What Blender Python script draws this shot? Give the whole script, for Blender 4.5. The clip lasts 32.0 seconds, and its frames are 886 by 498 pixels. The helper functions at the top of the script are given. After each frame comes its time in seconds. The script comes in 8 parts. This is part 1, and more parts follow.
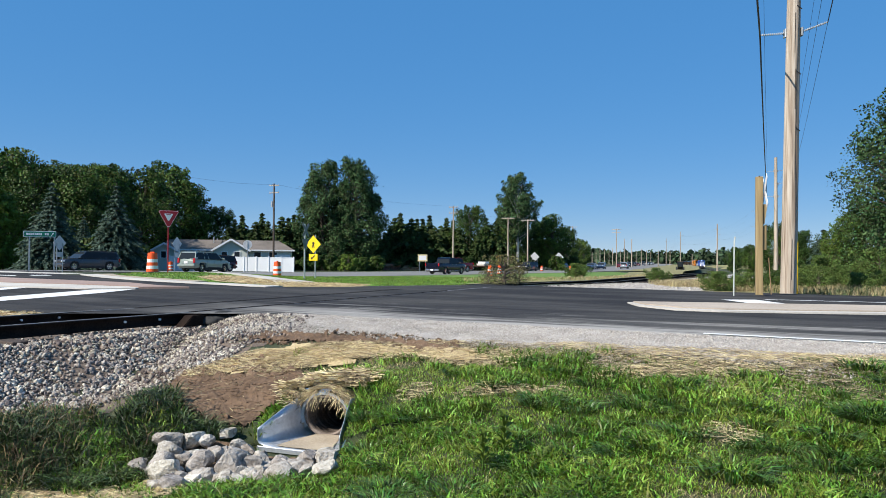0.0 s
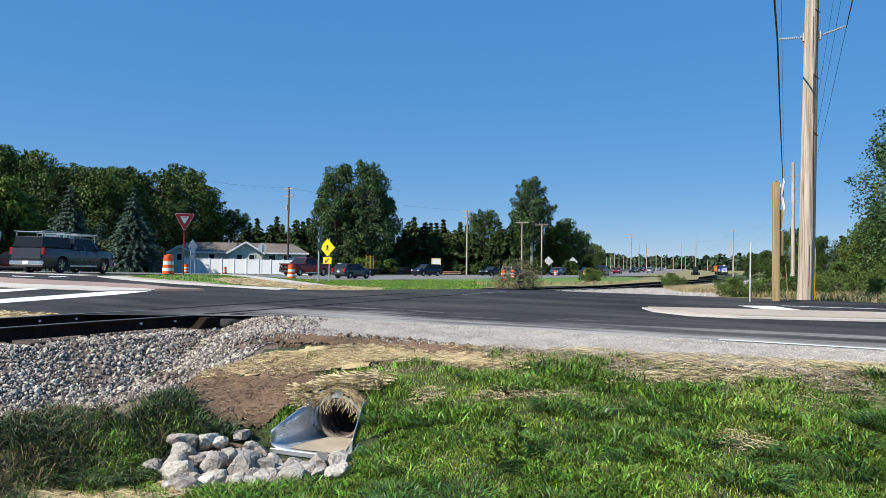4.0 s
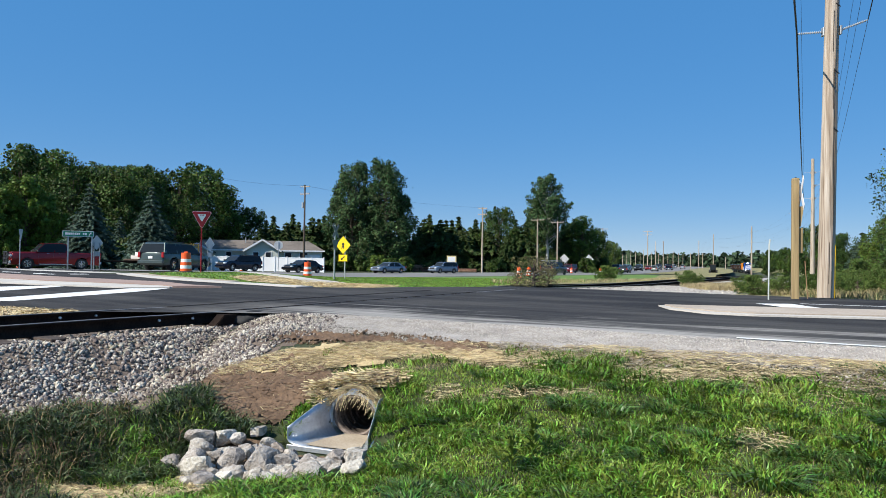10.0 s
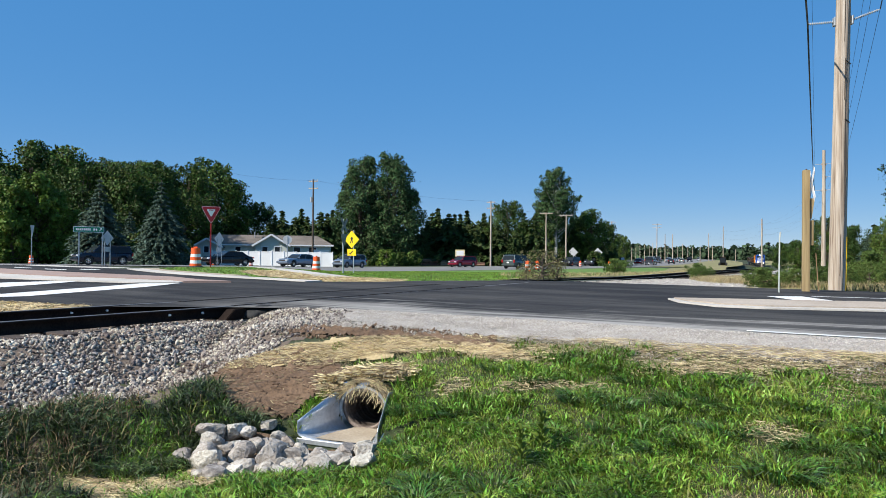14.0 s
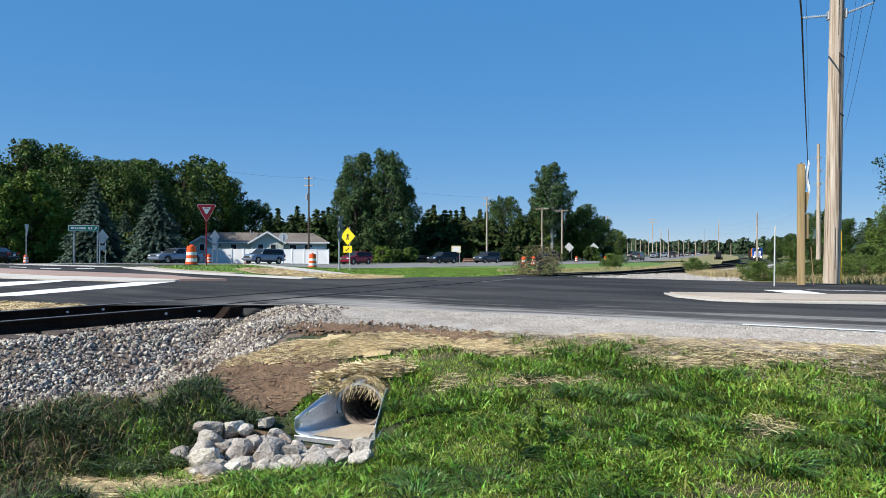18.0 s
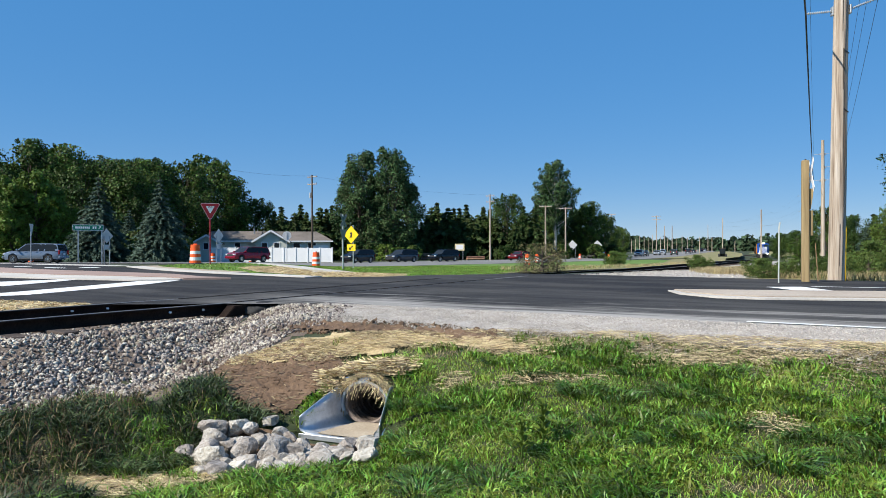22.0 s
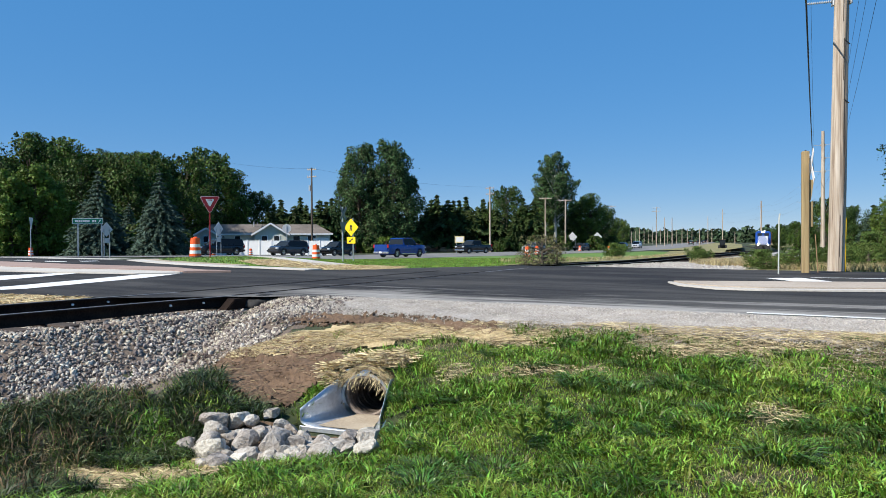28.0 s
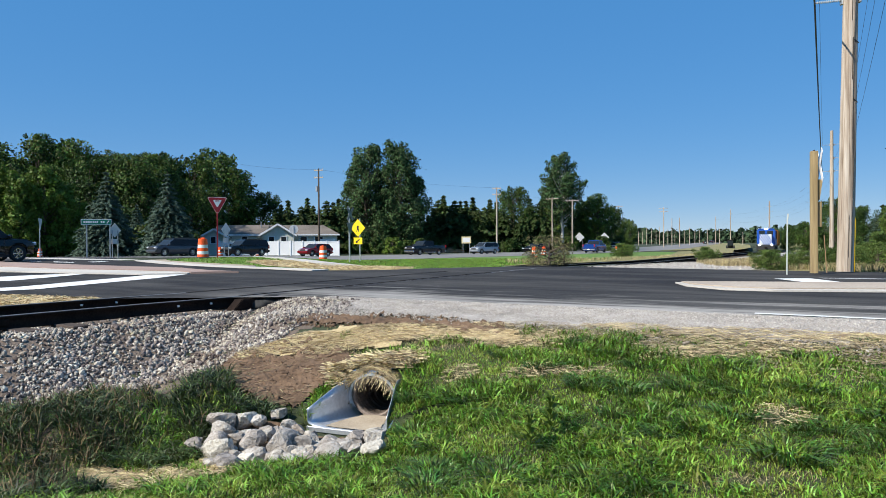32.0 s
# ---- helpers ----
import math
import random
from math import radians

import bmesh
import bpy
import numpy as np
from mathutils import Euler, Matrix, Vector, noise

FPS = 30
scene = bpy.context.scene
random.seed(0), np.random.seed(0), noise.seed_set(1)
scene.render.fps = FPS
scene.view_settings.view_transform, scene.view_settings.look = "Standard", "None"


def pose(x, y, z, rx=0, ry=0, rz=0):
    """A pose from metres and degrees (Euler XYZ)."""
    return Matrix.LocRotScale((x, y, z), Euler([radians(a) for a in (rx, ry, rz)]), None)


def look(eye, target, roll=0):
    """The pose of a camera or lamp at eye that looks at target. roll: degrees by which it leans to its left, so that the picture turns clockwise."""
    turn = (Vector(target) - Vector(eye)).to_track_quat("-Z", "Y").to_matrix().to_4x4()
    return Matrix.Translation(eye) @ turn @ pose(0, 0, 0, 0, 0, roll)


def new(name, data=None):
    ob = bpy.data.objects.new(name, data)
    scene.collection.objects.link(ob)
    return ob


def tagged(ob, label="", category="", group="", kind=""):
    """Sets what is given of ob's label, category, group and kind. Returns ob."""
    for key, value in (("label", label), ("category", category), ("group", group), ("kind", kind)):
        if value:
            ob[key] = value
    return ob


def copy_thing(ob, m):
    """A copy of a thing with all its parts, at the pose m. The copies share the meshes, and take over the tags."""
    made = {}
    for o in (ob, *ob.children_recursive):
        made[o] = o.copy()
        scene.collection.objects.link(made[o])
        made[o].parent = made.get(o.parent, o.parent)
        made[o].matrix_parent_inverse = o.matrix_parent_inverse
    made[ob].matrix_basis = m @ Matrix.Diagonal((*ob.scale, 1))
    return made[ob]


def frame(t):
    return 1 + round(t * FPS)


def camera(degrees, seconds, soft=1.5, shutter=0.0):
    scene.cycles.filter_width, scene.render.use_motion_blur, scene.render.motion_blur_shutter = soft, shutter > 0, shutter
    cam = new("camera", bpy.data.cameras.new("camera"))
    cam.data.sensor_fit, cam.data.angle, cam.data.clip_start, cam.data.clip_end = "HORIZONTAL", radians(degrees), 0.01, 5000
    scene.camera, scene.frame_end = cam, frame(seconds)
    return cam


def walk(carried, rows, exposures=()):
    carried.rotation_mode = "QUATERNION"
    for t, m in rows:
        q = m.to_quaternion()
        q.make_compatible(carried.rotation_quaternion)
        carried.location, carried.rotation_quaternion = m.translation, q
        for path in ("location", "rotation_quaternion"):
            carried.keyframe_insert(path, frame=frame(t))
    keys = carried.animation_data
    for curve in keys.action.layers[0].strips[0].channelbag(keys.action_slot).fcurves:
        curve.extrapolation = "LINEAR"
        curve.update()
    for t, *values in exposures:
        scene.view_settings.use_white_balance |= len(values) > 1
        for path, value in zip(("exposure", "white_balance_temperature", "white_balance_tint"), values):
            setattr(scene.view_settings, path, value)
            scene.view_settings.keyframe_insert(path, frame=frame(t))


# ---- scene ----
EYE = (0.0, 0.0, 1.6)
cam = camera(66.0, 32.0, soft=0.65)
walk(cam, [
    (0, pose(*EYE, 90.902, -0.400, -0.006)),
    (0.5, pose(*EYE, 90.934, -0.476, -0.124)),
    (1, pose(*EYE, 91.059, -0.601, -0.222)),
    (1.5, pose(*EYE, 91.247, -0.589, -0.259)),
    (2, pose(*EYE, 91.303, -0.677, -0.304)),
    (2.5, pose(*EYE, 91.141, -0.637, -0.202)),
    (3, pose(*EYE, 91.175, -0.690, 0.417)),
    (3.5, pose(*EYE, 91.224, -0.756, 0.837)),
    (5.5, pose(*EYE, 91.190, -0.658, 1.988)),
    (6, pose(*EYE, 91.166, -0.738, 2.209)),
    (6.5, pose(*EYE, 91.144, -0.757, 2.235)),
    (7, pose(*EYE, 91.131, -0.814, 2.139)),
    (7.5, pose(*EYE, 91.021, -0.747, 2.158)),
    (8, pose(*EYE, 90.990, -0.849, 2.241)),
    (8.5, pose(*EYE, 91.010, -0.930, 2.237)),
    (9, pose(*EYE, 90.999, -0.902, 2.279)),
    (9.5, pose(*EYE, 90.959, -0.781, 2.321)),
    (10, pose(*EYE, 90.994, -0.737, 2.423)),
    (10.5, pose(*EYE, 90.950, -0.613, 2.628)),
    (11, pose(*EYE, 90.876, -0.466, 3.011)),
    (11.5, pose(*EYE, 90.878, -0.357, 3.267)),
    (12, pose(*EYE, 90.796, -0.397, 3.359)),
    (12.5, pose(*EYE, 90.659, -0.456, 3.322)),
    (13, pose(*EYE, 90.558, -0.502, 3.293)),
    (13.5, pose(*EYE, 90.489, -0.542, 3.289)),
    (14, pose(*EYE, 90.474, -0.488, 3.137)),
    (14.5, pose(*EYE, 90.451, -0.387, 3.002)),
    (16.5, pose(*EYE, 90.273, -0.062, 2.808)),
    (17, pose(*EYE, 90.228, -0.101, 2.804)),
    (17.5, pose(*EYE, 90.208, -0.063, 2.817)),
    (18, pose(*EYE, 90.158, -0.060, 2.817)),
    (18.5, pose(*EYE, 90.072, -0.114, 2.823)),
    (19, pose(*EYE, 90.073, -0.114, 2.883)),
    (19.5, pose(*EYE, 90.074, -0.133, 2.987)),
    (20, pose(*EYE, 90.102, -0.056, 3.080)),
    (20.5, pose(*EYE, 90.058, 0.060, 3.143)),
    (21, pose(*EYE, 90.052, 0.043, 3.146)),
    (21.5, pose(*EYE, 90.020, 0.045, 3.155)),
    (22, pose(*EYE, 89.990, 0.142, 3.106)),
    (22.5, pose(*EYE, 89.934, 0.128, 3.044)),
    (23, pose(*EYE, 89.842, 0.263, 3.089)),
    (23.5, pose(*EYE, 89.796, 0.364, 3.070)),
    (24, pose(*EYE, 89.680, 0.365, 3.027)),
    (24.5, pose(*EYE, 89.641, 0.257, 3.026)),
    (25, pose(*EYE, 89.638, 0.281, 3.038)),
    (25.5, pose(*EYE, 89.557, 0.320, 3.093)),
    (27.5, pose(*EYE, 89.390, 0.366, 3.085)),
    (28, pose(*EYE, 89.348, 0.333, 3.099)),
    (28.5, pose(*EYE, 89.335, 0.325, 3.117)),
    (29, pose(*EYE, 89.268, 0.314, 3.150)),
    (29.5, pose(*EYE, 89.306, 0.288, 3.221)),
    (30, pose(*EYE, 89.301, 0.402, 3.296)),
    (30.5, pose(*EYE, 89.314, 0.382, 3.460)),
    (31, pose(*EYE, 89.345, 0.297, 3.513)),
    (31.5, pose(*EYE, 89.365, 0.452, 3.580)),
    (32, pose(*EYE, 89.396, 0.379, 3.664)),
])

# ---- world and sun ----
SUN_DIR = Vector((-0.62, -0.40, 0.68)).normalized()
world = bpy.data.worlds.new("world")
scene.world = world
world.use_nodes = True
wn = world.node_tree.nodes
sky = wn.new("ShaderNodeTexSky")
sky.sky_type = "NISHITA"
sky.sun_disc = False
sky.sun_elevation = math.asin(SUN_DIR.z)
sky.sun_rotation = math.atan2(SUN_DIR.x, SUN_DIR.y)
sky.air_density, sky.dust_density, sky.ozone_density = 0.85, 0.0, 4.0
sky.altitude = 1500
wn["Background"].inputs["Strength"].default_value = 0.242
sat, gam = wn.new("ShaderNodeHueSaturation"), wn.new("ShaderNodeGamma")
sat.inputs["Saturation"].default_value = 2.06
sat.inputs["Hue"].default_value = 0.505
gam.inputs["Gamma"].default_value = 0.43
world.node_tree.links.new(sky.outputs[0], gam.inputs["Color"])
world.node_tree.links.new(gam.outputs[0], sat.inputs["Color"])
deep = wn.new("ShaderNodeMix")
deep.data_type = "RGBA"
deep.inputs[0].default_value = 0.45
deep.inputs[7].default_value = (0.26, 0.86, 1.96, 1)
world.node_tree.links.new(sat.outputs[0], deep.inputs[6])
world.node_tree.links.new(deep.outputs[2], wn["Background"].inputs["Color"])
sun_data = bpy.data.lights.new("sun", "SUN")
sun_data.energy, sun_data.angle, sun_data.color = 5.0, radians(0.53), (1.0, 0.95, 0.86)
sun = new("sun", sun_data)
sun.matrix_world = look(SUN_DIR * 100, (0, 0, 0))
scene.view_settings.exposure = 0.5


# ---- materials ----
def mat(name, cols, rough=0.8, metal=0.0, big=0.5, small=12.0, bump=0.15, per="none", spec=0.5,
        coords="pos", translucent=0.0, vary=0.15, coat=0.0, grain=None):
    """Noise-mixed procedural surface: cols are two or three base colours, big and small the noise scales per metre."""
    m = bpy.data.materials.new(name)
    m.use_nodes = True
    nt = m.node_tree
    n, l = nt.nodes, nt.links
    bs = n["Principled BSDF"]
    bs.inputs["Roughness"].default_value = rough
    bs.inputs["Metallic"].default_value = metal
    bs.inputs["Specular IOR Level"].default_value = spec
    bs.inputs["Coat Weight"].default_value = coat
    if coords == "pos":
        src = n.new("ShaderNodeNewGeometry").outputs["Position"]
    else:
        src = n.new("ShaderNodeTexCoord").outputs["Object"]
    if grain:
        vm = n.new("ShaderNodeVectorMath")
        vm.operation = "MULTIPLY"
        vm.inputs[1].default_value = grain
        l.new(src, vm.inputs[0])
        src = vm.outputs[0]
    n1, n2 = n.new("ShaderNodeTexNoise"), n.new("ShaderNodeTexNoise")
    for k, s, d in ((n1, big, 4), (n2, small, 6)):
        k.inputs["Scale"].default_value = s
        k.inputs["Detail"].default_value = d
        l.new(src, k.inputs["Vector"])
    mixer = n.new("ShaderNodeMix")
    mixer.data_type = "FLOAT"
    mixer.inputs[0].default_value = 0.5
    l.new(n1.outputs["Fac"], mixer.inputs[2])
    l.new(n2.outputs["Fac"], mixer.inputs[3])
    ramp = n.new("ShaderNodeValToRGB")
    el = ramp.color_ramp.elements
    el[0].position, el[1].position = 0.36, 0.64
    el[0].color, el[1].color = (*cols[0], 1), (*cols[-1], 1)
    if len(cols) == 3:
        e = el.new(0.5)
        e.color = (*cols[1], 1)
    l.new(mixer.outputs[0], ramp.inputs[0])
    out = ramp.outputs[0]
    if per != "none":
        rnd = n.new("ShaderNodeObjectInfo").outputs["Random"] if per == "object" else n.new("ShaderNodeNewGeometry").outputs["Random Per Island"]
        hsv = n.new("ShaderNodeHueSaturation")
        mr = n.new("ShaderNodeMapRange")
        mr.inputs[3].default_value, mr.inputs[4].default_value = 1 - vary * 2, 1 + vary * 2
        l.new(rnd, mr.inputs[0])
        l.new(mr.outputs[0], hsv.inputs["Value"])
        mh = n.new("ShaderNodeMapRange")
        mh.inputs[3].default_value, mh.inputs[4].default_value = 0.5 - vary * 0.12, 0.5 + vary * 0.12
        l.new(rnd, mh.inputs[0])
        l.new(mh.outputs[0], hsv.inputs["Hue"])
        l.new(out, hsv.inputs["Color"])
        out = hsv.outputs[0]
    l.new(out, bs.inputs["Base Color"])
    if bump:
        b = n.new("ShaderNodeBump")
        b.inputs["Strength"].default_value = bump
        b.inputs["Distance"].default_value = 0.02
        l.new(n2.outputs["Fac"], b.inputs["Height"])
        l.new(b.outputs[0], bs.inputs["Normal"])
    if translucent:
        tr = n.new("ShaderNodeBsdfTranslucent")
        ms = n.new("ShaderNodeMixShader")
        ms.inputs[0].default_value = translucent
        l.new(out, tr.inputs["Color"])
        l.new(bs.outputs[0], ms.inputs[1])
        l.new(tr.outputs[0], ms.inputs[2])
        l.new(ms.outputs[0], n["Material Output"].inputs["Surface"])
    return m


def glass(name, tint=(0.02, 0.025, 0.03)):
    m = bpy.data.materials.new(name)
    m.use_nodes = True
    bs = m.node_tree.nodes["Principled BSDF"]
    bs.inputs["Base Color"].default_value = (*tint, 1)
    bs.inputs["Roughness"].default_value = 0.02
    bs.inputs["Specular IOR Level"].default_value = 0.12
    return m


def glow(name, col, strength):
    m = bpy.data.materials.new(name)
    m.use_nodes = True
    bs = m.node_tree.nodes["Principled BSDF"]
    bs.inputs["Base Color"].default_value = (*col, 1)
    bs.inputs["Emission Color"].default_value = (*col, 1)
    bs.inputs["Emission Strength"].default_value = strength
    return m


M = {}
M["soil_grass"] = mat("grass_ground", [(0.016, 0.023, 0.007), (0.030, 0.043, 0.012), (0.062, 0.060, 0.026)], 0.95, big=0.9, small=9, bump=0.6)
M["lawn"] = mat("lawn", [(0.075, 0.14, 0.018), (0.13, 0.23, 0.03)], 0.9, big=0.25, small=6, bump=0.5)
M["dry_grass"] = mat("dry_grass", [(0.12, 0.13, 0.045), (0.30, 0.25, 0.11)], 0.95, big=0.25, small=4, bump=0.6)
M["asphalt"] = mat("fresh_asphalt", [(0.018, 0.018, 0.020), (0.028, 0.028, 0.030), (0.042, 0.041, 0.039)], 0.95, spec=0.12, big=0.35, small=45, bump=0.35)
def streak(m, c, turn, lo=0.50, hi=0.72, sx=0.12, sy=1.6, amount=0.75):
    """Lays long worn streaks of colour c over a material, turned to run with the road."""
    n, l = m.node_tree.nodes, m.node_tree.links
    bs = n["Principled BSDF"]
    old = bs.inputs["Base Color"].links[0].from_socket
    geo, mp, tx, mr, mx = n.new("ShaderNodeNewGeometry"), n.new("ShaderNodeMapping"), n.new("ShaderNodeTexNoise"), n.new("ShaderNodeMapRange"), n.new("ShaderNodeMix")
    mp.vector_type = "TEXTURE"
    mp.inputs["Rotation"].default_value = (0, 0, radians(turn))
    mp.inputs["Scale"].default_value = (1 / sx, 1 / sy, 1)
    tx.inputs["Scale"].default_value, tx.inputs["Detail"].default_value, tx.inputs["Roughness"].default_value = 1.0, 8, 0.65
    mr.inputs[1].default_value, mr.inputs[2].default_value, mr.inputs[4].default_value = lo, hi, amount
    mx.data_type = "RGBA"
    mx.inputs[7].default_value = (*c, 1)
    l.new(geo.outputs["Position"], mp.inputs[0])
    l.new(mp.outputs[0], tx.inputs["Vector"])
    l.new(tx.outputs["Fac"], mr.inputs[0])
    l.new(mr.outputs[0], mx.inputs[0])
    l.new(old, mx.inputs[6])
    l.new(mx.outputs[2], bs.inputs["Base Color"])


streak(M["asphalt"], (0.11, 0.106, 0.10), -27, 0.44, 0.72, 0.22, 1.0, 0.6)


def dust(m, c):
    """Gravel dust swept over the near edge of the side road, fading out in streaks across it."""
    n, l = m.node_tree.nodes, m.node_tree.links
    bs = n["Principled BSDF"]
    old = bs.inputs["Base Color"].links[0].from_socket
    geo, dot, mp, tx, mx = n.new("ShaderNodeNewGeometry"), n.new("ShaderNodeVectorMath"), n.new("ShaderNodeMapping"), n.new("ShaderNodeTexNoise"), n.new("ShaderNodeMix")
    dot.operation = "DOT_PRODUCT"
    dot.inputs[1].default_value = (0.452, 0.892, 0)
    mp.vector_type = "TEXTURE"
    mp.inputs["Rotation"].default_value = (0, 0, radians(-26))
    mp.inputs["Scale"].default_value = (5.0, 0.45, 1)
    tx.inputs["Scale"].default_value, tx.inputs["Detail"].default_value, tx.inputs["Roughness"].default_value = 1.0, 9, 0.7
    l.new(geo.outputs["Position"], dot.inputs[0])
    l.new(geo.outputs["Position"], mp.inputs[0])
    l.new(mp.outputs[0], tx.inputs["Vector"])
    ops = []
    for op, k in (("SUBTRACT", 8.95), ("ABSOLUTE", 0), ("MULTIPLY", -0.46)):
        q = n.new("ShaderNodeMath")
        q.operation = op
        q.inputs[1].default_value = k
        l.new(ops[-1].outputs[0] if ops else dot.outputs["Value"], q.inputs[0])
        ops.append(q)
    nz = n.new("ShaderNodeMath")
    nz.operation = "MULTIPLY_ADD"
    nz.inputs[1].default_value = 5.0
    nz.inputs[2].default_value = -1.7
    l.new(tx.outputs["Fac"], nz.inputs[0])
    ad = n.new("ShaderNodeMath")
    ad.operation, ad.use_clamp = "ADD", True
    l.new(nz.outputs[0], ad.inputs[0])
    l.new(ops[-1].outputs[0], ad.inputs[1])
    sp, mr, mu = n.new("ShaderNodeSeparateXYZ"), n.new("ShaderNodeMapRange"), n.new("ShaderNodeMath")
    mr.inputs[1].default_value, mr.inputs[2].default_value = -5.5, -1.5
    mu.operation = "MULTIPLY"
    l.new(geo.outputs["Position"], sp.inputs[0])
    l.new(sp.outputs["X"], mr.inputs[0])
    l.new(mr.outputs[0], mu.inputs[0])
    l.new(ad.outputs[0], mu.inputs[1])
    mx.data_type = "RGBA"
    mx.inputs[7].default_value = (*c, 1)
    l.new(mu.outputs[0], mx.inputs[0])
    l.new(old, mx.inputs[6])
    l.new(mx.outputs[2], bs.inputs["Base Color"])


dust(M["asphalt"], (0.34, 0.325, 0.30))
M["asphalt_old"] = mat("old_asphalt", [(0.14, 0.135, 0.13), (0.22, 0.215, 0.205)], 0.88, big=0.2, small=25, bump=0.2)
M["gravel_bed"] = mat("crushed_gravel", [(0.24, 0.22, 0.195), (0.36, 0.335, 0.305), (0.47, 0.44, 0.405)], 0.95, big=2.0, small=55, bump=1.0)
M["ballast_bed"] = mat("ballast_bed", [(0.085, 0.060, 0.044), (0.19, 0.145, 0.110)], 0.95, big=1.2, small=30, bump=1.0)
M["concrete"] = mat("pale_concrete", [(0.42, 0.39, 0.345), (0.57, 0.535, 0.48)], 0.85, big=0.6, small=20, bump=0.15)
M["brick_red_concrete"] = mat("tinted_concrete", [(0.27, 0.185, 0.15), (0.36, 0.26, 0.215)], 0.85, big=0.6, small=20, bump=0.15)
M["tan_concrete"] = mat("tan_concrete", [(0.33, 0.27, 0.21), (0.47, 0.40, 0.325)], 0.85, big=0.6, small=20, bump=0.15)
M["road_paint"] = mat("road_paint", [(0.62, 0.62, 0.60), (0.80, 0.80, 0.78)], 0.7, big=2, small=40, bump=0.15)
M["straw_mat"] = mat("straw_mat", [(0.25, 0.185, 0.09), (0.45, 0.345, 0.18), (0.60, 0.48, 0.28)], 0.95, big=1.5, small=25, bump=1.0)
M["dirt"] = mat("bare_dirt", [(0.070, 0.042, 0.025), (0.19, 0.120, 0.072)], 0.97, big=2.5, small=22, bump=1.0)
M["rail_steel"] = mat("rusty_rail_steel", [(0.010, 0.007, 0.006), (0.030, 0.020, 0.015)], 0.95, spec=0.08, big=3, small=40, bump=0.3)
M["rail_head"] = mat("worn_rail_head", [(0.16, 0.145, 0.13), (0.30, 0.28, 0.26)], 0.5, metal=0.5, big=3, small=40, bump=0.05)
M["tie_wood"] = mat("creosoted_wood", [(0.04, 0.03, 0.024), (0.10, 0.075, 0.055)], 0.95, big=3, small=30, bump=0.6, per="object")
M["stone"] = mat("ballast_stone", [(0.155, 0.115, 0.085), (0.265, 0.226, 0.195), (0.42, 0.38, 0.34)], 0.9, big=1.3, small=45, bump=0.4, per="island", vary=0.42)
M["rock"] = mat("limestone_rock", [(0.20, 0.17, 0.14), (0.36, 0.325, 0.28), (0.48, 0.45, 0.41)], 0.9, big=5, small=40, bump=0.9, per="object", vary=0.14)
M["galvanised"] = mat("galvanised_steel", [(0.44, 0.47, 0.51), (0.62, 0.65, 0.69)], 0.33, metal=0.6, big=6, small=30, bump=0.05)
# stain brown made darker: the pipe's inner shade is put into the colour
M["pipe_dark"] = mat("stained_shaded_pipe", [(0.035, 0.026, 0.02), (0.12, 0.092, 0.072)], 0.7, metal=0.2, big=6, small=30, bump=0.3)
M["pipe_rust"] = mat("rusty_pipe_rim", [(0.085, 0.062, 0.048), (0.24, 0.19, 0.155)], 0.8, big=6, small=30, bump=0.3)
M["sand"] = mat("wet_sand", [(0.30, 0.24, 0.17), (0.42, 0.35, 0.26)], 0.9, big=5, small=50, bump=0.3)
M["pole_wood"] = mat("weathered_pole_wood", [(0.17, 0.12, 0.08), (0.40, 0.325, 0.25), (0.54, 0.475, 0.395)], 0.9, big=9, small=34, bump=0.8, grain=(1, 1, 0.025))
M["post_wood"] = mat("treated_post_wood", [(0.20, 0.135, 0.06), (0.36, 0.265, 0.13)], 0.85, big=8, small=30, bump=0.5, grain=(1, 1, 0.04))
M["bark"] = mat("bark", [(0.05, 0.037, 0.027), (0.13, 0.10, 0.075)], 0.95, big=2, small=18, bump=0.8)
M["birch_bark"] = mat("pale_bark", [(0.30, 0.28, 0.24), (0.55, 0.53, 0.48)], 0.9, big=2, small=10, bump=0.5)
M["white_paint"] = mat("white_vinyl", [(0.74, 0.75, 0.76), (0.82, 0.83, 0.84)], 0.55, big=0.8, small=8, bump=0.03)
M["siding"] = mat("grey_siding", [(0.54, 0.55, 0.48), (0.62, 0.63, 0.55)], 0.7, big=0.8, small=8, bump=0.05)
M["shingle"] = mat("asphalt_shingle", [(0.10, 0.085, 0.070), (0.19, 0.160, 0.135)], 0.95, big=0.6, small=9, bump=0.4)
M["steel_post"] = mat("galvanised_post", [(0.34, 0.36, 0.37), (0.48, 0.50, 0.51)], 0.45, metal=0.6, big=3, small=20, bump=0.05)
# sign_back darkened: the shade on the crossbuck's turned-away side is in the colour
M["crossbuck_back"] = mat("shaded_crossbuck_back", [(0.12, 0.125, 0.13), (0.19, 0.195, 0.20)], 0.7, big=3, small=20, bump=0.03)
M["sign_back"] = mat("sign_back_aluminium", [(0.50, 0.50, 0.49), (0.60, 0.60, 0.59)], 0.5, metal=0.12, big=3, small=20, bump=0.03)
M["sign_red"] = mat("sign_red", [(0.32, 0.010, 0.017), (0.40, 0.014, 0.023)], 0.45, big=3, small=20, bump=0)
M["sign_white"] = mat("sign_white", [(0.72, 0.72, 0.72), (0.80, 0.80, 0.80)], 0.45, big=3, small=20, bump=0)
M["sign_green"] = mat("sign_green", [(0.0, 0.15, 0.09), (0.0, 0.19, 0.115)], 0.45, big=3, small=20, bump=0)
M["sign_yellow"] = mat("sign_yellow", [(0.80, 0.52, 0.0), (0.88, 0.60, 0.01)], 0.45, big=3, small=20, bump=0)
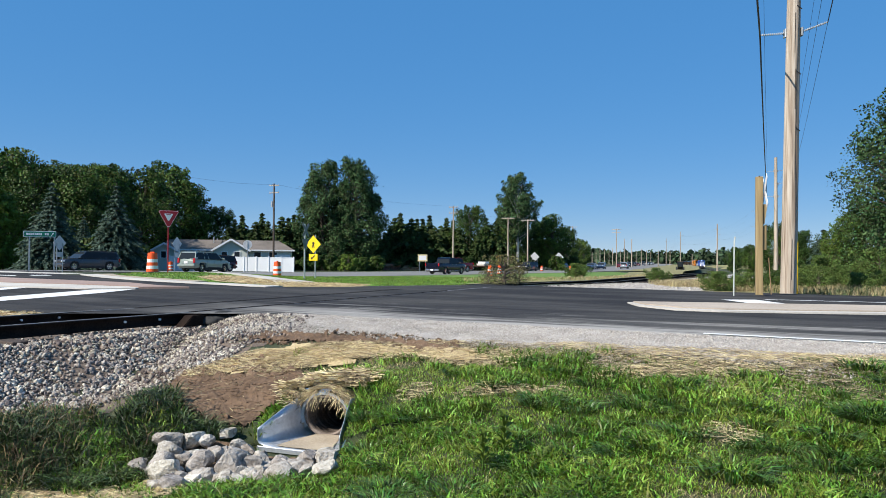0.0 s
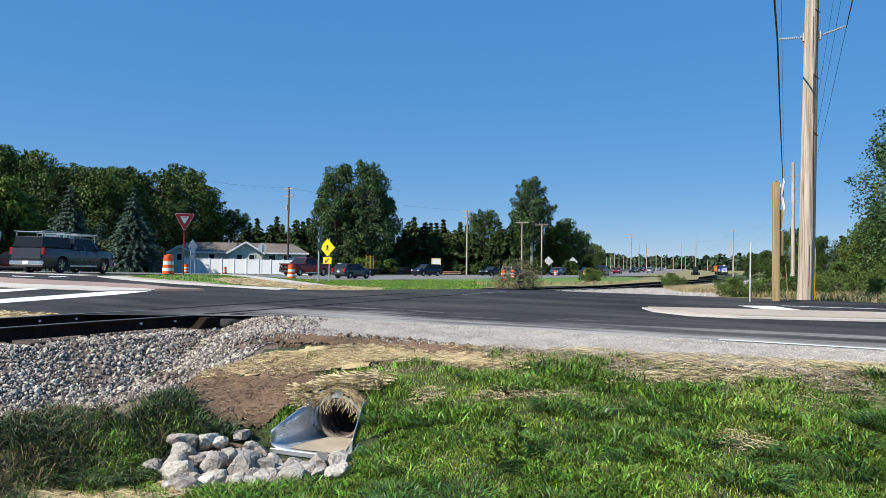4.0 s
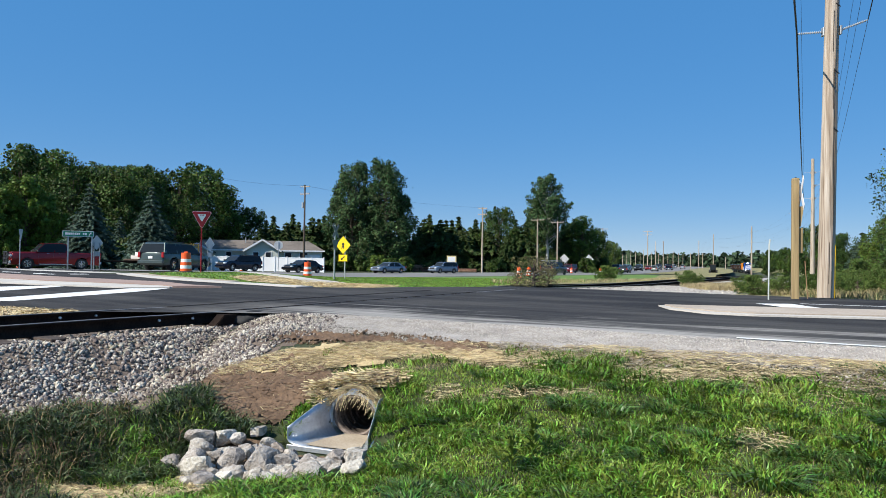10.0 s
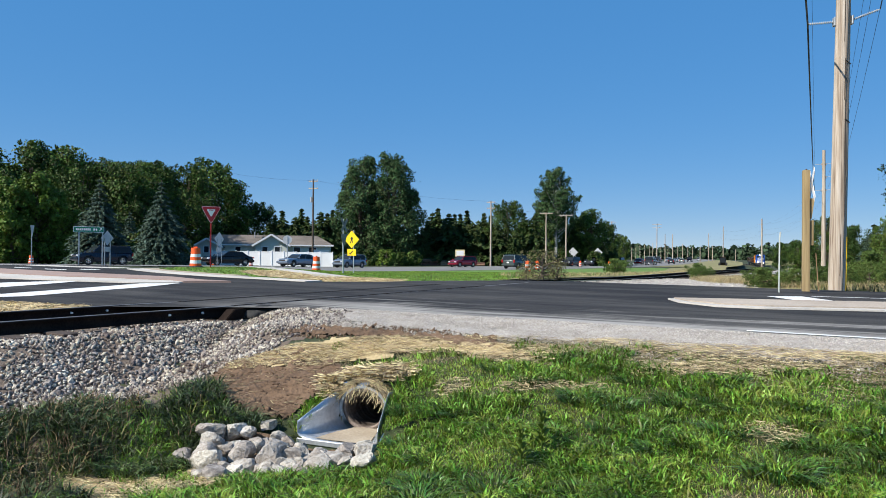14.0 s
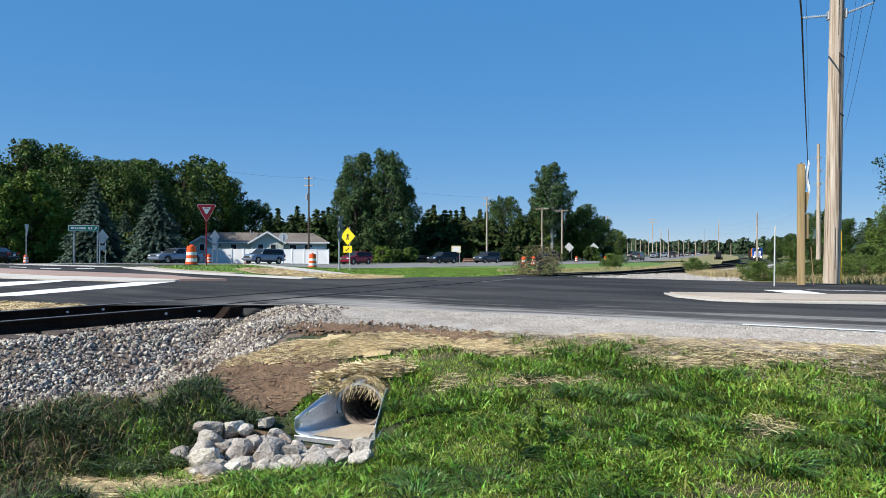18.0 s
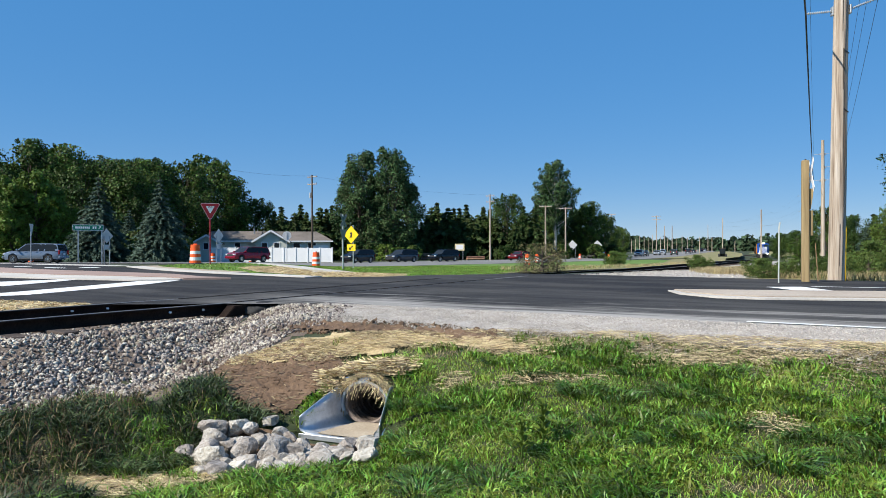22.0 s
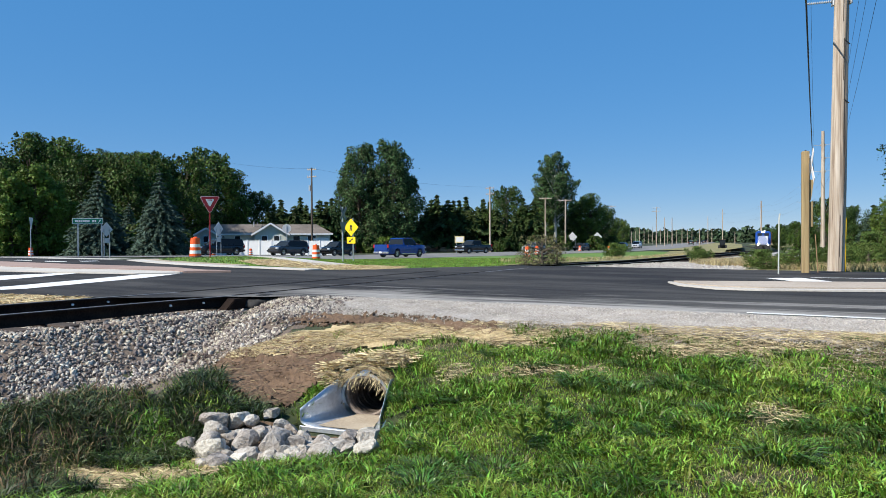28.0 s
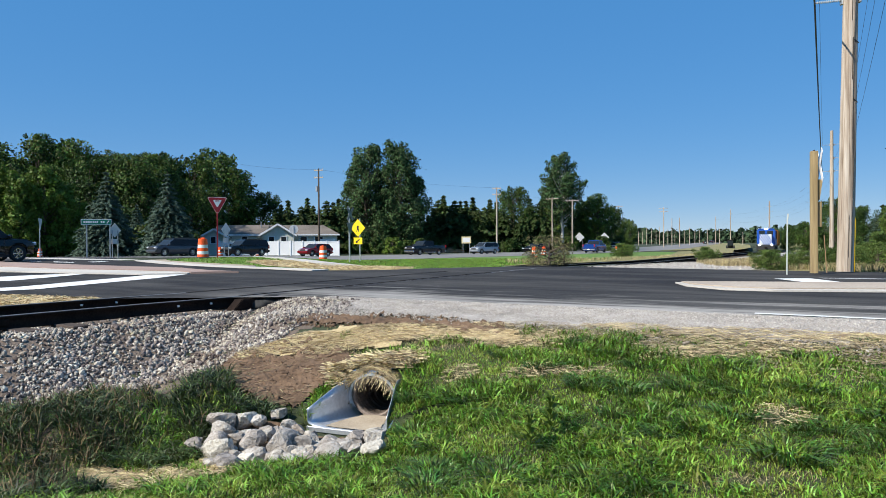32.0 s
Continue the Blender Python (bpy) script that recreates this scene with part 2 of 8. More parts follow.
M["sign_black"] = mat("sign_black", [(0.01, 0.01, 0.01), (0.02, 0.02, 0.02)], 0.5, big=3, small=20, bump=0)
M["sign_cream"] = mat("faded_cream_board", [(0.62, 0.52, 0.26), (0.72, 0.62, 0.34)], 0.6, big=2, small=12, bump=0)
M["drum_orange"] = mat("drum_orange_plastic", [(0.78, 0.085, 0.010), (0.88, 0.12, 0.018)], 0.5, big=3, small=20, bump=0.02)
M["black_rubber"] = mat("black_rubber", [(0.012, 0.012, 0.012), (0.03, 0.03, 0.03)], 0.85, big=4, small=30, bump=0.1)
M["wire"] = mat("black_cable", [(0.012, 0.012, 0.014), (0.03, 0.03, 0.032)], 0.6, big=2, small=9, bump=0)
M["insulator"] = mat("grey_polymer", [(0.30, 0.33, 0.36), (0.42, 0.45, 0.48)], 0.4, big=9, small=40, bump=0)
M["dark_glass"] = glass("dark_window_glass")


# ---- mesh helpers ----
def part(name, bm, material, parent=None, label="", smooth=False):
    me = bpy.data.meshes.new(name)
    bm.to_mesh(me)
    bm.free()
    if smooth:
        me.shade_smooth()
    for k in (material if isinstance(material, (list, tuple)) else [material]):
        me.materials.append(M[k] if isinstance(k, str) else k)
    ob = new(name, me)
    if parent is not None:
        ob.parent = parent
    if label:
        ob["label"] = label
    return ob


def raw(name, verts, faces, material, parent=None, smooth=False):
    """One mesh object from arrays; faces all with the same corner count."""
    verts, faces = np.asarray(verts, np.float32), np.asarray(faces, np.int32)
    me = bpy.data.meshes.new(name)
    k = faces.shape[1]
    me.vertices.add(len(verts))
    me.vertices.foreach_set("co", verts.ravel())
    me.loops.add(faces.size)
    me.loops.foreach_set("vertex_index", faces.ravel())
    me.polygons.add(len(faces))
    me.polygons.foreach_set("loop_start", np.arange(0, faces.size, k, dtype=np.int32))
    me.polygons.foreach_set("loop_total", np.full(len(faces), k, np.int32))
    me.update(calc_edges=True)
    if smooth:
        me.shade_smooth()
    for q in (material if isinstance(material, (list, tuple)) else [material]):
        me.materials.append(M[q])
    ob = new(name, me)
    if parent is not None:
        ob.parent = parent
    return ob


def box(bm, size, at=(0, 0, 0), rot=None, bevel=0.0, mi=0, taper=1.0):
    g = bmesh.ops.create_cube(bm, size=1)
    vs = g["verts"]
    for v in vs:
        k = taper if v.co.z > 0 else 1.0
        v.co = Vector((v.co.x * size[0] * k, v.co.y * size[1] * k, v.co.z * size[2]))
    if bevel:
        es = list({e for v in vs for e in v.link_edges})
        r = bmesh.ops.bevel(bm, geom=es, offset=bevel, segments=1, affect="EDGES")
        vs = list({v for f in r["faces"] for v in f.verts} | {v for v in vs if v.is_valid})
    m = Matrix.Translation(at) @ (rot.to_4x4() if rot is not None else Matrix())
    bmesh.ops.transform(bm, matrix=m, verts=vs)
    for f in {f for v in vs for f in v.link_faces}:
        f.material_index = mi
    return vs


def cyl(bm, r1, r2, a, b, seg=10, mi=0, caps=True):
    a, b = Vector(a), Vector(b)
    d = b - a
    g = bmesh.ops.create_cone(bm, cap_ends=caps, segments=seg, radius1=r1, radius2=r2, depth=d.length)
    vs = g["verts"]
    m = Matrix.Translation((a + b) / 2) @ d.to_track_quat("Z", "Y").to_matrix().to_4x4()
    bmesh.ops.transform(bm, matrix=m, verts=vs)
    for f in {f for v in vs for f in v.link_faces}:
        f.material_index = mi
    return vs


def poly_prism(bm, pts, y0, y1, mi=0, bevel=0.0):
    """Extrudes the outline pts (x, z) from y0 to y1."""
    a = [bm.verts.new((x, y0, z)) for x, z in pts]
    b = [bm.verts.new((x, y1, z)) for x, z in pts]
    fs = [bm.faces.new(a), bm.faces.new(b[::-1])]
    k = len(pts)
    for i in range(k):
        fs.append(bm.faces.new((a[i], b[i], b[(i + 1) % k], a[(i + 1) % k])))
    for f in fs:
        f.material_index = mi
    bmesh.ops.recalc_face_normals(bm, faces=fs)
    if bevel:
        bmesh.ops.bevel(bm, geom=[e for f in fs[:2] for e in f.edges], offset=bevel, segments=2, affect="EDGES")
    return a + b


def empty(name, m=None):
    ob = new(name)
    if m is not None:
        ob.matrix_world = m
    return ob


class Path:
    """A smooth line through control points; at(s) gives place and heading."""

    def __init__(self, pts, step=0.5):
        p = np.array([2 * np.array(pts[0]) - pts[1], *pts, 2 * np.array(pts[-1]) - pts[-2]], float)
        out = []
        for i in range(1, len(p) - 2):
            k = max(2, int(np.linalg.norm(p[i + 1] - p[i]) / step))
            u = np.linspace(0, 1, k, endpoint=False)[:, None]
            out.append(0.5 * (2 * p[i] + (p[i + 1] - p[i - 1]) * u + (2 * p[i - 1] - 5 * p[i] + 4 * p[i + 1] - p[i + 2]) * u**2
                              + (3 * p[i] - p[i - 1] - 3 * p[i + 1] + p[i + 2]) * u**3))
        self.p = np.vstack([*out, p[-2:-1]])
        self.s = np.concatenate([[0], np.cumsum(np.linalg.norm(np.diff(self.p, axis=0), axis=1))])

    def at(self, s):
        q = np.array([np.interp(s, self.s, self.p[:, 0]), np.interp(s, self.s, self.p[:, 1])])
        if s < 0:
            q = q + (self.p[0] - self.p[2]) / np.linalg.norm(self.p[0] - self.p[2]) * -s
        if s > self.s[-1]:
            q = q + (self.p[-1] - self.p[-3]) / np.linalg.norm(self.p[-1] - self.p[-3]) * (s - self.s[-1])
        e = 1.0
        c = np.clip(s, e, self.s[-1] - e)
        a = [np.interp(c + k, self.s, self.p[:, j]) for k in (-e, e) for j in (0, 1)]
        return q, math.atan2(a[3] - a[1], a[2] - a[0])


# ---- the lie of the land ----
PROF_MID = np.array([(0, .7), (11, .70), (17, .74), (22, .78), (30, .65), (40, .47), (60, .15), (75, 0.0), (100, -.15), (150, -.30), (300, -.4), (3000, -.5)])
PROF_LEFT = np.array([(0, .7), (11, .70), (17, .74), (25, .82), (33, .90), (40, .80), (50, .60), (60, .48), (80, .10), (100, -.1), (150, -.25), (3000, -.5)])
NEAR = np.array([(-60, -.25), (0, 0.0), (3, 0.0), (4.2, .04), (5.3, .2), (6.5, .46), (7.3, .61), (8.8, .692), (10, .70), (12, .70)])
ROAD_N = np.array((0.452, 0.892))
ROAD_U = np.array((0.892, -0.452))
RAIL = Path([(-48, -63), (-5.25, 10.9), (14.75, 45.5), (30, 74), (47.3, 119), (69.4, 171), (111, 280), (130, 342), (164, 480), (196, 640)])
RAIL_Z = np.array([(-70, .715), (0, .715), (10.4, .715), (11.6, .703), (17, .738), (22, .774), (26, .68), (32, .63), (50, .62), (60, .56), (70, .45), (85, .22), (119, -.5), (171, -.95), (224, -1.45), (280, -1.75), (700, -2.2)])


def sm(a, b, x):
    u = np.clip((x - a) / (b - a), 0, 1)
    return u * u * (3 - 2 * u)


def wob(x, y, f, k=0.0):
    return np.sin(x * f + 1.3 + k) * np.cos(y * f * 1.13 + 0.4 + 2 * k) + 0.5 * np.sin(x * f * 2.3 + y * f * 1.7 + k)


def rail_dist(x, y):
    """Signed distance to the right of the track's centre line."""
    x, y = np.asarray(x, float), np.asarray(y, float)
    px = np.interp(y, RAIL.p[:, 1], RAIL.p[:, 0])
    dx = np.interp(y + 1, RAIL.p[:, 1], RAIL.p[:, 0]) - np.interp(y - 1, RAIL.p[:, 1], RAIL.p[:, 0])
    return (x - px) * 2 / np.hypot(dx, 2)


def road_z(x, y):
    x, y = np.asarray(x, float), np.asarray(y, float)
    w = sm(-0.36, -0.16, x / np.maximum(y, 1))
    mid = np.interp(y, PROF_MID[:, 0], PROF_MID[:, 1])
    left = np.interp(y, PROF_LEFT[:, 0], PROF_LEFT[:, 1])
    return mid * w + left * (1 - w)


def ditch(x, y):
    """Depth of the ditch below the culvert's outlet."""
    ax, ay, bx, by = -1.45, 6.05, -9.0, 2.6
    ux, uy = bx - ax, by - ay
    k = ((x - ax) * ux + (y - ay) * uy) / (ux * ux + uy * uy)
    kk = np.clip(k, 0, 1)
    d = np.hypot(x - ax - kk * ux, y - ay - kk * uy)
    return 0.30 * np.exp(-(d / np.where(y < ay + kk * uy, 1.15, 0.75)) ** 2)


def outlet(x, y):
    """Inside the flared culvert end."""
    u = (x + 1.143) * -0.330 + (y - 6.74) * -0.944
    v = (x + 1.143) * 0.944 + (y - 6.74) * -0.330
    return (u > -0.06) & (u < 0.66) & (np.abs(v) < 0.275 + 0.17 * u / 0.52)


def over_pipe(x, y):
    u = (x + 1.143) * -0.330 + (y - 6.74) * -0.944
    v = (x + 1.143) * 0.944 + (y - 6.74) * -0.330
    return np.exp(-(v / 0.33) ** 4) * sm(-2.4, -1.2, u) * (u <= -0.05)


def open_mouth(x, y):
    u = (x + 1.143) * -0.330 + (y - 6.74) * -0.944
    v = (x + 1.143) * 0.944 + (y - 6.74) * -0.330
    return (u > -0.11) & (u < 0.46) & (np.abs(v) < 0.275 + 0.17 * np.clip(u, 0, 1) / 0.52)


def ground_z(x, y):
    x, y = np.asarray(x, float), np.asarray(y, float)
    n = ROAD_N[0] * x + ROAD_N[1] * y
    base = road_z(x, y)
    near = np.interp(n, NEAR[:, 0], NEAR[:, 1])
    q = rail_dist(x, y)
    # the side of the road is a bank on this side; to the left of the track's foot it falls to the ditch
    fade = sm(-4.6, -2.2, x + 0.25 * (y - 8))
    bank = near * fade + np.minimum(near, 0.02) * (1 - fade)
    rz = np.interp(y, RAIL_Z[:, 0], RAIL_Z[:, 1])
    ball = rz - 0.23 - np.clip(np.abs(q) - 1.45, 0, None) * 0.40
    side = np.maximum(bank, np.where(n < 10.5, ball, -9)) - ditch(x, y)
    und = 0.022 * wob(x, y, 1.7) + 0.012 * wob(x, y, 4.1, 2.0)
    mound = 0.14 * np.exp(-(((x + 1.05) / 0.55) ** 2 + ((y - 6.95) / 0.30) ** 2))
    side = side + und * sm(8.6, 6.8, n) + mound
    k = sm(8.86, 9.15, n)
    z = side * (1 - k) + (base - 0.08) * k
    far_ball = rz - 0.17 - np.clip(np.abs(q) - 1.5, 0, None) * 0.5
    z = np.where(n > 21.5, np.maximum(z, far_ball), z)
    cut = sm(85, 120, y) * sm(15, 4, np.abs(q))
    z = z * (1 - cut) + (rz - 0.3) * cut
    # beyond the left of the crossing the bed goes on
    z = np.where((q > -3) & (q < 1.5) & (n < 8.2), np.maximum(z, ball), z)
    z = np.maximum(z, z + (0.31 - z) * over_pipe(x, y))
    return np.where(outlet(x, y), np.minimum(z, -0.20), z)


def axis(stops):
    """Grid lines: (from, to, step) stretches end to end."""
    out = []
    for a, b, st in stops:
        out += list(np.arange(a, b, st))
    return np.array(out + [stops[-1][1]])


def sheet(name, xs, ys, zf, material, lift=0.0, keep=None):
    X, Y = np.meshgrid(xs, ys)
    Z = zf(X, Y) + lift
    V = np.stack([X, Y, Z], -1).reshape(-1, 3)
    k = len(xs)
    i = (np.arange(len(ys) - 1)[:, None] * k + np.arange(k - 1)[None]).ravel()
    Fc = np.stack([i, i + 1, i + k + 1, i + k], 1)
    if keep is not None:
        c = V[Fc].mean(1)
        Fc = Fc[keep(c[:, 0], c[:, 1])]
    return raw(name, V, Fc, material, smooth=True)


def drape(name, pts, material, lift, thick=0.0, zf=road_z, step=1.0, parent=None, label=""):
    """A flat piece laid on the road's lie: the outline pts, cut at every metre, with sides if it is thick."""
    bm = bmesh.new()
    bm.faces.new([bm.verts.new((x, y, 0)) for x, y in pts])
    ys, xs = [p[1] for p in pts], [p[0] for p in pts]
    for ax, lo, hi in ((1, min(ys), max(ys)), (0, min(xs), max(xs))):
        st = max(step, (hi - lo) / 120)
        for c in np.arange(math.ceil(lo / st) * st, hi, st):
            co = (0, c, 0) if ax else (c, 0, 0)
            bmesh.ops.bisect_plane(bm, geom=bm.verts[:] + bm.edges[:] + bm.faces[:], plane_co=co, plane_no=(0, 1, 0) if ax else (1, 0, 0))
    bmesh.ops.triangulate(bm, faces=[f for f in bm.faces if len(f.verts) > 4])
    if thick:
        r = bmesh.ops.extrude_face_region(bm, geom=bm.faces[:])
        top = {v for v in r["geom"] if isinstance(v, bmesh.types.BMVert)}
        for v in bm.verts:
            v.co.z = float(zf(v.co.x, v.co.y)) + lift + (thick if v in top else -0.05)
    else:
        for v in bm.verts:
            v.co.z = float(zf(v.co.x, v.co.y)) + lift
    bmesh.ops.recalc_face_normals(bm, faces=bm.faces[:])
    up = sum(f.normal.z * f.calc_area() for f in bm.faces)
    if not thick and up < 0:
        bmesh.ops.reverse_faces(bm, faces=bm.faces[:])
    return part(name, bm, material, parent, label)


def band(pts, w0, w1=None):
    """Outline of a strip along a line of points: w0 metres to its left, w1 to its right."""
    w1 = w0 if w1 is None else w1
    p = Path(pts, 1.0).p
    t = np.gradient(p, axis=0)
    t /= np.linalg.norm(t, axis=1)[:, None]
    nrm = np.stack([-t[:, 1], t[:, 0]], 1)
    return [tuple(q) for q in p + nrm * w0] + [tuple(q) for q in (p - nrm * w1)[::-1]]


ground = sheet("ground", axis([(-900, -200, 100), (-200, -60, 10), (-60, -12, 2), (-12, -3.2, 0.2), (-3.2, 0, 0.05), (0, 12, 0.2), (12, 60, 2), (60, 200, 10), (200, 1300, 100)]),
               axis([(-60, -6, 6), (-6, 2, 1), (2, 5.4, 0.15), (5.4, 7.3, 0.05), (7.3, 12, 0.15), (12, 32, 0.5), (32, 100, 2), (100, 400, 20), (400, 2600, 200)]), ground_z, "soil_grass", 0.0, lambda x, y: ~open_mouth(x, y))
tagged(ground, "grassy roadside ground with dry patches", "ground", kind="structure")


def rn(s, n):
    """A point by its way along the side road and across it."""
    p = ROAD_U * s + ROAD_N * n
    return (float(p[0]), float(p[1]))


# ---- side road, crossing and the junction's paving ----
asph = [rn(40, 8.8), rn(16, 8.8), rn(6, 8.8), rn(-2, 8.8), rn(-7.3, 8.85), (-6.1, 10.9), (-8.0, 11.6), (-14.0, 13.2), (-30, 14), (-240, 12), (-240, 46), (-34, 45), (-24, 41),
        (-18.5, 33), (-16.3, 29.2), (-14.79, 28.65), (-10.82, 24.5), (-6.84, 21.55), (-5.04, 20.1), (-3.2, 20.3), (-2.0, 21.2), (1.6, 22.6), (4.2, 21.2), (7.4, 19.4), rn(1.0, 20.6), rn(16, 20.6), rn(40, 20.6)]
tagged(drape("road", asph, "asphalt", 0.0), "fresh black asphalt side road with a level crossing", "road", kind="structure")
shoulder = [rn(40, 7.55), rn(14, 7.55), rn(6, 7.45), rn(0, 7.35), rn(-4.0, 7.5), rn(-6.6, 7.9), rn(-7.3, 8.85), rn(-2, 8.8), rn(6, 8.8), rn(16, 8.8), rn(40, 8.8)]
tagged(drape("gravel_shoulder", shoulder, "gravel_bed", 0.012, zf=ground_z, step=0.4), "pale crushed-gravel road shoulder", "shoulder", kind="structure")

HW_MID = [(-60, 60), (-42, 59), (-32, 57), (-24, 56.5), (-17.5, 63), (-9.5, 76), (-0.5, 90), (8, 101.5), (18, 117), (29, 140), (45, 177), (82, 279), (132, 419), (200, 620)]
LPATH = Path([(200, 623), (130, 421), (80, 281), (43, 178), (19, 125), (8, 109), (-2, 97), (-12, 84), (-21, 67), (-25, 61), (-30, 58.5), (-37, 57.5), (-60, 57)])
bear = 784 + 1207.3 * LPATH.p[:, 0] / LPATH.p[:, 1]
LPATH.p = LPATH.p * np.interp(bear, [-400, 10, 157, 293, 400, 560, 800], [0.90, 0.93, 1.0, 1.06, 1.05, 1.03, 1.0])[:, None]
RPATH = Path([(-60, 12), (-36, 17), (-27, 22), (-22.4, 27), (-20.5, 32), (-19.7, 37.5), (-18.6, 44), (-16, 51.5), (-11.5, 61), (-6.2, 69.5), (1, 80), (9, 93), (17, 107), (27, 128), (47, 176), (84, 278), (134, 418), (202, 620)])
hw = [(-240, 52), (-40, 52), (-29, 51), (-24, 47), (-20, 39), (-13, 42), (-8.5, 54), (-3.5, 66), (4, 79), (12, 92), (20.5, 105), (31, 126), (51, 175), (88, 277), (140, 418), (210, 620),
      (194, 626), (124, 423), (74, 283), (37.5, 181), (13.5, 129), (3.5, 113), (-6, 101), (-16, 87), (-25, 69.5), (-30, 63.5), (-38, 62), (-240, 62)]
tagged(drape("highway", hw, "asphalt_old", -0.03, step=4.0), "sun-bleached grey highway asphalt", "road", kind="structure")
lawn = [(-15, 29), (-10.6, 24.6), (-6.8, 21.7), (-5, 20.3), (-3.2, 20.5), (-2, 21.4), (0.6, 23.2), (1.6, 28), (6.2, 38), (13.2, 52), (23.2, 72), (30, 92), (27.5, 112), (20.8, 104.5), (12.3, 91.5), (4.3, 78.5), (-3.2, 65.5), (-8.2, 53.5), (-12.6, 41.5), (-15, 36)]
tagged(drape("lawn", lawn, "lawn", -0.04, step=1.5), "bright mown lawn between road and highway", "lawn", kind="structure")


def rest(x, y, dz=0.0):
    return (x, y, float(ground_z(x, y)) + dz)


# ---- islands, kerbs, markings ----
isl = drape("island_left", [(-21.0, 27.7), (-19.17, 26.58), (-15.26, 24.1), (-12.26, 22.48), (-9.66, 21.06), (-8.08, 19.44), (-7.0, 18.85), (-8.22, 18.5), (-8.75, 19.08), (-10.94, 20.06), (-13.15, 20.78), (-16.14, 22.38), (-17.4, 22.96), (-19.5, 24.4)], "brick_red_concrete", 0.0, 0.055)
tagged(isl, "tinted concrete splitter island", "traffic island", kind="structure")
tagged(drape("island_kerb", [(-8.2, 18.42), (-8.21, 18.24), (-9.36, 18.02), (-11.27, 18.58), (-13.02, 19.24), (-14.16, 19.64), (-15.1, 19.92), (-17.5, 21.2), (-19.6, 24.2), (-17.4, 22.92), (-16.14, 22.34), (-13.15, 20.74), (-10.94, 20.02), (-8.75, 19.04)], "concrete", 0.0, 0.035), "pale concrete kerb apron of the island", "kerb", kind="structure")
isr = drape("island_right", [(3.95, 14.15), (3.98, 13.4), (4.42, 12.62), (5.0, 12.3), (7.85, 12.0), (22, 9.02), (23, 10.9), (8.73, 13.44)], "tan_concrete", 0.0, 0.05)
tagged(isr, "tan concrete splitter island", "traffic island", kind="structure")
tagged(drape("island_kerb", [(3.84, 14.2), (3.80, 13.3), (4.2, 12.38), (4.9, 12.05), (7.67, 11.7), (22, 8.7), (22, 8.99), (7.84, 11.97), (4.98, 12.27), (4.40, 12.59), (3.96, 13.38), (3.93, 14.13)], "concrete", 0.0, 0.03), "pale concrete kerb of the tan island", "kerb", kind="structure")
for pts in ([(-8.19, 18.2), (-9.13, 17.88), (-9.72, 13.48), (-12.5, 10.6), (-11.9, 9.9), (-8.85, 12.9), (-8.24, 16.42)],
            [(-11.84, 18.7), (-11.27, 18.5), (-11.34, 15.72), (-12.6, 13.6), (-14.6, 13.6), (-12.72, 17.64)],
            [rn(-0.95, 9.0), rn(26, 9.03), rn(26, 9.13), rn(-0.95, 9.13)],
            [(6.35, 15.55), (7.15, 15.6), (7.2, 13.95), (6.5, 13.9)],
            [(7.4, 15.62), (9.6, 14.86), (22, 10.9), (22, 11.1), (9.6, 15.0), (7.4, 15.75)],
            [(-18.65, 28.28), (-17.1, 27.4), (-16.95, 26.98), (-18.13, 27.52)], [(-16.9, 27.9), (-16.33, 28.14), (-15.77, 27.6), (-16.4, 27.3)], [(-20.9, 29.6), (-19.6, 28.9), (-19.4, 28.5), (-20.6, 29.1)]):
    tagged(drape("road_marking", pts, "road_paint", 0.008), "white painted road marking", "marking", kind="structure")
SEEDED = [(-10.3, 29.4), (-9.3, 26.6), (-8.0, 24.2), (-6.3, 22.4), (-4.7, 20.55), (-3.3, 20.55), (-2.3, 21.4), (-3.2, 23.2), (-4.5, 25.0), (-5.9, 26.5), (-8.9, 30.2)]


def inside(poly, x, y):
    """Whether points lie in an outline on the plan."""
    px, py = np.array(poly).T
    qx, qy = np.roll(px, -1), np.roll(py, -1)
    x, y = np.asarray(x)[..., None], np.asarray(y)[..., None]
    return (((py > y) != (qy > y)) & (x < (qx - px) * (y - py) / (qy - py) + px)).sum(-1) % 2 == 1


KERB_L = [(-15.1, 29.0), (-14.8, 28.5), (-12.48, 25.84), (-9.15, 22.86), (-6.73, 21.2), (-5.9, 20.6), (-5.0, 20.0)]
tagged(drape("kerb", band(KERB_L, 0.42, 0.25), "concrete", 0.0, 0.022), "new white concrete kerb and gutter", "kerb", kind="structure")
tagged(drape("gutter", band([(-34, 39.5), (-26, 35.3), (-20.6, 32.0), (-16.2, 30.0)], 0.55, 0.55), "concrete", 0.006), "flush pale concrete gutter at the lane's edge", "gutter", kind="structure")
tagged(drape("apron", band([(-14.9, 29.6), (-13.9, 28.0), (-12.0, 26.1), (-9.9, 24.2), (-8.4, 22.9)], 0.55, 0.2), "sand", 0.0, 0.02), "tan compacted soil behind the kerb", "verge", kind="structure")
tagged(drape("pavement", band([(-13.0, 39.5), (-10.6, 35), (-8.0, 30.6), (-6.2, 27.2), (-5.3, 24.6)], 0.75), "concrete", -0.02, 0.03), "pale concrete footway", "pavement", kind="structure")
tagged(drape("straw_cover", SEEDED, "straw_mat", -0.02), "straw mulch over new seeding", "straw", kind="structure")
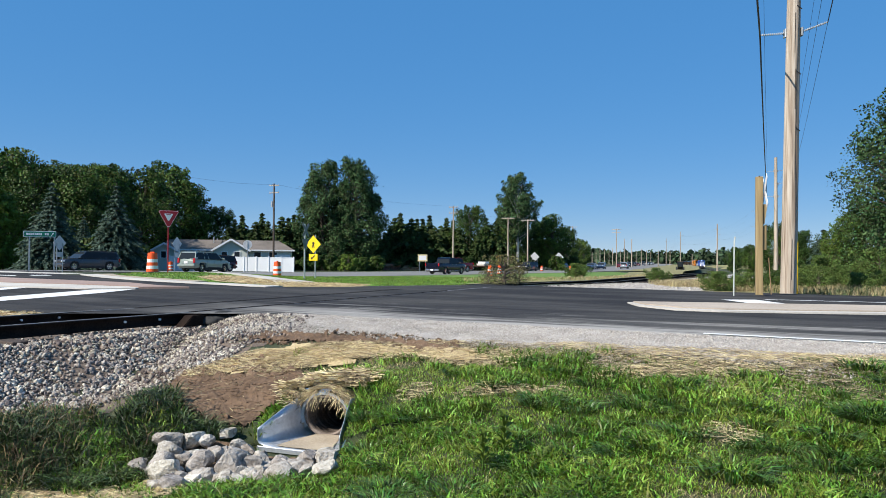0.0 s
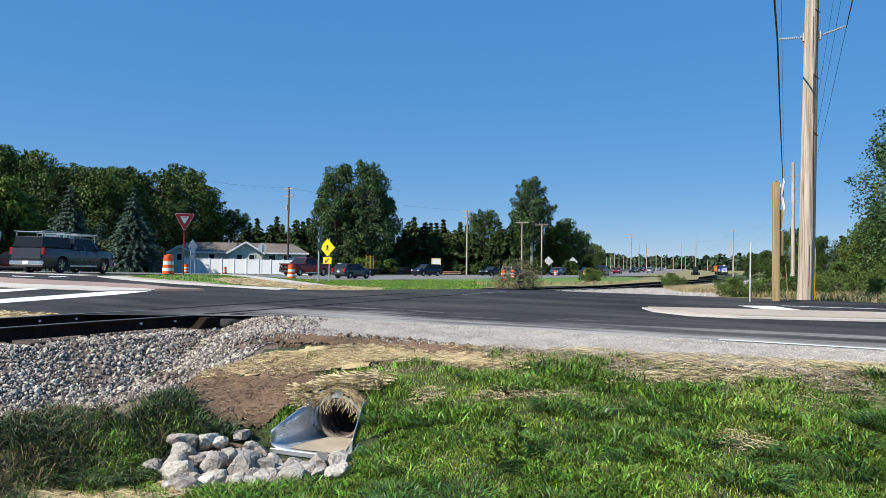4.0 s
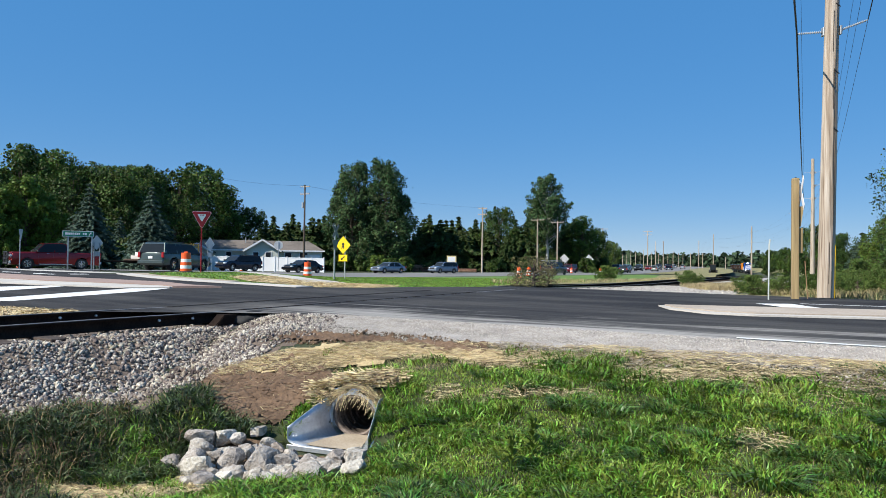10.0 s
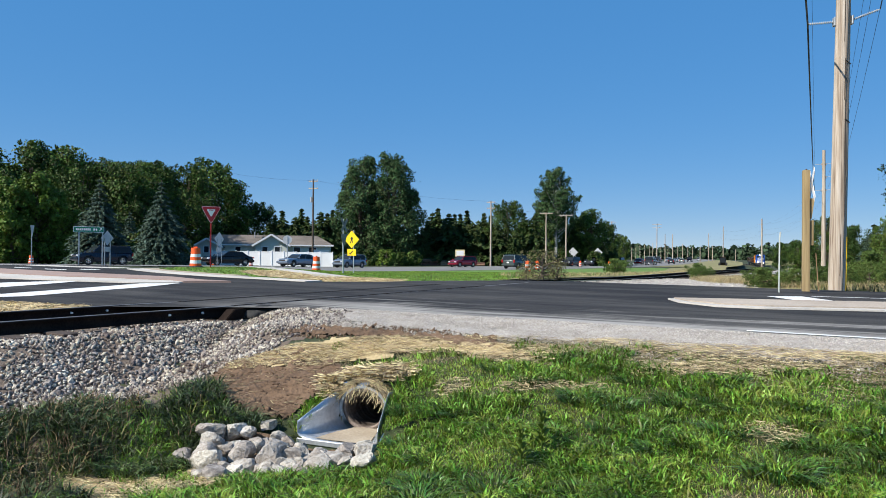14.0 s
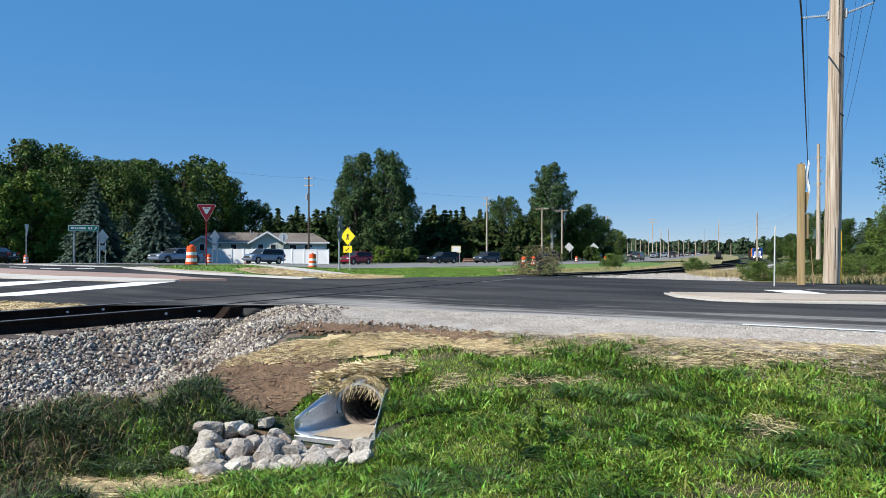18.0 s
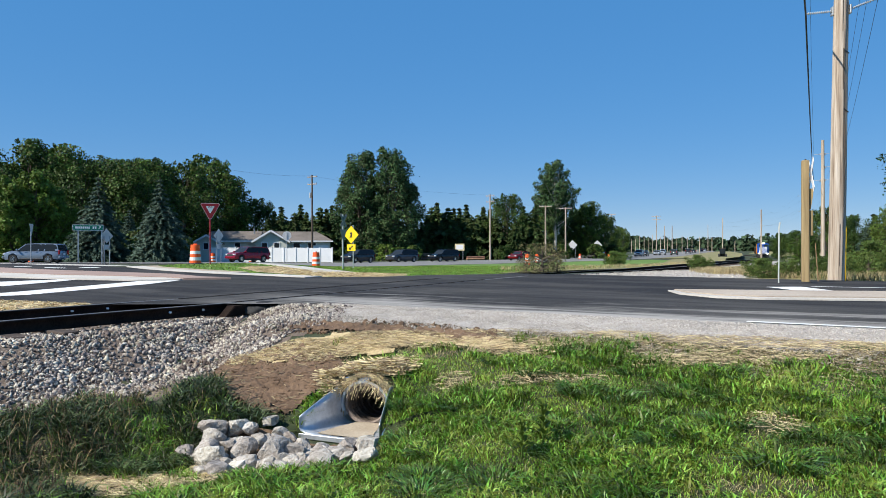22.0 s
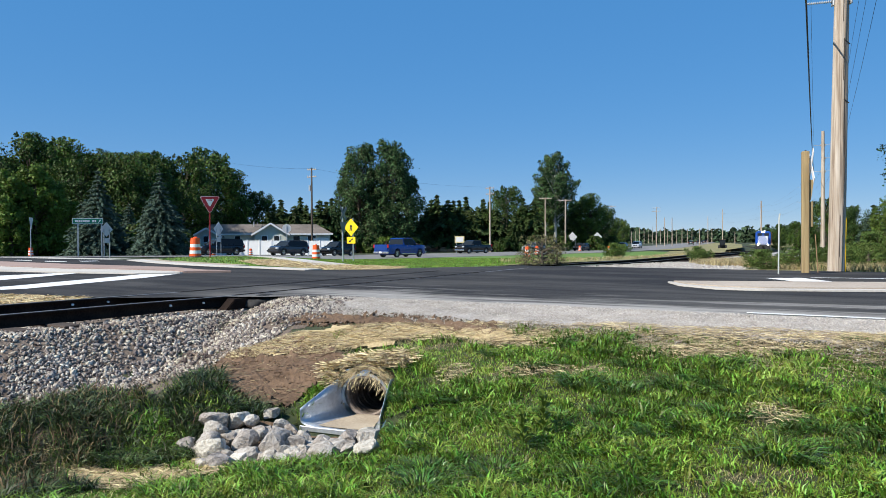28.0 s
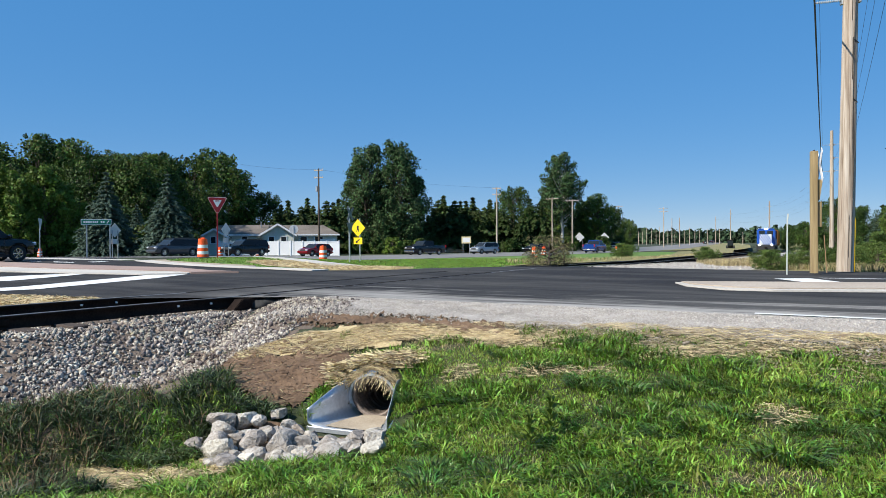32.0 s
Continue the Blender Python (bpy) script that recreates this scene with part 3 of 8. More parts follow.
tagged(drape("straw_cover", [(-6.35, 10.85), (-8.0, 11.62), (-14.0, 13.3), (-30, 14.1), (-30, 2), (-10.9, 3.2), (-8.8, 6.9), (-7.5, 9.1)], "straw_mat", 0.045, zf=lambda x, y: road_z(x, y) - 0.06), "straw mulch beside the track", "straw", kind="structure")
tagged(drape("gravel_bed", [(3.9, 21.9), (5.8, 20.9), (8.4, 20.6), (9.6, 22.5), (16, 36), (26, 56), (34, 74), (31, 74), (23, 57), (12.6, 39)], "gravel_bed", 0.02, zf=ground_z, step=0.8), "pale gravel verge along the track", "gravel", kind="structure")
tagged(drape("dry_verge", [(7.2, 20.0), (9.0, 19.6), (14, 20.6), (30, 14), (60, 20), (80, 90), (70, 110), (36, 72), (17.5, 36), (9.7, 22.3)], "dry_grass", 0.03, zf=ground_z, step=1.0), "dry grass verge", "grass", kind="structure")
tagged(drape("dry_verge", [(31.5, 126), (43, 122), (64, 170), (105, 280), (150, 420), (141, 419), (88.5, 277), (51.5, 175)], "dry_grass", 0.04, zf=lambda x, y: np.maximum(ground_z(x, y), road_z(x, y) - 0.04), step=4.0), "dry grass between the far highway and the track", "grass", kind="structure")
tagged(drape("dry_verge", [(37, 73.5), (52, 119), (74, 171), (116, 280), (160, 420), (260, 420), (180, 200), (81, 91), (71, 111)], "dry_grass", 0.035, zf=ground_z, step=4.0), "dry grass field beyond the shrubs", "grass", kind="structure")
tagged(drape("dry_verge", [(0.4, 24.2), (1.0, 25.0), (8.8, 40), (19.0, 60), (29.5, 84), (43, 122), (61, 170), (56, 172), (40, 126), (30, 110), (20, 76), (12, 56), (5, 38)], "dry_grass", 0.03, zf=lambda x, y: np.maximum(ground_z(x, y), road_z(x, y) - 0.04), step=1.5), "dry grass strip between lawn and track", "grass", kind="structure")

# ---- the track ----
def sweep(name, path, s0, s1, prof, zf, material, parent, step=2.0, off=0.0, lift=0.0):
    """Sweeps a closed outline (across, up) along a path."""
    ss = np.linspace(s0, s1, max(2, int((s1 - s0) / step) + 1))
    k = len(prof)
    V = []
    for s in ss:
        (x, y), a = path.at(s)
        nx, ny = math.sin(a), -math.cos(a)
        z = zf(x, y)
        V += [(x + nx * (off + u), y + ny * (off + u), z + lift + v) for u, v in prof]
    Fc = []
    for i in range(len(ss) - 1):
        for j in range(k):
            a, b = i * k + j, i * k + (j + 1) % k
            Fc.append((a, b, b + k, a + k))
    return raw(name, V, Fc, material, parent)


def rail_z(x, y):
    return float(np.interp(y, RAIL_Z[:, 0], RAIL_Z[:, 1]))


S0 = float(np.interp(10.9, RAIL.p[:, 1], RAIL.s))
RAIL_PROF = [(-0.07, -0.17), (0.07, -0.17), (0.07, -0.155), (0.012, -0.135), (0.012, -0.045), (0.036, -0.03), (0.036, -0.004), (-0.036, -0.004), (-0.036, -0.03), (-0.012, -0.045), (-0.012, -0.135), (-0.07, -0.155)]
HEAD_PROF = [(-0.034, -0.004), (0.034, -0.004), (0.030, 0.003), (-0.030, 0.003)]
track = tagged(empty("railway_track"), "rusty steel rails on timber sleepers through the crossing", "railway track", kind="structure")
for off in (-0.75, 0.75):
    sweep("rail", RAIL, S0 - 30, S0 + 560, RAIL_PROF, rail_z, "rail_steel", track, 1.0, off)
    sweep("rail_head", RAIL, S0 - 30, S0 + 560, HEAD_PROF, rail_z, "rail_head", track, 1.0, off)
bm = bmesh.new()
box(bm, (2.6, 0.23, 0.18), bevel=0.012)
tie = part("sleeper", bm, "tie_wood", track)
ties = [s for s in np.arange(S0 - 12, S0 - 1.6, 0.55)] + [s for s in np.arange(S0 + 9.6, S0 + 75, 0.55)]
for i, s in enumerate(ties):
    (x, y), a = RAIL.at(s)
    o = tie if i == 0 else new("sleeper", tie.data)
    o.parent = track
    lift = -0.03 if random.random() < 0.35 else -0.07
    o.matrix_basis = pose(x, y, rail_z(x, y) - 0.17 - 0.09 + 0.05 + lift + 0.03, 0, 0, math.degrees(a) - 90 + random.uniform(-2, 2))
# splice bars and bolts on the near rails
for s, off in ((S0 - 3.2, 0.75), (S0 - 4.4, 0.75), (S0 - 4.2, -0.75), (S0 - 5.6, -0.75), (S0 - 7.0, 0.75)):
    (x, y), a = RAIL.at(s)
    bm = bmesh.new()
    box(bm, (0.9, 0.03, 0.085), bevel=0.006)
    for k in (-0.3, -0.1, 0.1, 0.3):
        cyl(bm, 0.016, 0.016, (k, -0.03, 0), (k, 0, 0), 6)
    o = part("splice_bar", bm, "rail_steel", track)
    o.matrix_basis = pose(x + math.sin(a) * (off + 0.03), y - math.cos(a) * (off + 0.03), rail_z(x, y) - 0.085, 0, 0, math.degrees(a))
for s, off in ((S0 - 0.35, 0.79), (S0 + 0.25, 0.79), (S0 - 1.04, -0.71), (S0 - 0.46, -0.71), (S0 - 3.0, 0.79)):
    (x, y), a = RAIL.at(s)
    bm = bmesh.new()
    cyl(bm, 0.017, 0.017, (0, -0.02, 0), (0, 0.01, 0), 10)
    o = part("bolt_head", bm, "sign_white", track, "white-painted bolt head")
    o.matrix_basis = pose(x + math.sin(a) * off, y - math.cos(a) * off, rail_z(x, y) - 0.075, 0, 0, math.degrees(a))
# timber ramp at the end of the crossing surface, and the lump of asphalt on it
for off in (0.95,):
    (x, y), a = RAIL.at(S0 + 0.75)
    e = empty("crossing_end_ramp", pose(x + math.sin(a) * (off + 0.05), y - math.cos(a) * (off + 0.05), rail_z(x, y) - 0.19, 0, 0, math.degrees(a)))
    tagged(e, "dark sloping timber ramp at the crossing's edge beside the rail", "crossing ramp")
    bm = bmesh.new()
    poly_prism(bm, [(-0.30, 0.0), (-0.12, 0.165), (0.4, 0.17), (0.4, 0.0)], -0.10, 0.10, bevel=0.012)
    part("ramp_block", bm, "rail_steel", e)
    bm = bmesh.new()
    bmesh.ops.create_icosphere(bm, subdivisions=3, radius=1)
    for v in bm.verts:
        k = 1 + 0.18 * noise.noise(v.co * 2.2)
        v.co = Vector((v.co.x * 0.42 * k + 0.5, v.co.y * 0.26 * k - 0.12, v.co.z * 0.15 * k + 0.06))
    part("asphalt_lump", bm, "black_rubber", e, "black lump of spilt asphalt", smooth=True)
for off in (-0.75, 0.75):
    for d in ((0.05,) if off < 0 else (-0.075,)):
        sweep("flangeway", RAIL, S0 + 0.9, S0 + 9.4, [(0, 0.002), (0.035, 0.002), (0.035, 0.008), (0, 0.008)], lambda x, y: float(road_z(x, y)), "black_rubber", track, 0.5, off + d)
    sweep("rail_top_in_road", RAIL, S0 + 0.9, S0 + 9.4, [(-0.02, 0.0), (0.02, 0.0), (0.02, 0.009), (-0.02, 0.009)], lambda x, y: float(road_z(x, y)), "rail_steel", track, 0.5, off)


# ---- stones ----
def stones(name, pts, sizes, material, seed, flat=0.62, small=False):
    """Many angular stones in one mesh: squashed, jittered lumps, or plainer ones for fine gravel."""
    rg = np.random.default_rng(seed)
    base = np.array([(1, 0, 0), (0.3, 0.95, 0), (-0.8, 0.6, 0), (-0.8, -0.6, 0), (0.3, -0.95, 0), (0.1, 0.1, 0.9), (-0.1, 0, -0.9)], float)
    tri = np.array([(0, 1, 5), (1, 2, 5), (2, 3, 5), (3, 4, 5), (4, 0, 5), (1, 0, 6), (2, 1, 6), (3, 2, 6), (4, 3, 6), (0, 4, 6)])
    if small:
        base = np.array([(1, 0, 0), (-0.5, 0.87, 0), (-0.5, -0.87, 0), (0, 0, 0.95), (0, 0, -0.95)], float)
        tri = np.array([(0, 1, 3), (1, 2, 3), (2, 0, 3), (1, 0, 4), (2, 1, 4), (0, 2, 4)])
    n, kv = len(pts), len(base)
    V = base[None] * (1 + rg.uniform(-0.35, 0.35, (n, kv, 1))) + rg.normal(0, 0.23, (n, kv, 3))
    V[:, :, 2] *= flat
    q = rg.normal(size=(n, 4))
    q /= np.linalg.norm(q, axis=1)[:, None]
    w, x, y, z = q.T
    R = np.stack([1 - 2 * (y * y + z * z), 2 * (x * y - z * w), 2 * (x * z + y * w), 2 * (x * y + z * w), 1 - 2 * (x * x + z * z), 2 * (y * z - x * w),
                  2 * (x * z - y * w), 2 * (y * z + x * w), 1 - 2 * (x * x + y * y)], 1).reshape(n, 3, 3)
    V = np.einsum("nij,nkj->nki", R, V) * np.asarray(sizes)[:, None, None] + np.asarray(pts)[:, None]
    return raw(name, V.reshape(-1, 3), (tri[None] + kv * np.arange(n)[:, None, None]).reshape(-1, 3), material)


rg = np.random.default_rng(5)


def scatter(n, x0, x1, y0, y1, keep, zf=ground_z, dz=0.0):
    x, y = rg.uniform(x0, x1, n), rg.uniform(y0, y1, n)
    k = keep(x, y)
    x, y = x[k], y[k]
    return np.stack([x, y, zf(x, y) + dz], 1)


def road_n(x, y):
    return ROAD_N[0] * x + ROAD_N[1] * y


def dirt_zone(x, y):
    return np.hypot((x + 2.25) / 0.75, (y - 7.35 + 0.2 * x + 0.45) / 0.75) < 1 + 0.2 * wob(x, y, 3.1)


def ballast_zone(x, y):
    q = rail_dist(x, y)
    foot = 3.55 + 0.25 * wob(x, y, 1.9)
    thin = (wob(x, y, 2.2, 0.3) + 0.6 * wob(x, y, 5.3, 1.7) < 0.42 - 0.5 * (q > 2.6)) | (rg.uniform(0, 1, len(x)) < 0.25)
    gap = (np.abs(q) > 1.0) | (rg.uniform(0, 1, len(x)) < 0.12)
    return (np.abs(x) < 0.76 * y + 0.4) & thin & gap & (road_n(x, y) < 8.6) & (q < foot) & (q > -3.2) & ~(dirt_zone(x, y) & (q > 2.2))


p = scatter(80000, -9.5, -2.0, 5.0, 12.5, ballast_zone, dz=0.012)
b1 = stones("ballast", p, rg.uniform(0.010, 0.030, len(p)) * (1 + 0.45 * (wob(p[:, 0], p[:, 1], 1.1, 2) > 0.5) + 0.5 * rg.uniform(0, 1, len(p)) ** 6), "stone", 11)
tagged(b1, "coarse grey crushed-stone track ballast", "ballast", kind="stuff")
lumps = []
for k in range(10):
    bm = bmesh.new()
    bmesh.ops.create_icosphere(bm, subdivisions=1, radius=1)
    rr = random.Random(k + 70)
    for v in bm.verts:
        v.co = Vector((v.co.x * rr.uniform(0.7, 1.25), v.co.y * rr.uniform(0.55, 1.0), v.co.z * rr.uniform(0.45, 0.8)))
    me = bpy.data.meshes.new("stone")
    bm.to_mesh(me)
    bm.free()
    me.materials.append(mat("single_ballast_stone", [(0.19, 0.145, 0.11), (0.31, 0.27, 0.235), (0.48, 0.44, 0.40)], 0.9, big=9, small=60, bump=0.4, per="object", vary=0.3) if not lumps else lumps[0].materials[0])
    lumps.append(me)
for i, (x, y, z) in enumerate(scatter(1600, -5.4, -2.5, 6.2, 9.2, ballast_zone, dz=0.02)[:290]):
    o = new("stone", lumps[i % 10])
    o.parent = b1
    o.matrix_basis = pose(x, y, z, random.uniform(0, 360), random.uniform(0, 360), random.uniform(0, 360)) @ Matrix.Scale(random.uniform(0.026, 0.05), 4)
tagged(sheet("ballast_underlay", axis([(-12, -1.8, 0.15)]), axis([(2, 13, 0.15)]), ground_z, "ballast_bed", 0.004, lambda x, y: (rail_dist(x, y) < 3.7) & (rail_dist(x, y) > -4) & (road_n(x, y) < 8.7)), "brown stony track bed", "track bed", kind="structure")
tagged(sheet("bare_dirt", axis([(-3.0, -0.5, 0.08)]), axis([(5.3, 6.8, 0.08)]), ground_z, "dirt", 0.010, lambda x, y: (np.hypot((x + 1.75) / 0.82, (y - 5.9) / 0.44) < 1) & ~outlet(x, y)), "brown soil between the riprap rocks", "dirt", kind="structure")
tagged(sheet("bare_dirt", axis([(-3.8, 0.2, 0.035)]), axis([(5.9, 9.4, 0.035)]), lambda x, y: ground_z(x, y) + np.abs(0.024 * wob(x, y, 9) + 0.018 * wob(x, y, 23, 1) + 0.016 * wob(x, y, 41, 2) + np.random.default_rng(4).normal(0, 0.009, x.shape)), "dirt", 0.012, lambda x, y: dirt_zone(x, y) | ((road_n(x, y) > 6.9 + 0.12 * wob(x, y, 3)) & (road_n(x, y) < 7.26 + 0.14 * wob(x, y, 4)) & (rail_dist(x, y) > 3.3))), "patch of bare brown dirt", "dirt", kind="structure")
sv, nv = rg.uniform(-7.4, 7.2, 86000), rg.uniform(6.85, 8.86, 86000)
px, py = ROAD_U[0] * sv + ROAD_N[0] * nv, ROAD_U[1] * sv + ROAD_N[1] * nv
k = nv > 7.34 + 0.16 * wob(px, py, 2.3) - 0.55 * rg.uniform(0, 1, len(nv)) ** 3
px, py = px[k], py[k]
p = np.stack([px, py, ground_z(px, py) + 0.012], 1)
M["stone_pale"] = mat("pale_gravel_stone", [(0.32, 0.290, 0.255), (0.48, 0.44, 0.40)], 0.92, big=4, small=60, bump=0.3, per="island", vary=0.15)
tagged(stones("shoulder_gravel", p, rg.uniform(0.0055, 0.014, len(p)) * (1 + 0.8 * rg.uniform(0, 1, len(p)) ** 12), "stone_pale", 12, small=True), "loose pale crushed gravel on the road shoulder", "gravel", kind="stuff")
p = scatter(70000, 2, 30, 19, 60, lambda x, y: (rail_dist(x, y) < 6.8) & (x < 9.6) & (road_n(x, y) > 20.6) & (rail_dist(x, y) > 0.9) & (rg.uniform(0, 1, len(x)) < (24 / np.maximum(y, 1)) ** 2), dz=0.015)
tagged(stones("ballast", p, rg.uniform(0.02, 0.05, len(p)), "stone_pale", 13, small=True), "pale stone ballast beyond the crossing", "ballast", kind="stuff")
p = scatter(6500, -3.9, -0.2, 6.0, 9.2, lambda x, y: dirt_zone(x, y) | ((road_n(x, y) > 6.75) & (road_n(x, y) < 7.5) & (x < 0.3) & (rail_dist(x, y) > 3.2)), dz=0.008)
tagged(stones("dirt_clods", p, rg.uniform(0.009, 0.027, len(p)) * (1 + 1.6 * rg.uniform(0, 1, len(p)) ** 8), "dirt", 14, small=True), "brown dirt clods and small stones", "dirt", kind="stuff")


M["twig"] = mat("dry_twig", [(0.14, 0.095, 0.055), (0.30, 0.22, 0.13)], 0.9, big=3, small=12, bump=0, per="island", vary=0.25)


def rock(size, seed):
    bm = bmesh.new()
    bmesh.ops.create_icosphere(bm, subdivisions=3, radius=1)
    rr = random.Random(seed)
    cuts = [Vector((rr.gauss(0, 1), rr.gauss(0, 1), rr.gauss(0, 1))).normalized() for _ in range(11)]
    lim = [rr.uniform(0.46, 0.80) for _ in cuts]
    o = Vector((seed * 1.7, seed * 0.9, 0))
    for v in bm.verts:
        c = v.co.copy()
        for q, d in zip(cuts, lim):
            k = c.dot(q)
            if k > d:
                c -= q * (k - d) * 0.98
        c *= 1.2 + 0.12 * noise.noise(c * 1.6 + o) + 0.08 * noise.noise(c * 4 + o) + 0.045 * noise.noise(c * 10 + o)
        v.co = Vector((c.x * size[0], c.y * size[1], c.z * size[2]))
    return bm


ROCKS = [(-2.44, 6.14, 0.122), (-2.26, 6.22, 0.116), (-2.15, 6.24, 0.103), (-2.58, 5.88, 0.073), (-2.41, 6.0, 0.124), (-2.35, 5.82, 0.133), (-2.1, 5.86, 0.121), (-2.01, 6.06, 0.075), (-2.32, 5.7, 0.142), (-1.94, 5.6, 0.107), (-1.78, 5.78, 0.155),
         (-1.87, 6.24, 0.083), (-2.0, 6.38, 0.079), (-1.6, 5.92, 0.098), (-1.58, 6.04, 0.071), (-1.75, 6.2, 0.065), (-2.56, 5.82, 0.087), (-2.18, 6.06, 0.07), (-1.74, 6.04, 0.071), (-1.44, 5.78, 0.057), (-1.13, 5.84, 0.09), (-1.33, 5.76, 0.085)]
FRONT = [(-1.45, 5.48, 0.104), (-1.55, 5.28, 0.075), (-1.29, 5.42, 0.096), (-1.36, 5.2, 0.055), (-0.93, 5.55, 0.112), (-1.08, 5.5, 0.068), (-0.90, 5.36, 0.10), (-1.72, 5.5, 0.07), (-1.9, 5.44, 0.06), (-2.12, 5.56, 0.07)]
rx = random.Random(9)
FILL = [(-1.7 + 0.9 * rx.uniform(-1, 1), 5.82 + 0.42 * rx.uniform(-1, 1), rx.uniform(0.055, 0.105)) for _ in range(110)]
FILL = [q for q in FILL if not (q[0] > -1.75 and q[1] > 5.92) and (q[0] + 1.75) ** 2 / 0.8 + (q[1] - 5.8) ** 2 / 0.2 < 1 and not (q[0] < -2.3 and q[1] < 5.7)]
ROCKS = [(*q, 0.03) for q in ROCKS] + [(*q, 0.03) for q in FRONT] + [(*q, 0.02) for q in FILL]
for i, (x, y, r, up) in enumerate(ROCKS):
    r *= 1.08
    rr = random.Random(i)
    ob = part("rock", rock((r * rr.uniform(0.9, 1.1), r * rr.uniform(0.65, 0.95), r * rr.uniform(0.6, 0.8)), i + 3), "rock", smooth=False)
    ob.matrix_world = pose(x, y, float(ground_z(x, y)) + r * 0.42 + up, rr.uniform(-25, 25), rr.uniform(-25, 25), rr.uniform(-40, 40))
    tagged(ob, "pale angular limestone riprap rock below the culvert", "rock", "riprap rocks")

# ---- culvert ----
cx, cy, cz = -1.143, 6.74, 0.055
AX = Vector((-0.33, -0.944, 0)).normalized()
culvert = empty("culvert", pose(cx, cy, cz, 0, 0, math.degrees(math.atan2(AX.y, AX.x))))
SQUAT = 0.86
tagged(culvert, "galvanised flared culvert outlet with a dark pipe and sand", "culvert")
bm = bmesh.new()
K = 28
ringsec = [(-2.6, 0.215), (-0.02, 0.215), (-0.02, 0.245), (-2.6, 0.245)]
for i in range(K):
    a0, a1 = 2 * math.pi * i / K, 2 * math.pi * (i + 1) / K
    for (u0, r0), (u1, r1) in zip(ringsec, ringsec[1:] + ringsec[:1]):
        bm.faces.new([bm.verts.new((u, r * math.cos(a), SQUAT * r * math.sin(a))) for u, r, a in ((u0, r0, a0), (u0, r0, a1), (u1, r1, a1), (u1, r1, a0))])
bmesh.ops.remove_doubles(bm, verts=bm.verts[:], dist=1e-4)
bmesh.ops.recalc_face_normals(bm, faces=bm.faces[:])
# far end closed, added so that the inside stays dark
bm.faces.new([bm.verts.new((-2.55, 0.24 * math.cos(2 * math.pi * i / K), 0.24 * math.sin(2 * math.pi * i / K))) for i in range(K)])
part("pipe", bm, "pipe_dark", culvert, "stained pipe coloured darker for its inner shade")
bm = bmesh.new()
for i in range(K):
    a0, a1 = 2 * math.pi * i / K, 2 * math.pi * (i + 1) / K
    for (u0, r0), (u1, r1) in (((-0.03, 0.203), (-0.004, 0.206)), ((-0.004, 0.206), (0.006, 0.222)), ((0.006, 0.222), (-0.004, 0.243))):
        bm.faces.new([bm.verts.new((u, r * math.cos(a), SQUAT * r * math.sin(a))) for u, r, a in ((u0, r0, a0), (u0, r0, a1), (u1, r1, a1), (u1, r1, a0))])
part("pipe_rim", bm, "pipe_rust", culvert, "rolled rust-brown pipe rim")
bm = bmesh.new()
for u in (-0.05, -0.16, -0.27, -0.38):
    for i in range(K):
        a0, a1 = 2 * math.pi * i / K, 2 * math.pi * (i + 1) / K
        for r0, r1, d in ((0.218, 0.205, 0.0), (0.205, 0.218, 0.03)):
            bm.faces.new([bm.verts.new((q, r * math.cos(a), SQUAT * r * math.sin(a))) for q, r, a in ((u - d, r0, a0), (u - d, r0, a1), (u - d - 0.03, r1, a1), (u - d - 0.03, r1, a0))])
part("pipe_ribs", bm, "pipe_dark", culvert)


def flare(u):
    """Half-width and top height of the flared end at u metres in front of the pipe."""
    k = u / 0.52
    return 0.275 + 0.155 * k, 0.185 - 0.225 * k ** 1.1


bm = bmesh.new()
US = [-0.10, 0.0, 0.08, 0.17, 0.26, 0.35, 0.44, 0.52]
FLOOR = -0.215
secs = []
for u in US:
    w, t = flare(max(u, 0))
    row = [(u, -w, t), (u, -w, t * 0.5 + FLOOR * 0.2)]
    for j in range(9):
        a = math.pi * j / 8
        row.append((u, -w * (abs(math.cos(a)) ** 0.55) * (1 if j <= 4 else -1), FLOOR + 0.13 * (1 - math.sin(a) ** 0.8) * (1 - 0.5 * max(u, 0) / 0.52)))
    row += [(u, w, t * 0.5 + FLOOR * 0.2), (u, w, t)]
    secs.append([bm.verts.new(c) for c in row])
for a, b in zip(secs, secs[1:]):
    for j in range(len(a) - 1):
        bm.faces.new((a[j], a[j + 1], b[j + 1], b[j]))
bmesh.ops.recalc_face_normals(bm, faces=bm.faces[:])
bmesh.ops.solidify(bm, geom=bm.faces[:], thickness=0.006)
part("flared_end", bm, "galvanised", culvert, "bright galvanised flared apron", smooth=True)
bm = bmesh.new()
for i in range(24):
    a0, a1 = math.pi * (-0.12 + 1.24 * i / 24), math.pi * (-0.12 + 1.24 * (i + 1) / 24)
    for r0, r1 in ((0.245, 0.272),):
        for u in (0.0, 0.014):
            bm.faces.new([bm.verts.new((u, r * math.cos(a), SQUAT * r * math.sin(a))) for r, a in ((r0, a0), (r1, a0), (r1, a1), (r0, a1))])
        bm.faces.new([bm.verts.new((u, r1 * math.cos(a), SQUAT * r1 * math.sin(a))) for u, a in ((0, a0), (0.014, a0), (0.014, a1), (0, a1))])
part("collar", bm, "galvanised", culvert)
bm = bmesh.new()
box(bm, (0.02, 0.86, 0.05), (0.525, 0, -0.222), bevel=0.006)
part("toe_plate", bm, "galvanised", culvert)
bm = bmesh.new()
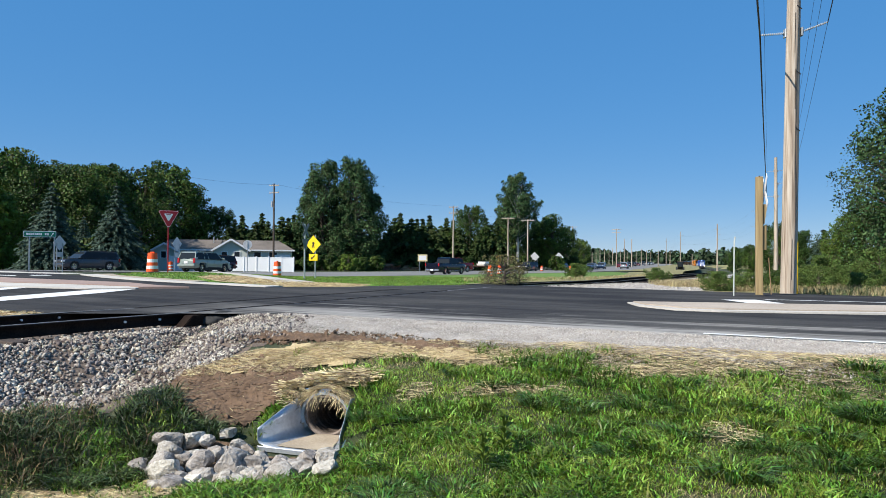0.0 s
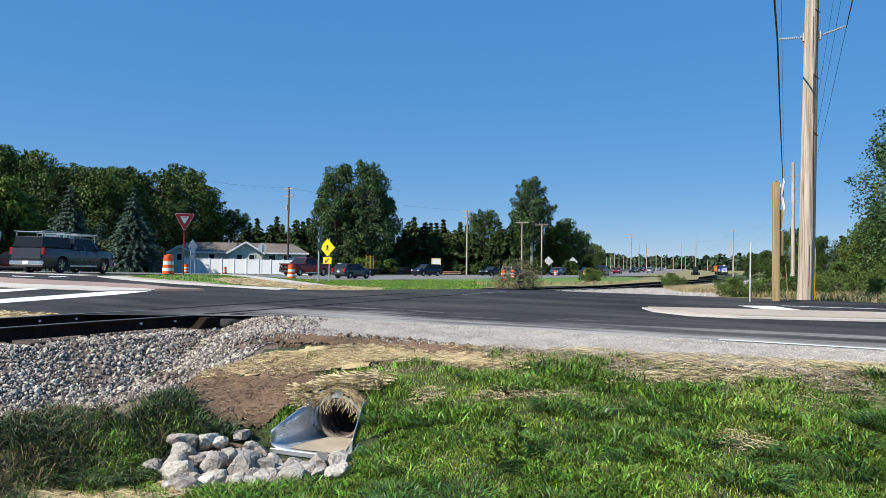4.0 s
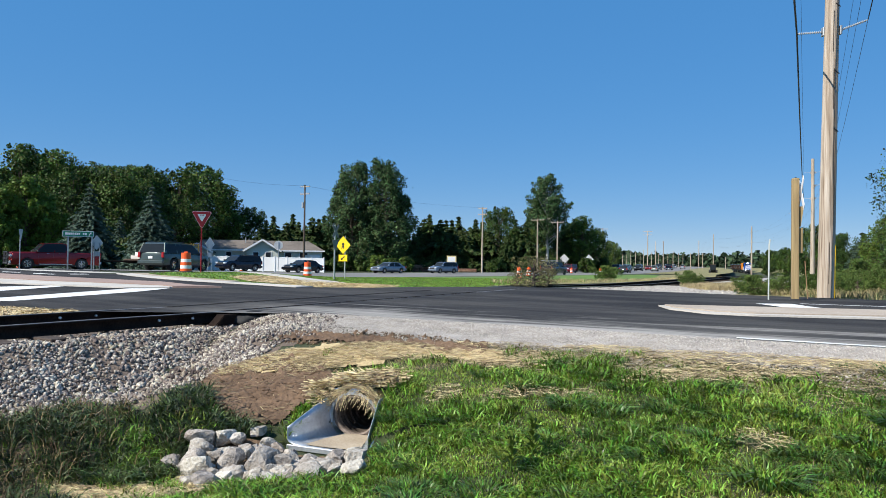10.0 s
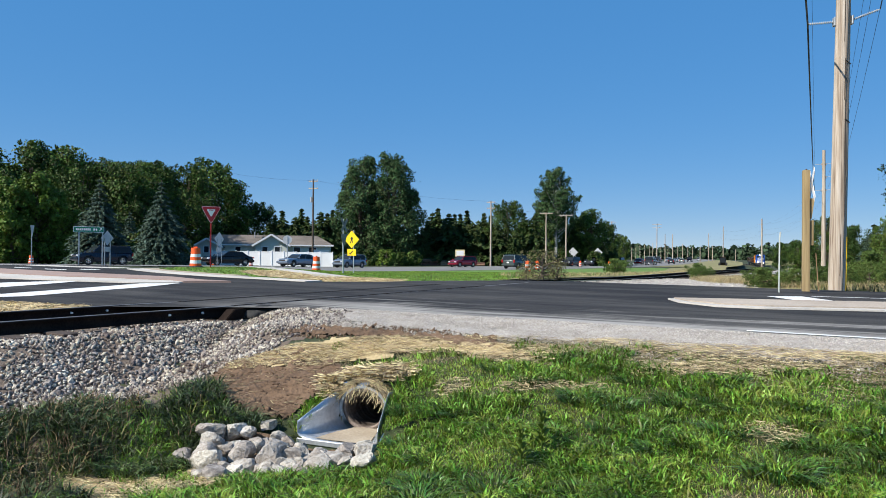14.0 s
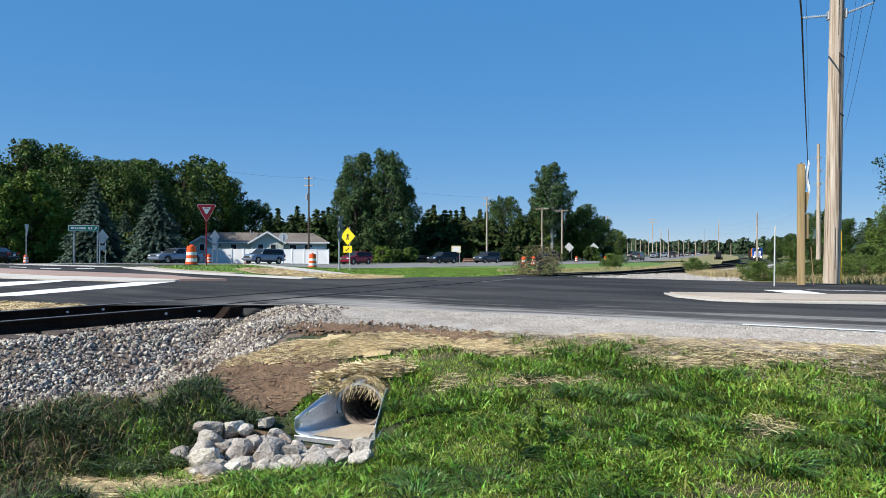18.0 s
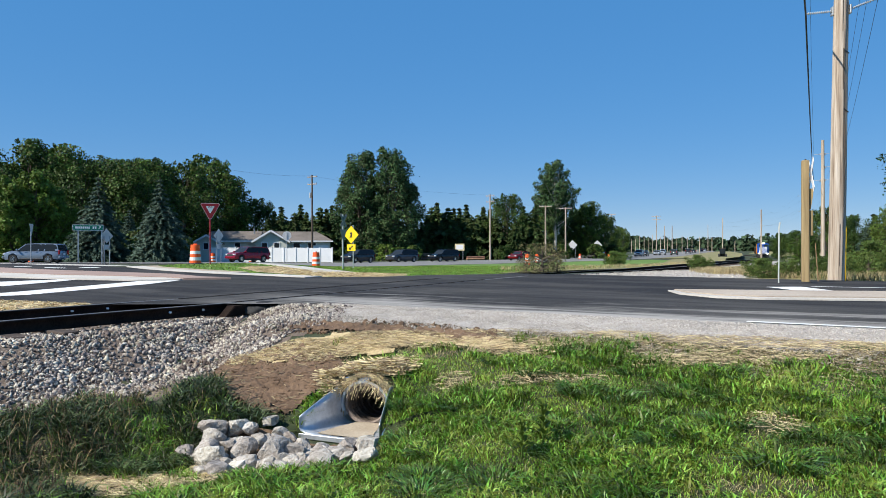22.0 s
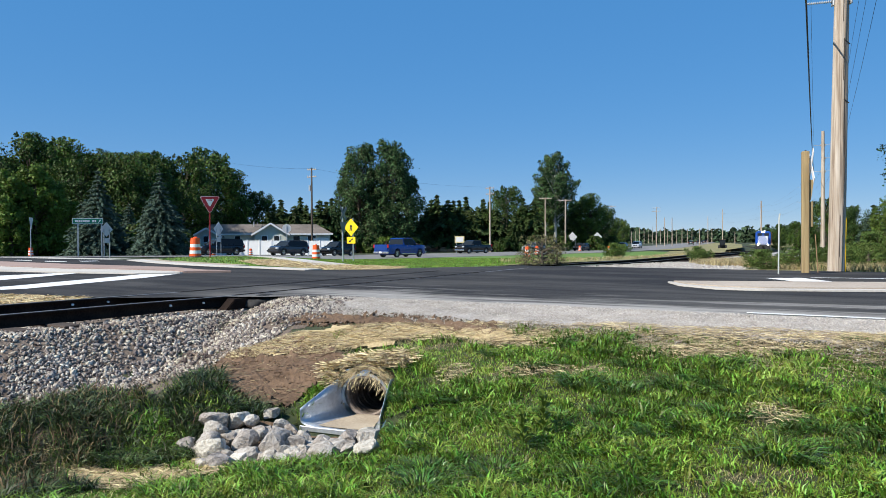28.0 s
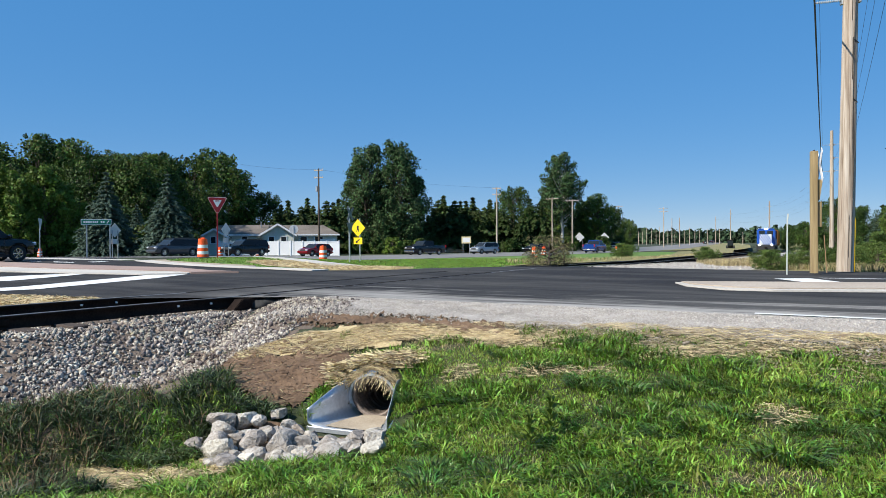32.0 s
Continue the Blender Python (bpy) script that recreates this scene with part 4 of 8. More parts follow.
for i in range(12):
    for j in range(6):
        q = []
        for di, dj in ((0, 0), (1, 0), (1, 1), (0, 1)):
            u = -0.25 + 0.72 * (i + di) / 12
            w = (0.13 if u < 0 else 0.13 + 0.17 * u / 0.5)
            v = -w + 2 * w * (j + dj) / 6
            q.append(bm.verts.new((u, v + 0.03, -0.186 + 0.010 * wob(u * 5, v * 5, 1.5) - 0.012 * max(u, 0))))
        bm.faces.new(q)
bmesh.ops.remove_doubles(bm, verts=bm.verts[:], dist=1e-4)
part("sand_bed", bm, "sand", culvert, "pale silt on the apron floor", smooth=True)


# ---- grass, straw ----
def blades(name, pts, h, w, lean, material, seed, tip=0.12):
    """Curved blades as three-triangle ribbons in one mesh."""
    rg = np.random.default_rng(seed)
    n = len(pts)
    a, b = rg.uniform(0, 2 * np.pi, n), rg.uniform(0, 2 * np.pi, n)
    h, w = np.asarray(h) * rg.uniform(0.6, 1.3, n), np.asarray(w) * rg.uniform(0.7, 1.3, n)
    lean = np.asarray(lean) * rg.uniform(0.3, 1.6, n)
    side = np.stack([np.cos(a), np.sin(a), 0 * a], 1) * w[:, None] / 2
    bend = np.stack([np.cos(b), np.sin(b), 0 * b], 1)
    up = np.array((0, 0, 1.0))
    p0 = np.asarray(pts)
    p1 = p0 + up * (h * 0.6)[:, None] + bend * (h * lean * 0.3)[:, None]
    p2 = p0 + up * (h * (1 - 0.25 * np.minimum(lean, 1.6)))[:, None] + bend * (h * lean)[:, None]
    V = np.stack([p0 - side, p0 + side, p1 - side * 0.8, p1 + side * 0.8, p2], 1)
    T = np.array([(0, 1, 3), (0, 3, 2), (2, 3, 4)])
    return raw(name, V.reshape(-1, 3), (T[None] + 5 * np.arange(n)[:, None, None]).reshape(-1, 3), material)


M["blade"] = mat("grass_blade", [(0.066, 0.124, 0.012), (0.150, 0.236, 0.025), (0.30, 0.37, 0.062)], 0.45, spec=0.35, big=0.9, small=4, bump=0, per="island", vary=0.40, translucent=0.15)
M["blade_dry"] = mat("dry_blade", [(0.30, 0.23, 0.11), (0.52, 0.42, 0.23)], 0.8, big=1.5, small=5, bump=0, per="island", vary=0.2, translucent=0.2)
M["weed_dark"] = mat("dark_weed", [(0.024, 0.040, 0.010), (0.085, 0.115, 0.028)], 0.6, big=1.5, small=5, bump=0, per="island", vary=0.38, translucent=0.1)
M["straw_grey"] = mat("weathered_straw", [(0.20, 0.155, 0.09), (0.40, 0.32, 0.20)], 0.85, big=2, small=9, bump=0, per="island", vary=0.25)
M["straw"] = mat("straw", [(0.36, 0.275, 0.145), (0.62, 0.50, 0.30)], 0.75, big=2, small=9, bump=0, per="island", vary=0.2)


def bald(x, y):
    """Where the grass is thin: 0 to 1."""
    k = 0.0
    for bx, by, rx, ry in ((2.17, 5.2, 0.22, 0.22), (0.62, 6.38, 0.62, 0.15), (3.4, 6.6, 2.2, 0.28), (-1.3, 7.7, 1.1, 0.42), (1.6, 4.3, 0.35, 0.12), (0.0, 7.4, 1.2, 0.16), (-0.25, 6.6, 0.2, 0.2), (-2.9, 5.2, 0.55, 0.18), (3.1, 4.5, 0.4, 0.1)):
        k = np.maximum(k, np.exp(-((x - bx) / rx) ** 2 - ((y - by) / ry) ** 2))
    return k


def grass_keep(x, y):
    n = road_n(x, y)
    q = rail_dist(x, y)
    edge = n < 7.25 + 0.14 * wob(x, y, 2.0)
    rocks = (np.hypot((x + 1.72) / 0.92, (y - 5.82) / 0.56) < 1 + 0.06 * wob(x, y, 6))
    cul = (np.abs((x + 1.3) * 0.95 - (y - 6.4) * 0.31) < 0.35) & (y > 5.95) & (y < 7.1)
    ball = (q < 3.6 + 0.2 * wob(x, y, 1.9))
    r = rg.uniform(0, 1, len(x))
    seen = np.abs(x) < 0.76 * y + 0.4
    bank = (x < -1.75) & (y > 6.25) & (r > 0.07)
    return seen & ~bank & edge & ~((q < 4.75 + 0.25 * wob(x, y, 1.3)) & (x < -2.6) & (x < -3.0) & (r > 0.35)) & ~rocks & ~cul & ~ball & ~dirt_zone(x, y) & (r > bald(x, y) * 1.15) & (r > (n - 5.2) / 2.6 * 0.75) & ~((n > 6.65) & (x < 0.4) & (r > 0.03))


def clump(x, y):
    return 0.5 + 0.5 * np.tanh(1.5 * wob(x, y, 2.6, 0.7) + 1.2 * wob(x, y, 7.3, 1.1) + 0.7 * wob(x, y, 15.0, 2.3))


p = scatter(500000, -5, 7.2, 3.0, 8.6, grass_keep)
c = clump(p[:, 0], p[:, 1])
tagged(blades("grass", p, 0.024 + 0.030 * c, 0.0065, 0.6 + 0.4 * c, "blade", 21), "lush green roadside grass", "grass", kind="stuff")
p = scatter(190000, -5, 7.2, 3.0, 8.6, grass_keep)
c = clump(p[:, 0], p[:, 1])
p, c = p[c > 0.35], c[c > 0.35]
tagged(blades("coarse_grass", p, 0.028 + 0.085 * c, 0.008 + 0.005 * c, 0.7 + 0.5 * c, "blade", 23), "coarse arching blades of green roadside grass", "grass", kind="stuff")
p = scatter(110000, -5, 7.2, 3.0, 8.8, lambda x, y: (road_n(x, y) < 7.45 + 0.1 * wob(x, y, 2)) & (rg.uniform(0, 1, len(x)) < 0.12 + bald(x, y)) & (rail_dist(x, y) > 3.3) & (np.hypot((x + 1.75) / 1.05, (y - 6.02) / 0.5) > 1) & ~((np.abs((x + 1.3) * 0.95 - (y - 6.4) * 0.31) < 0.42) & (y > 5.95) & (y < 7.0)))
tagged(blades("dry_grass", p, 0.045, 0.004, 1.8, "blade_dry", 22), "thin dead grass on bare patches", "grass", kind="stuff")


def tuft(n, h, w, seed, spread, mat_name, lean=1.0):
    rg2 = np.random.default_rng(seed)
    r = np.sqrt(rg2.uniform(0, 1, n)) * spread
    a = rg2.uniform(0, 2 * np.pi, n)
    pts = np.stack([r * np.cos(a), r * np.sin(a), 0 * a - 0.01], 1)
    return blades("grass_tuft", pts, h, w, lean, mat_name, seed)


TUFTS = [(0.42, 5.2, .9), (0.9, 6.15, 1.0), (-0.35, 5.3, .9), (1.5, 5.1, .8), (1.95, 4.6, 1.1), (0.1, 4.6, 1.0), (2.6, 5.6, .8), (-0.2, 6.1, .8), (1.2, 6.9, .8), (3.3, 5.3, 1.0), (0.7, 4.5, .9), (1.45, 6.5, .8),
         (-0.45, 4.75, .9), (2.2, 6.2, .8), (0.15, 7.0, .7), (-0.7, 6.35, .8), (3.9, 5.9, .9), (-0.62, 5.75, .8), (1.0, 5.5, .7), (2.9, 4.5, 1.0)]
M["blade_deep"] = mat("deep_green_blade", [(0.046, 0.094, 0.015), (0.086, 0.155, 0.027), (0.15, 0.225, 0.055)], 0.36, spec=0.4, big=1.2, small=5, bump=0, per="island", vary=0.38, translucent=0.12)
rt = random.Random(3)
TUFTS = TUFTS + [(rt.uniform(-0.5, 4.2), rt.uniform(4.3, 6.6), rt.uniform(0.55, 1.0)) for _ in range(46)]
proto = [tuft(230, 0.095, 0.014, 40 + k, 0.2, "blade_deep", 1.5) for k in range(3)]
for i, (x, y, sc) in enumerate(TUFTS):
    m = pose(*rest(x, y), 0, 0, i * 77) @ Matrix.Diagonal((sc, sc, sc * random.uniform(0.85, 1.2), 1))
    if i < 3:
        ob = proto[i]
        ob.matrix_basis = m
    else:
        ob = copy_thing(proto[i % 3], Matrix())
        ob.matrix_basis = m
    tagged(ob, "taller clump of coarse green grass", "grass", "grass tufts")


def weed_keep(x, y):
    q = rail_dist(x, y)
    w = wob(x, y, 1.9)
    d = np.hypot((x + 1.7) / 0.86, (y - 5.95) / 0.46)
    return (q > 3.05 + 1.0 * sm(-4.4, -2.9, x) + 0.3 * w) & (q < 4.95 + 0.6 * (x < -3.3) + 0.25 * wob(x, y, 1.3)) & (x < -2.0) & (d > 1) & ~dirt_zone(x, y) & ~((x > -2.45) & (y > 6.5)) & (np.hypot((x + 2.9) / 0.5, (y - 5.2) / 0.2) > 1 + 0.3 * wob(x, y, 4)) & (wob(x, y, 5.1, 0.4) > -0.9)


p = scatter(80000, -7, -1.9, 3.4, 8.0, weed_keep)
tagged(blades("weeds", p, 0.07 + 0.11 * clump(p[:, 0] * 1.3, p[:, 1] * 1.3), 0.015, 1.2, "weed_dark", 24), "tall dark green ditch weeds below the ballast", "weeds", kind="stuff")
p = scatter(15000, -7, -1.9, 3.4, 8.0, weed_keep)
tagged(blades("weeds", p, 0.12, 0.011, 1.1, "blade", 27), "brighter green blades among the ditch weeds", "weeds", kind="stuff")
p = scatter(9000, -7, -2.4, 3.4, 7.6, lambda x, y: weed_keep(x, y) & (rg.uniform(0, 1, len(x)) < 0.15 + 0.85 * (x < -3.2)))
M["seed_head"] = mat("brown_seed_head", [(0.12, 0.075, 0.04), (0.22, 0.15, 0.08)], 0.9, big=2, small=9, bump=0, per="island", vary=0.2)
tagged(blades("weeds", p, 0.22, 0.008, 0.7, "seed_head", 25), "brown seed-headed weeds in the ditch", "weeds", kind="stuff")


def straws(name, pts, ln, material, seed, drop=0.0):
    rg2 = np.random.default_rng(seed)
    n = len(pts)
    a = rg2.uniform(0, 2 * np.pi, n)
    d = np.stack([np.cos(a), np.sin(a), rg2.normal(0, 0.12, n)], 1) * (ln * rg2.uniform(0.5, 1.4, n))[:, None] / 2
    s = np.stack([-np.sin(a), np.cos(a), 0.8 + 0 * a], 1) * (0.0012 + 0.008 * ln * (ln > 0.15))
    P = np.asarray(pts) + np.array((0, 0, 1.0)) * rg2.uniform(0.004, 0.03, n)[:, None]
    V = np.stack([P - d - s, P - d + s, P + d + s, P + d - s], 1)
    return raw(name, V.reshape(-1, 3), np.arange(4 * n).reshape(n, 4), material)


def straw_zone(x, y):
    a = np.hypot((x + 1.75) / 1.0, (y - 7.95) / 0.42) < 1 + 0.25 * wob(x, y, 3)
    b = np.hypot((x + 0.2) / 1.6, (y - 7.75 + 0.35 * (x + 0.2)) / 0.3) < 1 + 0.3 * wob(x, y, 3)
    c = np.hypot((x - 3.4) / 2.6, (y - 6.75 + 0.42 * (x - 3.4)) / 0.32) < 1 + 0.3 * wob(x, y, 2)
    d = (np.hypot((x + 1.15) / 0.5, (y - 6.95) / 0.26) < 1) & ~open_mouth(x, y)
    e = np.hypot((x + 3.0) / 0.9, (y - 5.3) / 0.42) < 1 + 0.4 * wob(x, y, 3)
    return a | ((bald(x, y) > 0.45) & (y < 7.0) & (x > -0.6) & (rg.uniform(0, 1, len(x)) < 0.28)) | (b & (rg.uniform(0, 1, len(x)) < 0.5)) | (c & (rg.uniform(0, 1, len(x)) < 0.3)) | d | (e & (rg.uniform(0, 1, len(x)) < 0.6))


def straw_thick(x, y):
    hole = outlet(x, y) | open_mouth(x, y)
    x, y = x + 0.05 * rg.normal(size=x.shape), y + 0.035 * rg.normal(size=x.shape)
    a = np.hypot((x + 1.75) / 0.95, (y - 7.95) / 0.38) < 1 + 0.3 * wob(x, y, 5)
    b = np.hypot((x + 0.2) / 1.5, (y - 7.75 + 0.35 * (x + 0.2)) / 0.2) < 1 + 0.4 * wob(x, y, 5)
    c = np.hypot((x - 3.4) / 2.4, (y - 6.75 + 0.42 * (x - 3.4)) / 0.16) < 1 + 0.5 * wob(x, y, 4)
    d = np.hypot((x + 1.15) / 0.4, (y - 6.97) / 0.24) < 1
    e = np.hypot((x + 2.9) / 0.5, (y - 5.35) / 0.22) < 1 + 0.4 * wob(x, y, 5)
    return (a | (b & (x < 0.1 + 0.9 * wob(x, y, 4.3))) | d | e) & ~hole


tagged(sheet("straw_cover", axis([(-3.6, 6.2, 0.06)]), axis([(4.6, 8.9, 0.06)]), ground_z, "straw_mat", 0.036, straw_thick), "matted straw over bare soil", "straw", kind="structure")
p = scatter(250000, -4, 6.5, 4.6, 9.0, straw_zone, dz=0.022)
tagged(straws("straw", p, 0.10, "straw", 31), "loose golden straw mulch", "straw", kind="stuff")
sv, nv = rg.uniform(-3.5, 8.5, 26000), 7.05 + 0.26 * rg.normal(size=26000)
px, py = ROAD_U[0] * sv + ROAD_N[0] * nv, ROAD_U[1] * sv + ROAD_N[1] * nv
k = (nv < 7.55) & (wob(px, py, 2.9, 1.2) > -0.7)
p = np.stack([px, py, ground_z(px, py) + 0.004], 1)[k]
tagged(straws("straw", p, 0.085, "straw_grey", 35), "thin dead straw along the gravel's edge", "straw", kind="stuff")
p = scatter(40000, -11, -1.8, 20, 34, lambda x, y: inside(SEEDED, x + 0.25 * wob(x, y, 2.1), y), zf=lambda x, y: road_z(x, y) - 0.02)
tagged(straws("straw", p, 0.22, "straw", 34), "scattered straw over the new seeding", "straw", kind="stuff")
p = scatter(26000, -14, -6.2, 6.4, 13.6, lambda x, y: (rail_dist(x, y) < -0.95) & (y < 11.0 - 0.28 * (x + 6.3)) & (x < -6.5), zf=lambda x, y: road_z(x, y) - 0.01)
tagged(straws("straw", p, 0.16, "straw", 32), "straw mulch on the verge beyond the track", "straw", kind="stuff")
p = scatter(900, -3.4, -1.2, 6.2, 8.4, dirt_zone, dz=0.02)
tagged(straws("twigs", p, 0.16, "twig", 37), "dead twigs and roots on the bare dirt", "twigs", kind="stuff")
# draped thatch over the pipe's crown, and the shorter grass behind the near strip
p = scatter(9000, -1.75, -0.4, 6.55, 7.3, lambda x, y: (np.hypot((x + 1.15) / 0.42, (y - 6.92) / 0.25) < 1 + 0.25 * wob(x, y, 7)) & ~open_mouth(x, y), dz=0.03)
tagged(straws("straw", p, 0.24, "straw", 36), "thatch of dry straw draped over the culvert", "straw", kind="stuff")
p = scatter(14000, -9, 9, -5, 3.0, lambda x, y: x > -99)
tagged(blades("grass", p, 0.08, 0.02, 0.9, "blade", 26), "roadside grass in the near verge", "grass", kind="stuff")
# straw hanging over the pipe's mouth
rg2 = np.random.default_rng(33)
V = []
for i in range(170):
    a = math.pi * rg2.uniform(0.16, 0.84)
    base = Vector((rg2.uniform(-0.1, 0.05), 0.275 * math.cos(a), 0.235 * math.sin(a) + rg2.uniform(0, 0.04)))
    ln = rg2.uniform(0.03, 0.15)
    tipv = base + Vector((rg2.uniform(0.0, 0.07), rg2.uniform(-0.08, 0.08), -ln))
    s = Vector((0, 0.0022, 0))
    V += [base - s, base + s, tipv + s * 0.6, tipv - s * 0.6]
for i in range(1700):
    a = math.pi * rg2.uniform(0.06, 0.94)
    u, r = rg2.uniform(-0.26, 0.05), rg2.uniform(0.262, 0.30) + 0.03 * math.sin(a)
    mid = Vector((u, r * math.cos(a), 0.90 * r * math.sin(a) + 0.01))
    along = Vector((rg2.normal(), -math.sin(a), 0.88 * math.cos(a)) if rg2.random() < 0.6 else (1, rg2.normal(0, 0.5), rg2.normal(0, 0.15)))
    along = along.normalized() * rg2.uniform(0.03, 0.085)
    s = Vector((0.35, -math.sin(a), math.cos(a))).cross(along).normalized() * 0.0017
    V += [mid - along - s, mid - along + s, mid + along + s, mid + along - s]
hang = raw("hanging_straw", [tuple(culvert.matrix_world @ v) for v in V], np.arange(len(V)).reshape(-1, 4), "straw")
tagged(hang, "dry straw hanging over the culvert mouth", "straw", kind="stuff")


# ---- plants ----
M["leaf_green"] = mat("broad_leaf", [(0.016, 0.034, 0.007), (0.040, 0.073, 0.012), (0.10, 0.145, 0.024)], 0.6, big=0.25, small=1.5, bump=0, per="island", vary=0.30, translucent=0.12, spec=0.22)
M["leaf_maple"] = mat("maple_leaf", [(0.030, 0.056, 0.010), (0.066, 0.108, 0.017), (0.15, 0.195, 0.034)], 0.6, big=0.22, small=1.5, bump=0, per="island", vary=0.34, translucent=0.15, spec=0.22)
M["leaf_bright"] = mat("sunlit_leaf", [(0.06, 0.105, 0.014), (0.15, 0.22, 0.03)], 0.6, big=0.3, small=1.5, bump=0, per="island", vary=0.22, translucent=0.15, spec=0.22)
M["leaf_poplar"] = mat("poplar_leaf", [(0.022, 0.046, 0.014), (0.046, 0.084, 0.026), (0.11, 0.155, 0.06)], 0.7, big=0.3, small=1.5, bump=0, per="island", vary=0.36, translucent=0.1, spec=0.22)
M["needle_dark"] = mat("pine_needle", [(0.032, 0.055, 0.014), (0.065, 0.095, 0.026)], 0.65, big=0.3, small=1.5, bump=0, per="island", vary=0.25, translucent=0.12, spec=0.22)
M["needle_blue"] = mat("spruce_needle", [(0.030, 0.056, 0.038), (0.095, 0.145, 0.105)], 0.65, big=0.4, small=2, bump=0, per="island", vary=0.22, translucent=0.1, spec=0.22)
M["leaf_bush"] = mat("shrub_leaf", [(0.055, 0.09, 0.018), (0.115, 0.16, 0.036)], 0.65, big=0.5, small=2, bump=0, per="island", vary=0.25, translucent=0.25, spec=0.22)
M["leaf_brown"] = mat("browning_leaf", [(0.095, 0.095, 0.042), (0.20, 0.175, 0.085)], 0.8, big=0.5, small=2, bump=0, per="island", vary=0.25, translucent=0.15, spec=0.22)
M["leaf_far"] = mat("far_woods_leaf", [(0.028, 0.05, 0.026), (0.05, 0.078, 0.038)], 0.9, big=0.02, small=0.15, bump=0, per="island", vary=0.2, spec=0.22)


def leaf_quads(C, size, seed, normal=None, stretch=1.0, along=None, wide=0.8):
    """Leaf faces round the points C."""
    rg2 = np.random.default_rng(seed)
    n = len(C)
    a = rg2.normal(size=(n, 3)) if along is None else along + rg2.normal(0, 0.35, (n, 3))
    a /= np.linalg.norm(a, axis=1)[:, None]
    b = rg2.normal(size=(n, 3)) if normal is None else np.cross(a, normal) + 1e-6
    b -= (b * a).sum(1)[:, None] * a
    b /= np.linalg.norm(b, axis=1)[:, None]
    s = (np.asarray(size) * rg2.uniform(0.6, 1.3, n))[:, None] / 2
    c = np.cross(a, b) * s * 0.25
    V = np.stack([C - a * s * stretch, C + b * s * wide + c, C + a * s * stretch, C - b * s * wide + c], 1)
    return V.reshape(-1, 3), np.arange(4 * n).reshape(n, 4)


def trunk_bm(h, r, limbs, seed, lean=0.04):
    rr = random.Random(seed)
    bm = bmesh.new()
    pts = [Vector((rr.uniform(-lean, lean) * h * k, rr.uniform(-lean, lean) * h * k, h * k)) for k in (0, 0.25, 0.5, 0.75, 1.0)]
    for i in range(4):
        cyl(bm, r * (1 - 0.22 * i), r * (1 - 0.22 * (i + 1)), pts[i] - Vector((0, 0, 0.15 if i == 0 else 0)), pts[i + 1], 8)
    for (a, b, q) in limbs:
        cyl(bm, q, q * 0.3, a, b, 5)
    return bm


def broadleaf(name, h, rad, seed, leafmat, crown_lo=0.18, blobs=34, per=210, leaf=0.42, shape="round", bark="bark", label="", cat="tree", bl=(0.20, 0.40)):
    """A broad-leaved tree: trunk, limbs and a crown of leaf clumps with gaps."""
    rr = random.Random(seed)
    rg2 = np.random.default_rng(seed)
    tree = empty(name)
    C, N, limbs = [], [], []
    ph = rr.uniform(0, 6.28)

    def reach(u, ang):
        """The crown's half-width at the share u of its height, lobed round the trunk."""
        if shape == "round":
            w = math.sqrt(max(0.05, 1 - (2 * u - 0.9) ** 2 / 1.25))
        elif shape == "column":
            w = (0.55 + 0.55 * math.sin(math.pi * min(1, u * 1.05)) ** 0.8) * (1 - 0.35 * u)
        else:
            w = 1 - 0.75 * u
        return rad * w * (1 + 0.12 * math.sin(3 * ang + ph + 5 * u) + 0.08 * math.sin(5 * ang - 9 * u))

    for i in range(blobs):
        u = (i + rr.random()) / blobs
        ang = rr.uniform(0, 6.28)
        f = math.sqrt(rr.uniform(0.15, 1))
        d = reach(u, ang) * f * 0.93
        out = np.array((math.cos(ang), math.sin(ang), 0.0))
        c = out * d + np.array((0, 0, h * (crown_lo + (0.96 - crown_lo) * u)))
        br = rad * rr.uniform(*bl)
        ax = out * f * 0.9 + np.array((rr.gauss(0, 0.25), rr.gauss(0, 0.25), 0.35 + 0.75 * u))
        ax /= np.linalg.norm(ax)
        if rr.random() < 0.6:
            limbs.append((Vector((0, 0, c[2] * 0.72)), Vector(c) * 0.97, 0.03 + 0.05 * rr.random() * h / 10))
        n = int(per * (br / (0.3 * rad)) ** 2)
        t = rg2.uniform(-0.75, 1.35, n)
        v = rg2.normal(size=(n, 3))
        v -= (v @ ax)[:, None] * ax
        v *= (br * 0.52 * np.clip(1.05 - 0.5 * t, 0.25, 1.2))[:, None]
        C.append(c + ax * (t * br)[:, None] + v)
        q = v / br * 1.1 + ax * 0.35 + np.array((0, 0, 0.25)) + out * 0.25 + rg2.normal(0, 0.38, (n, 3))
        N.append(q)
    C, N = np.vstack(C), np.vstack(N)
    keep = C[:, 2] < h * 1.03
    C, N = C[keep], N[keep]
    part("trunk", trunk_bm(h * 0.9, 0.016 * h + 0.06, limbs, seed), bark, tree)
    V, Fc = leaf_quads(C, leaf, seed, normal=N)
    raw("crown", V, Fc, leafmat, tree)
    return tagged(tree, label, cat)


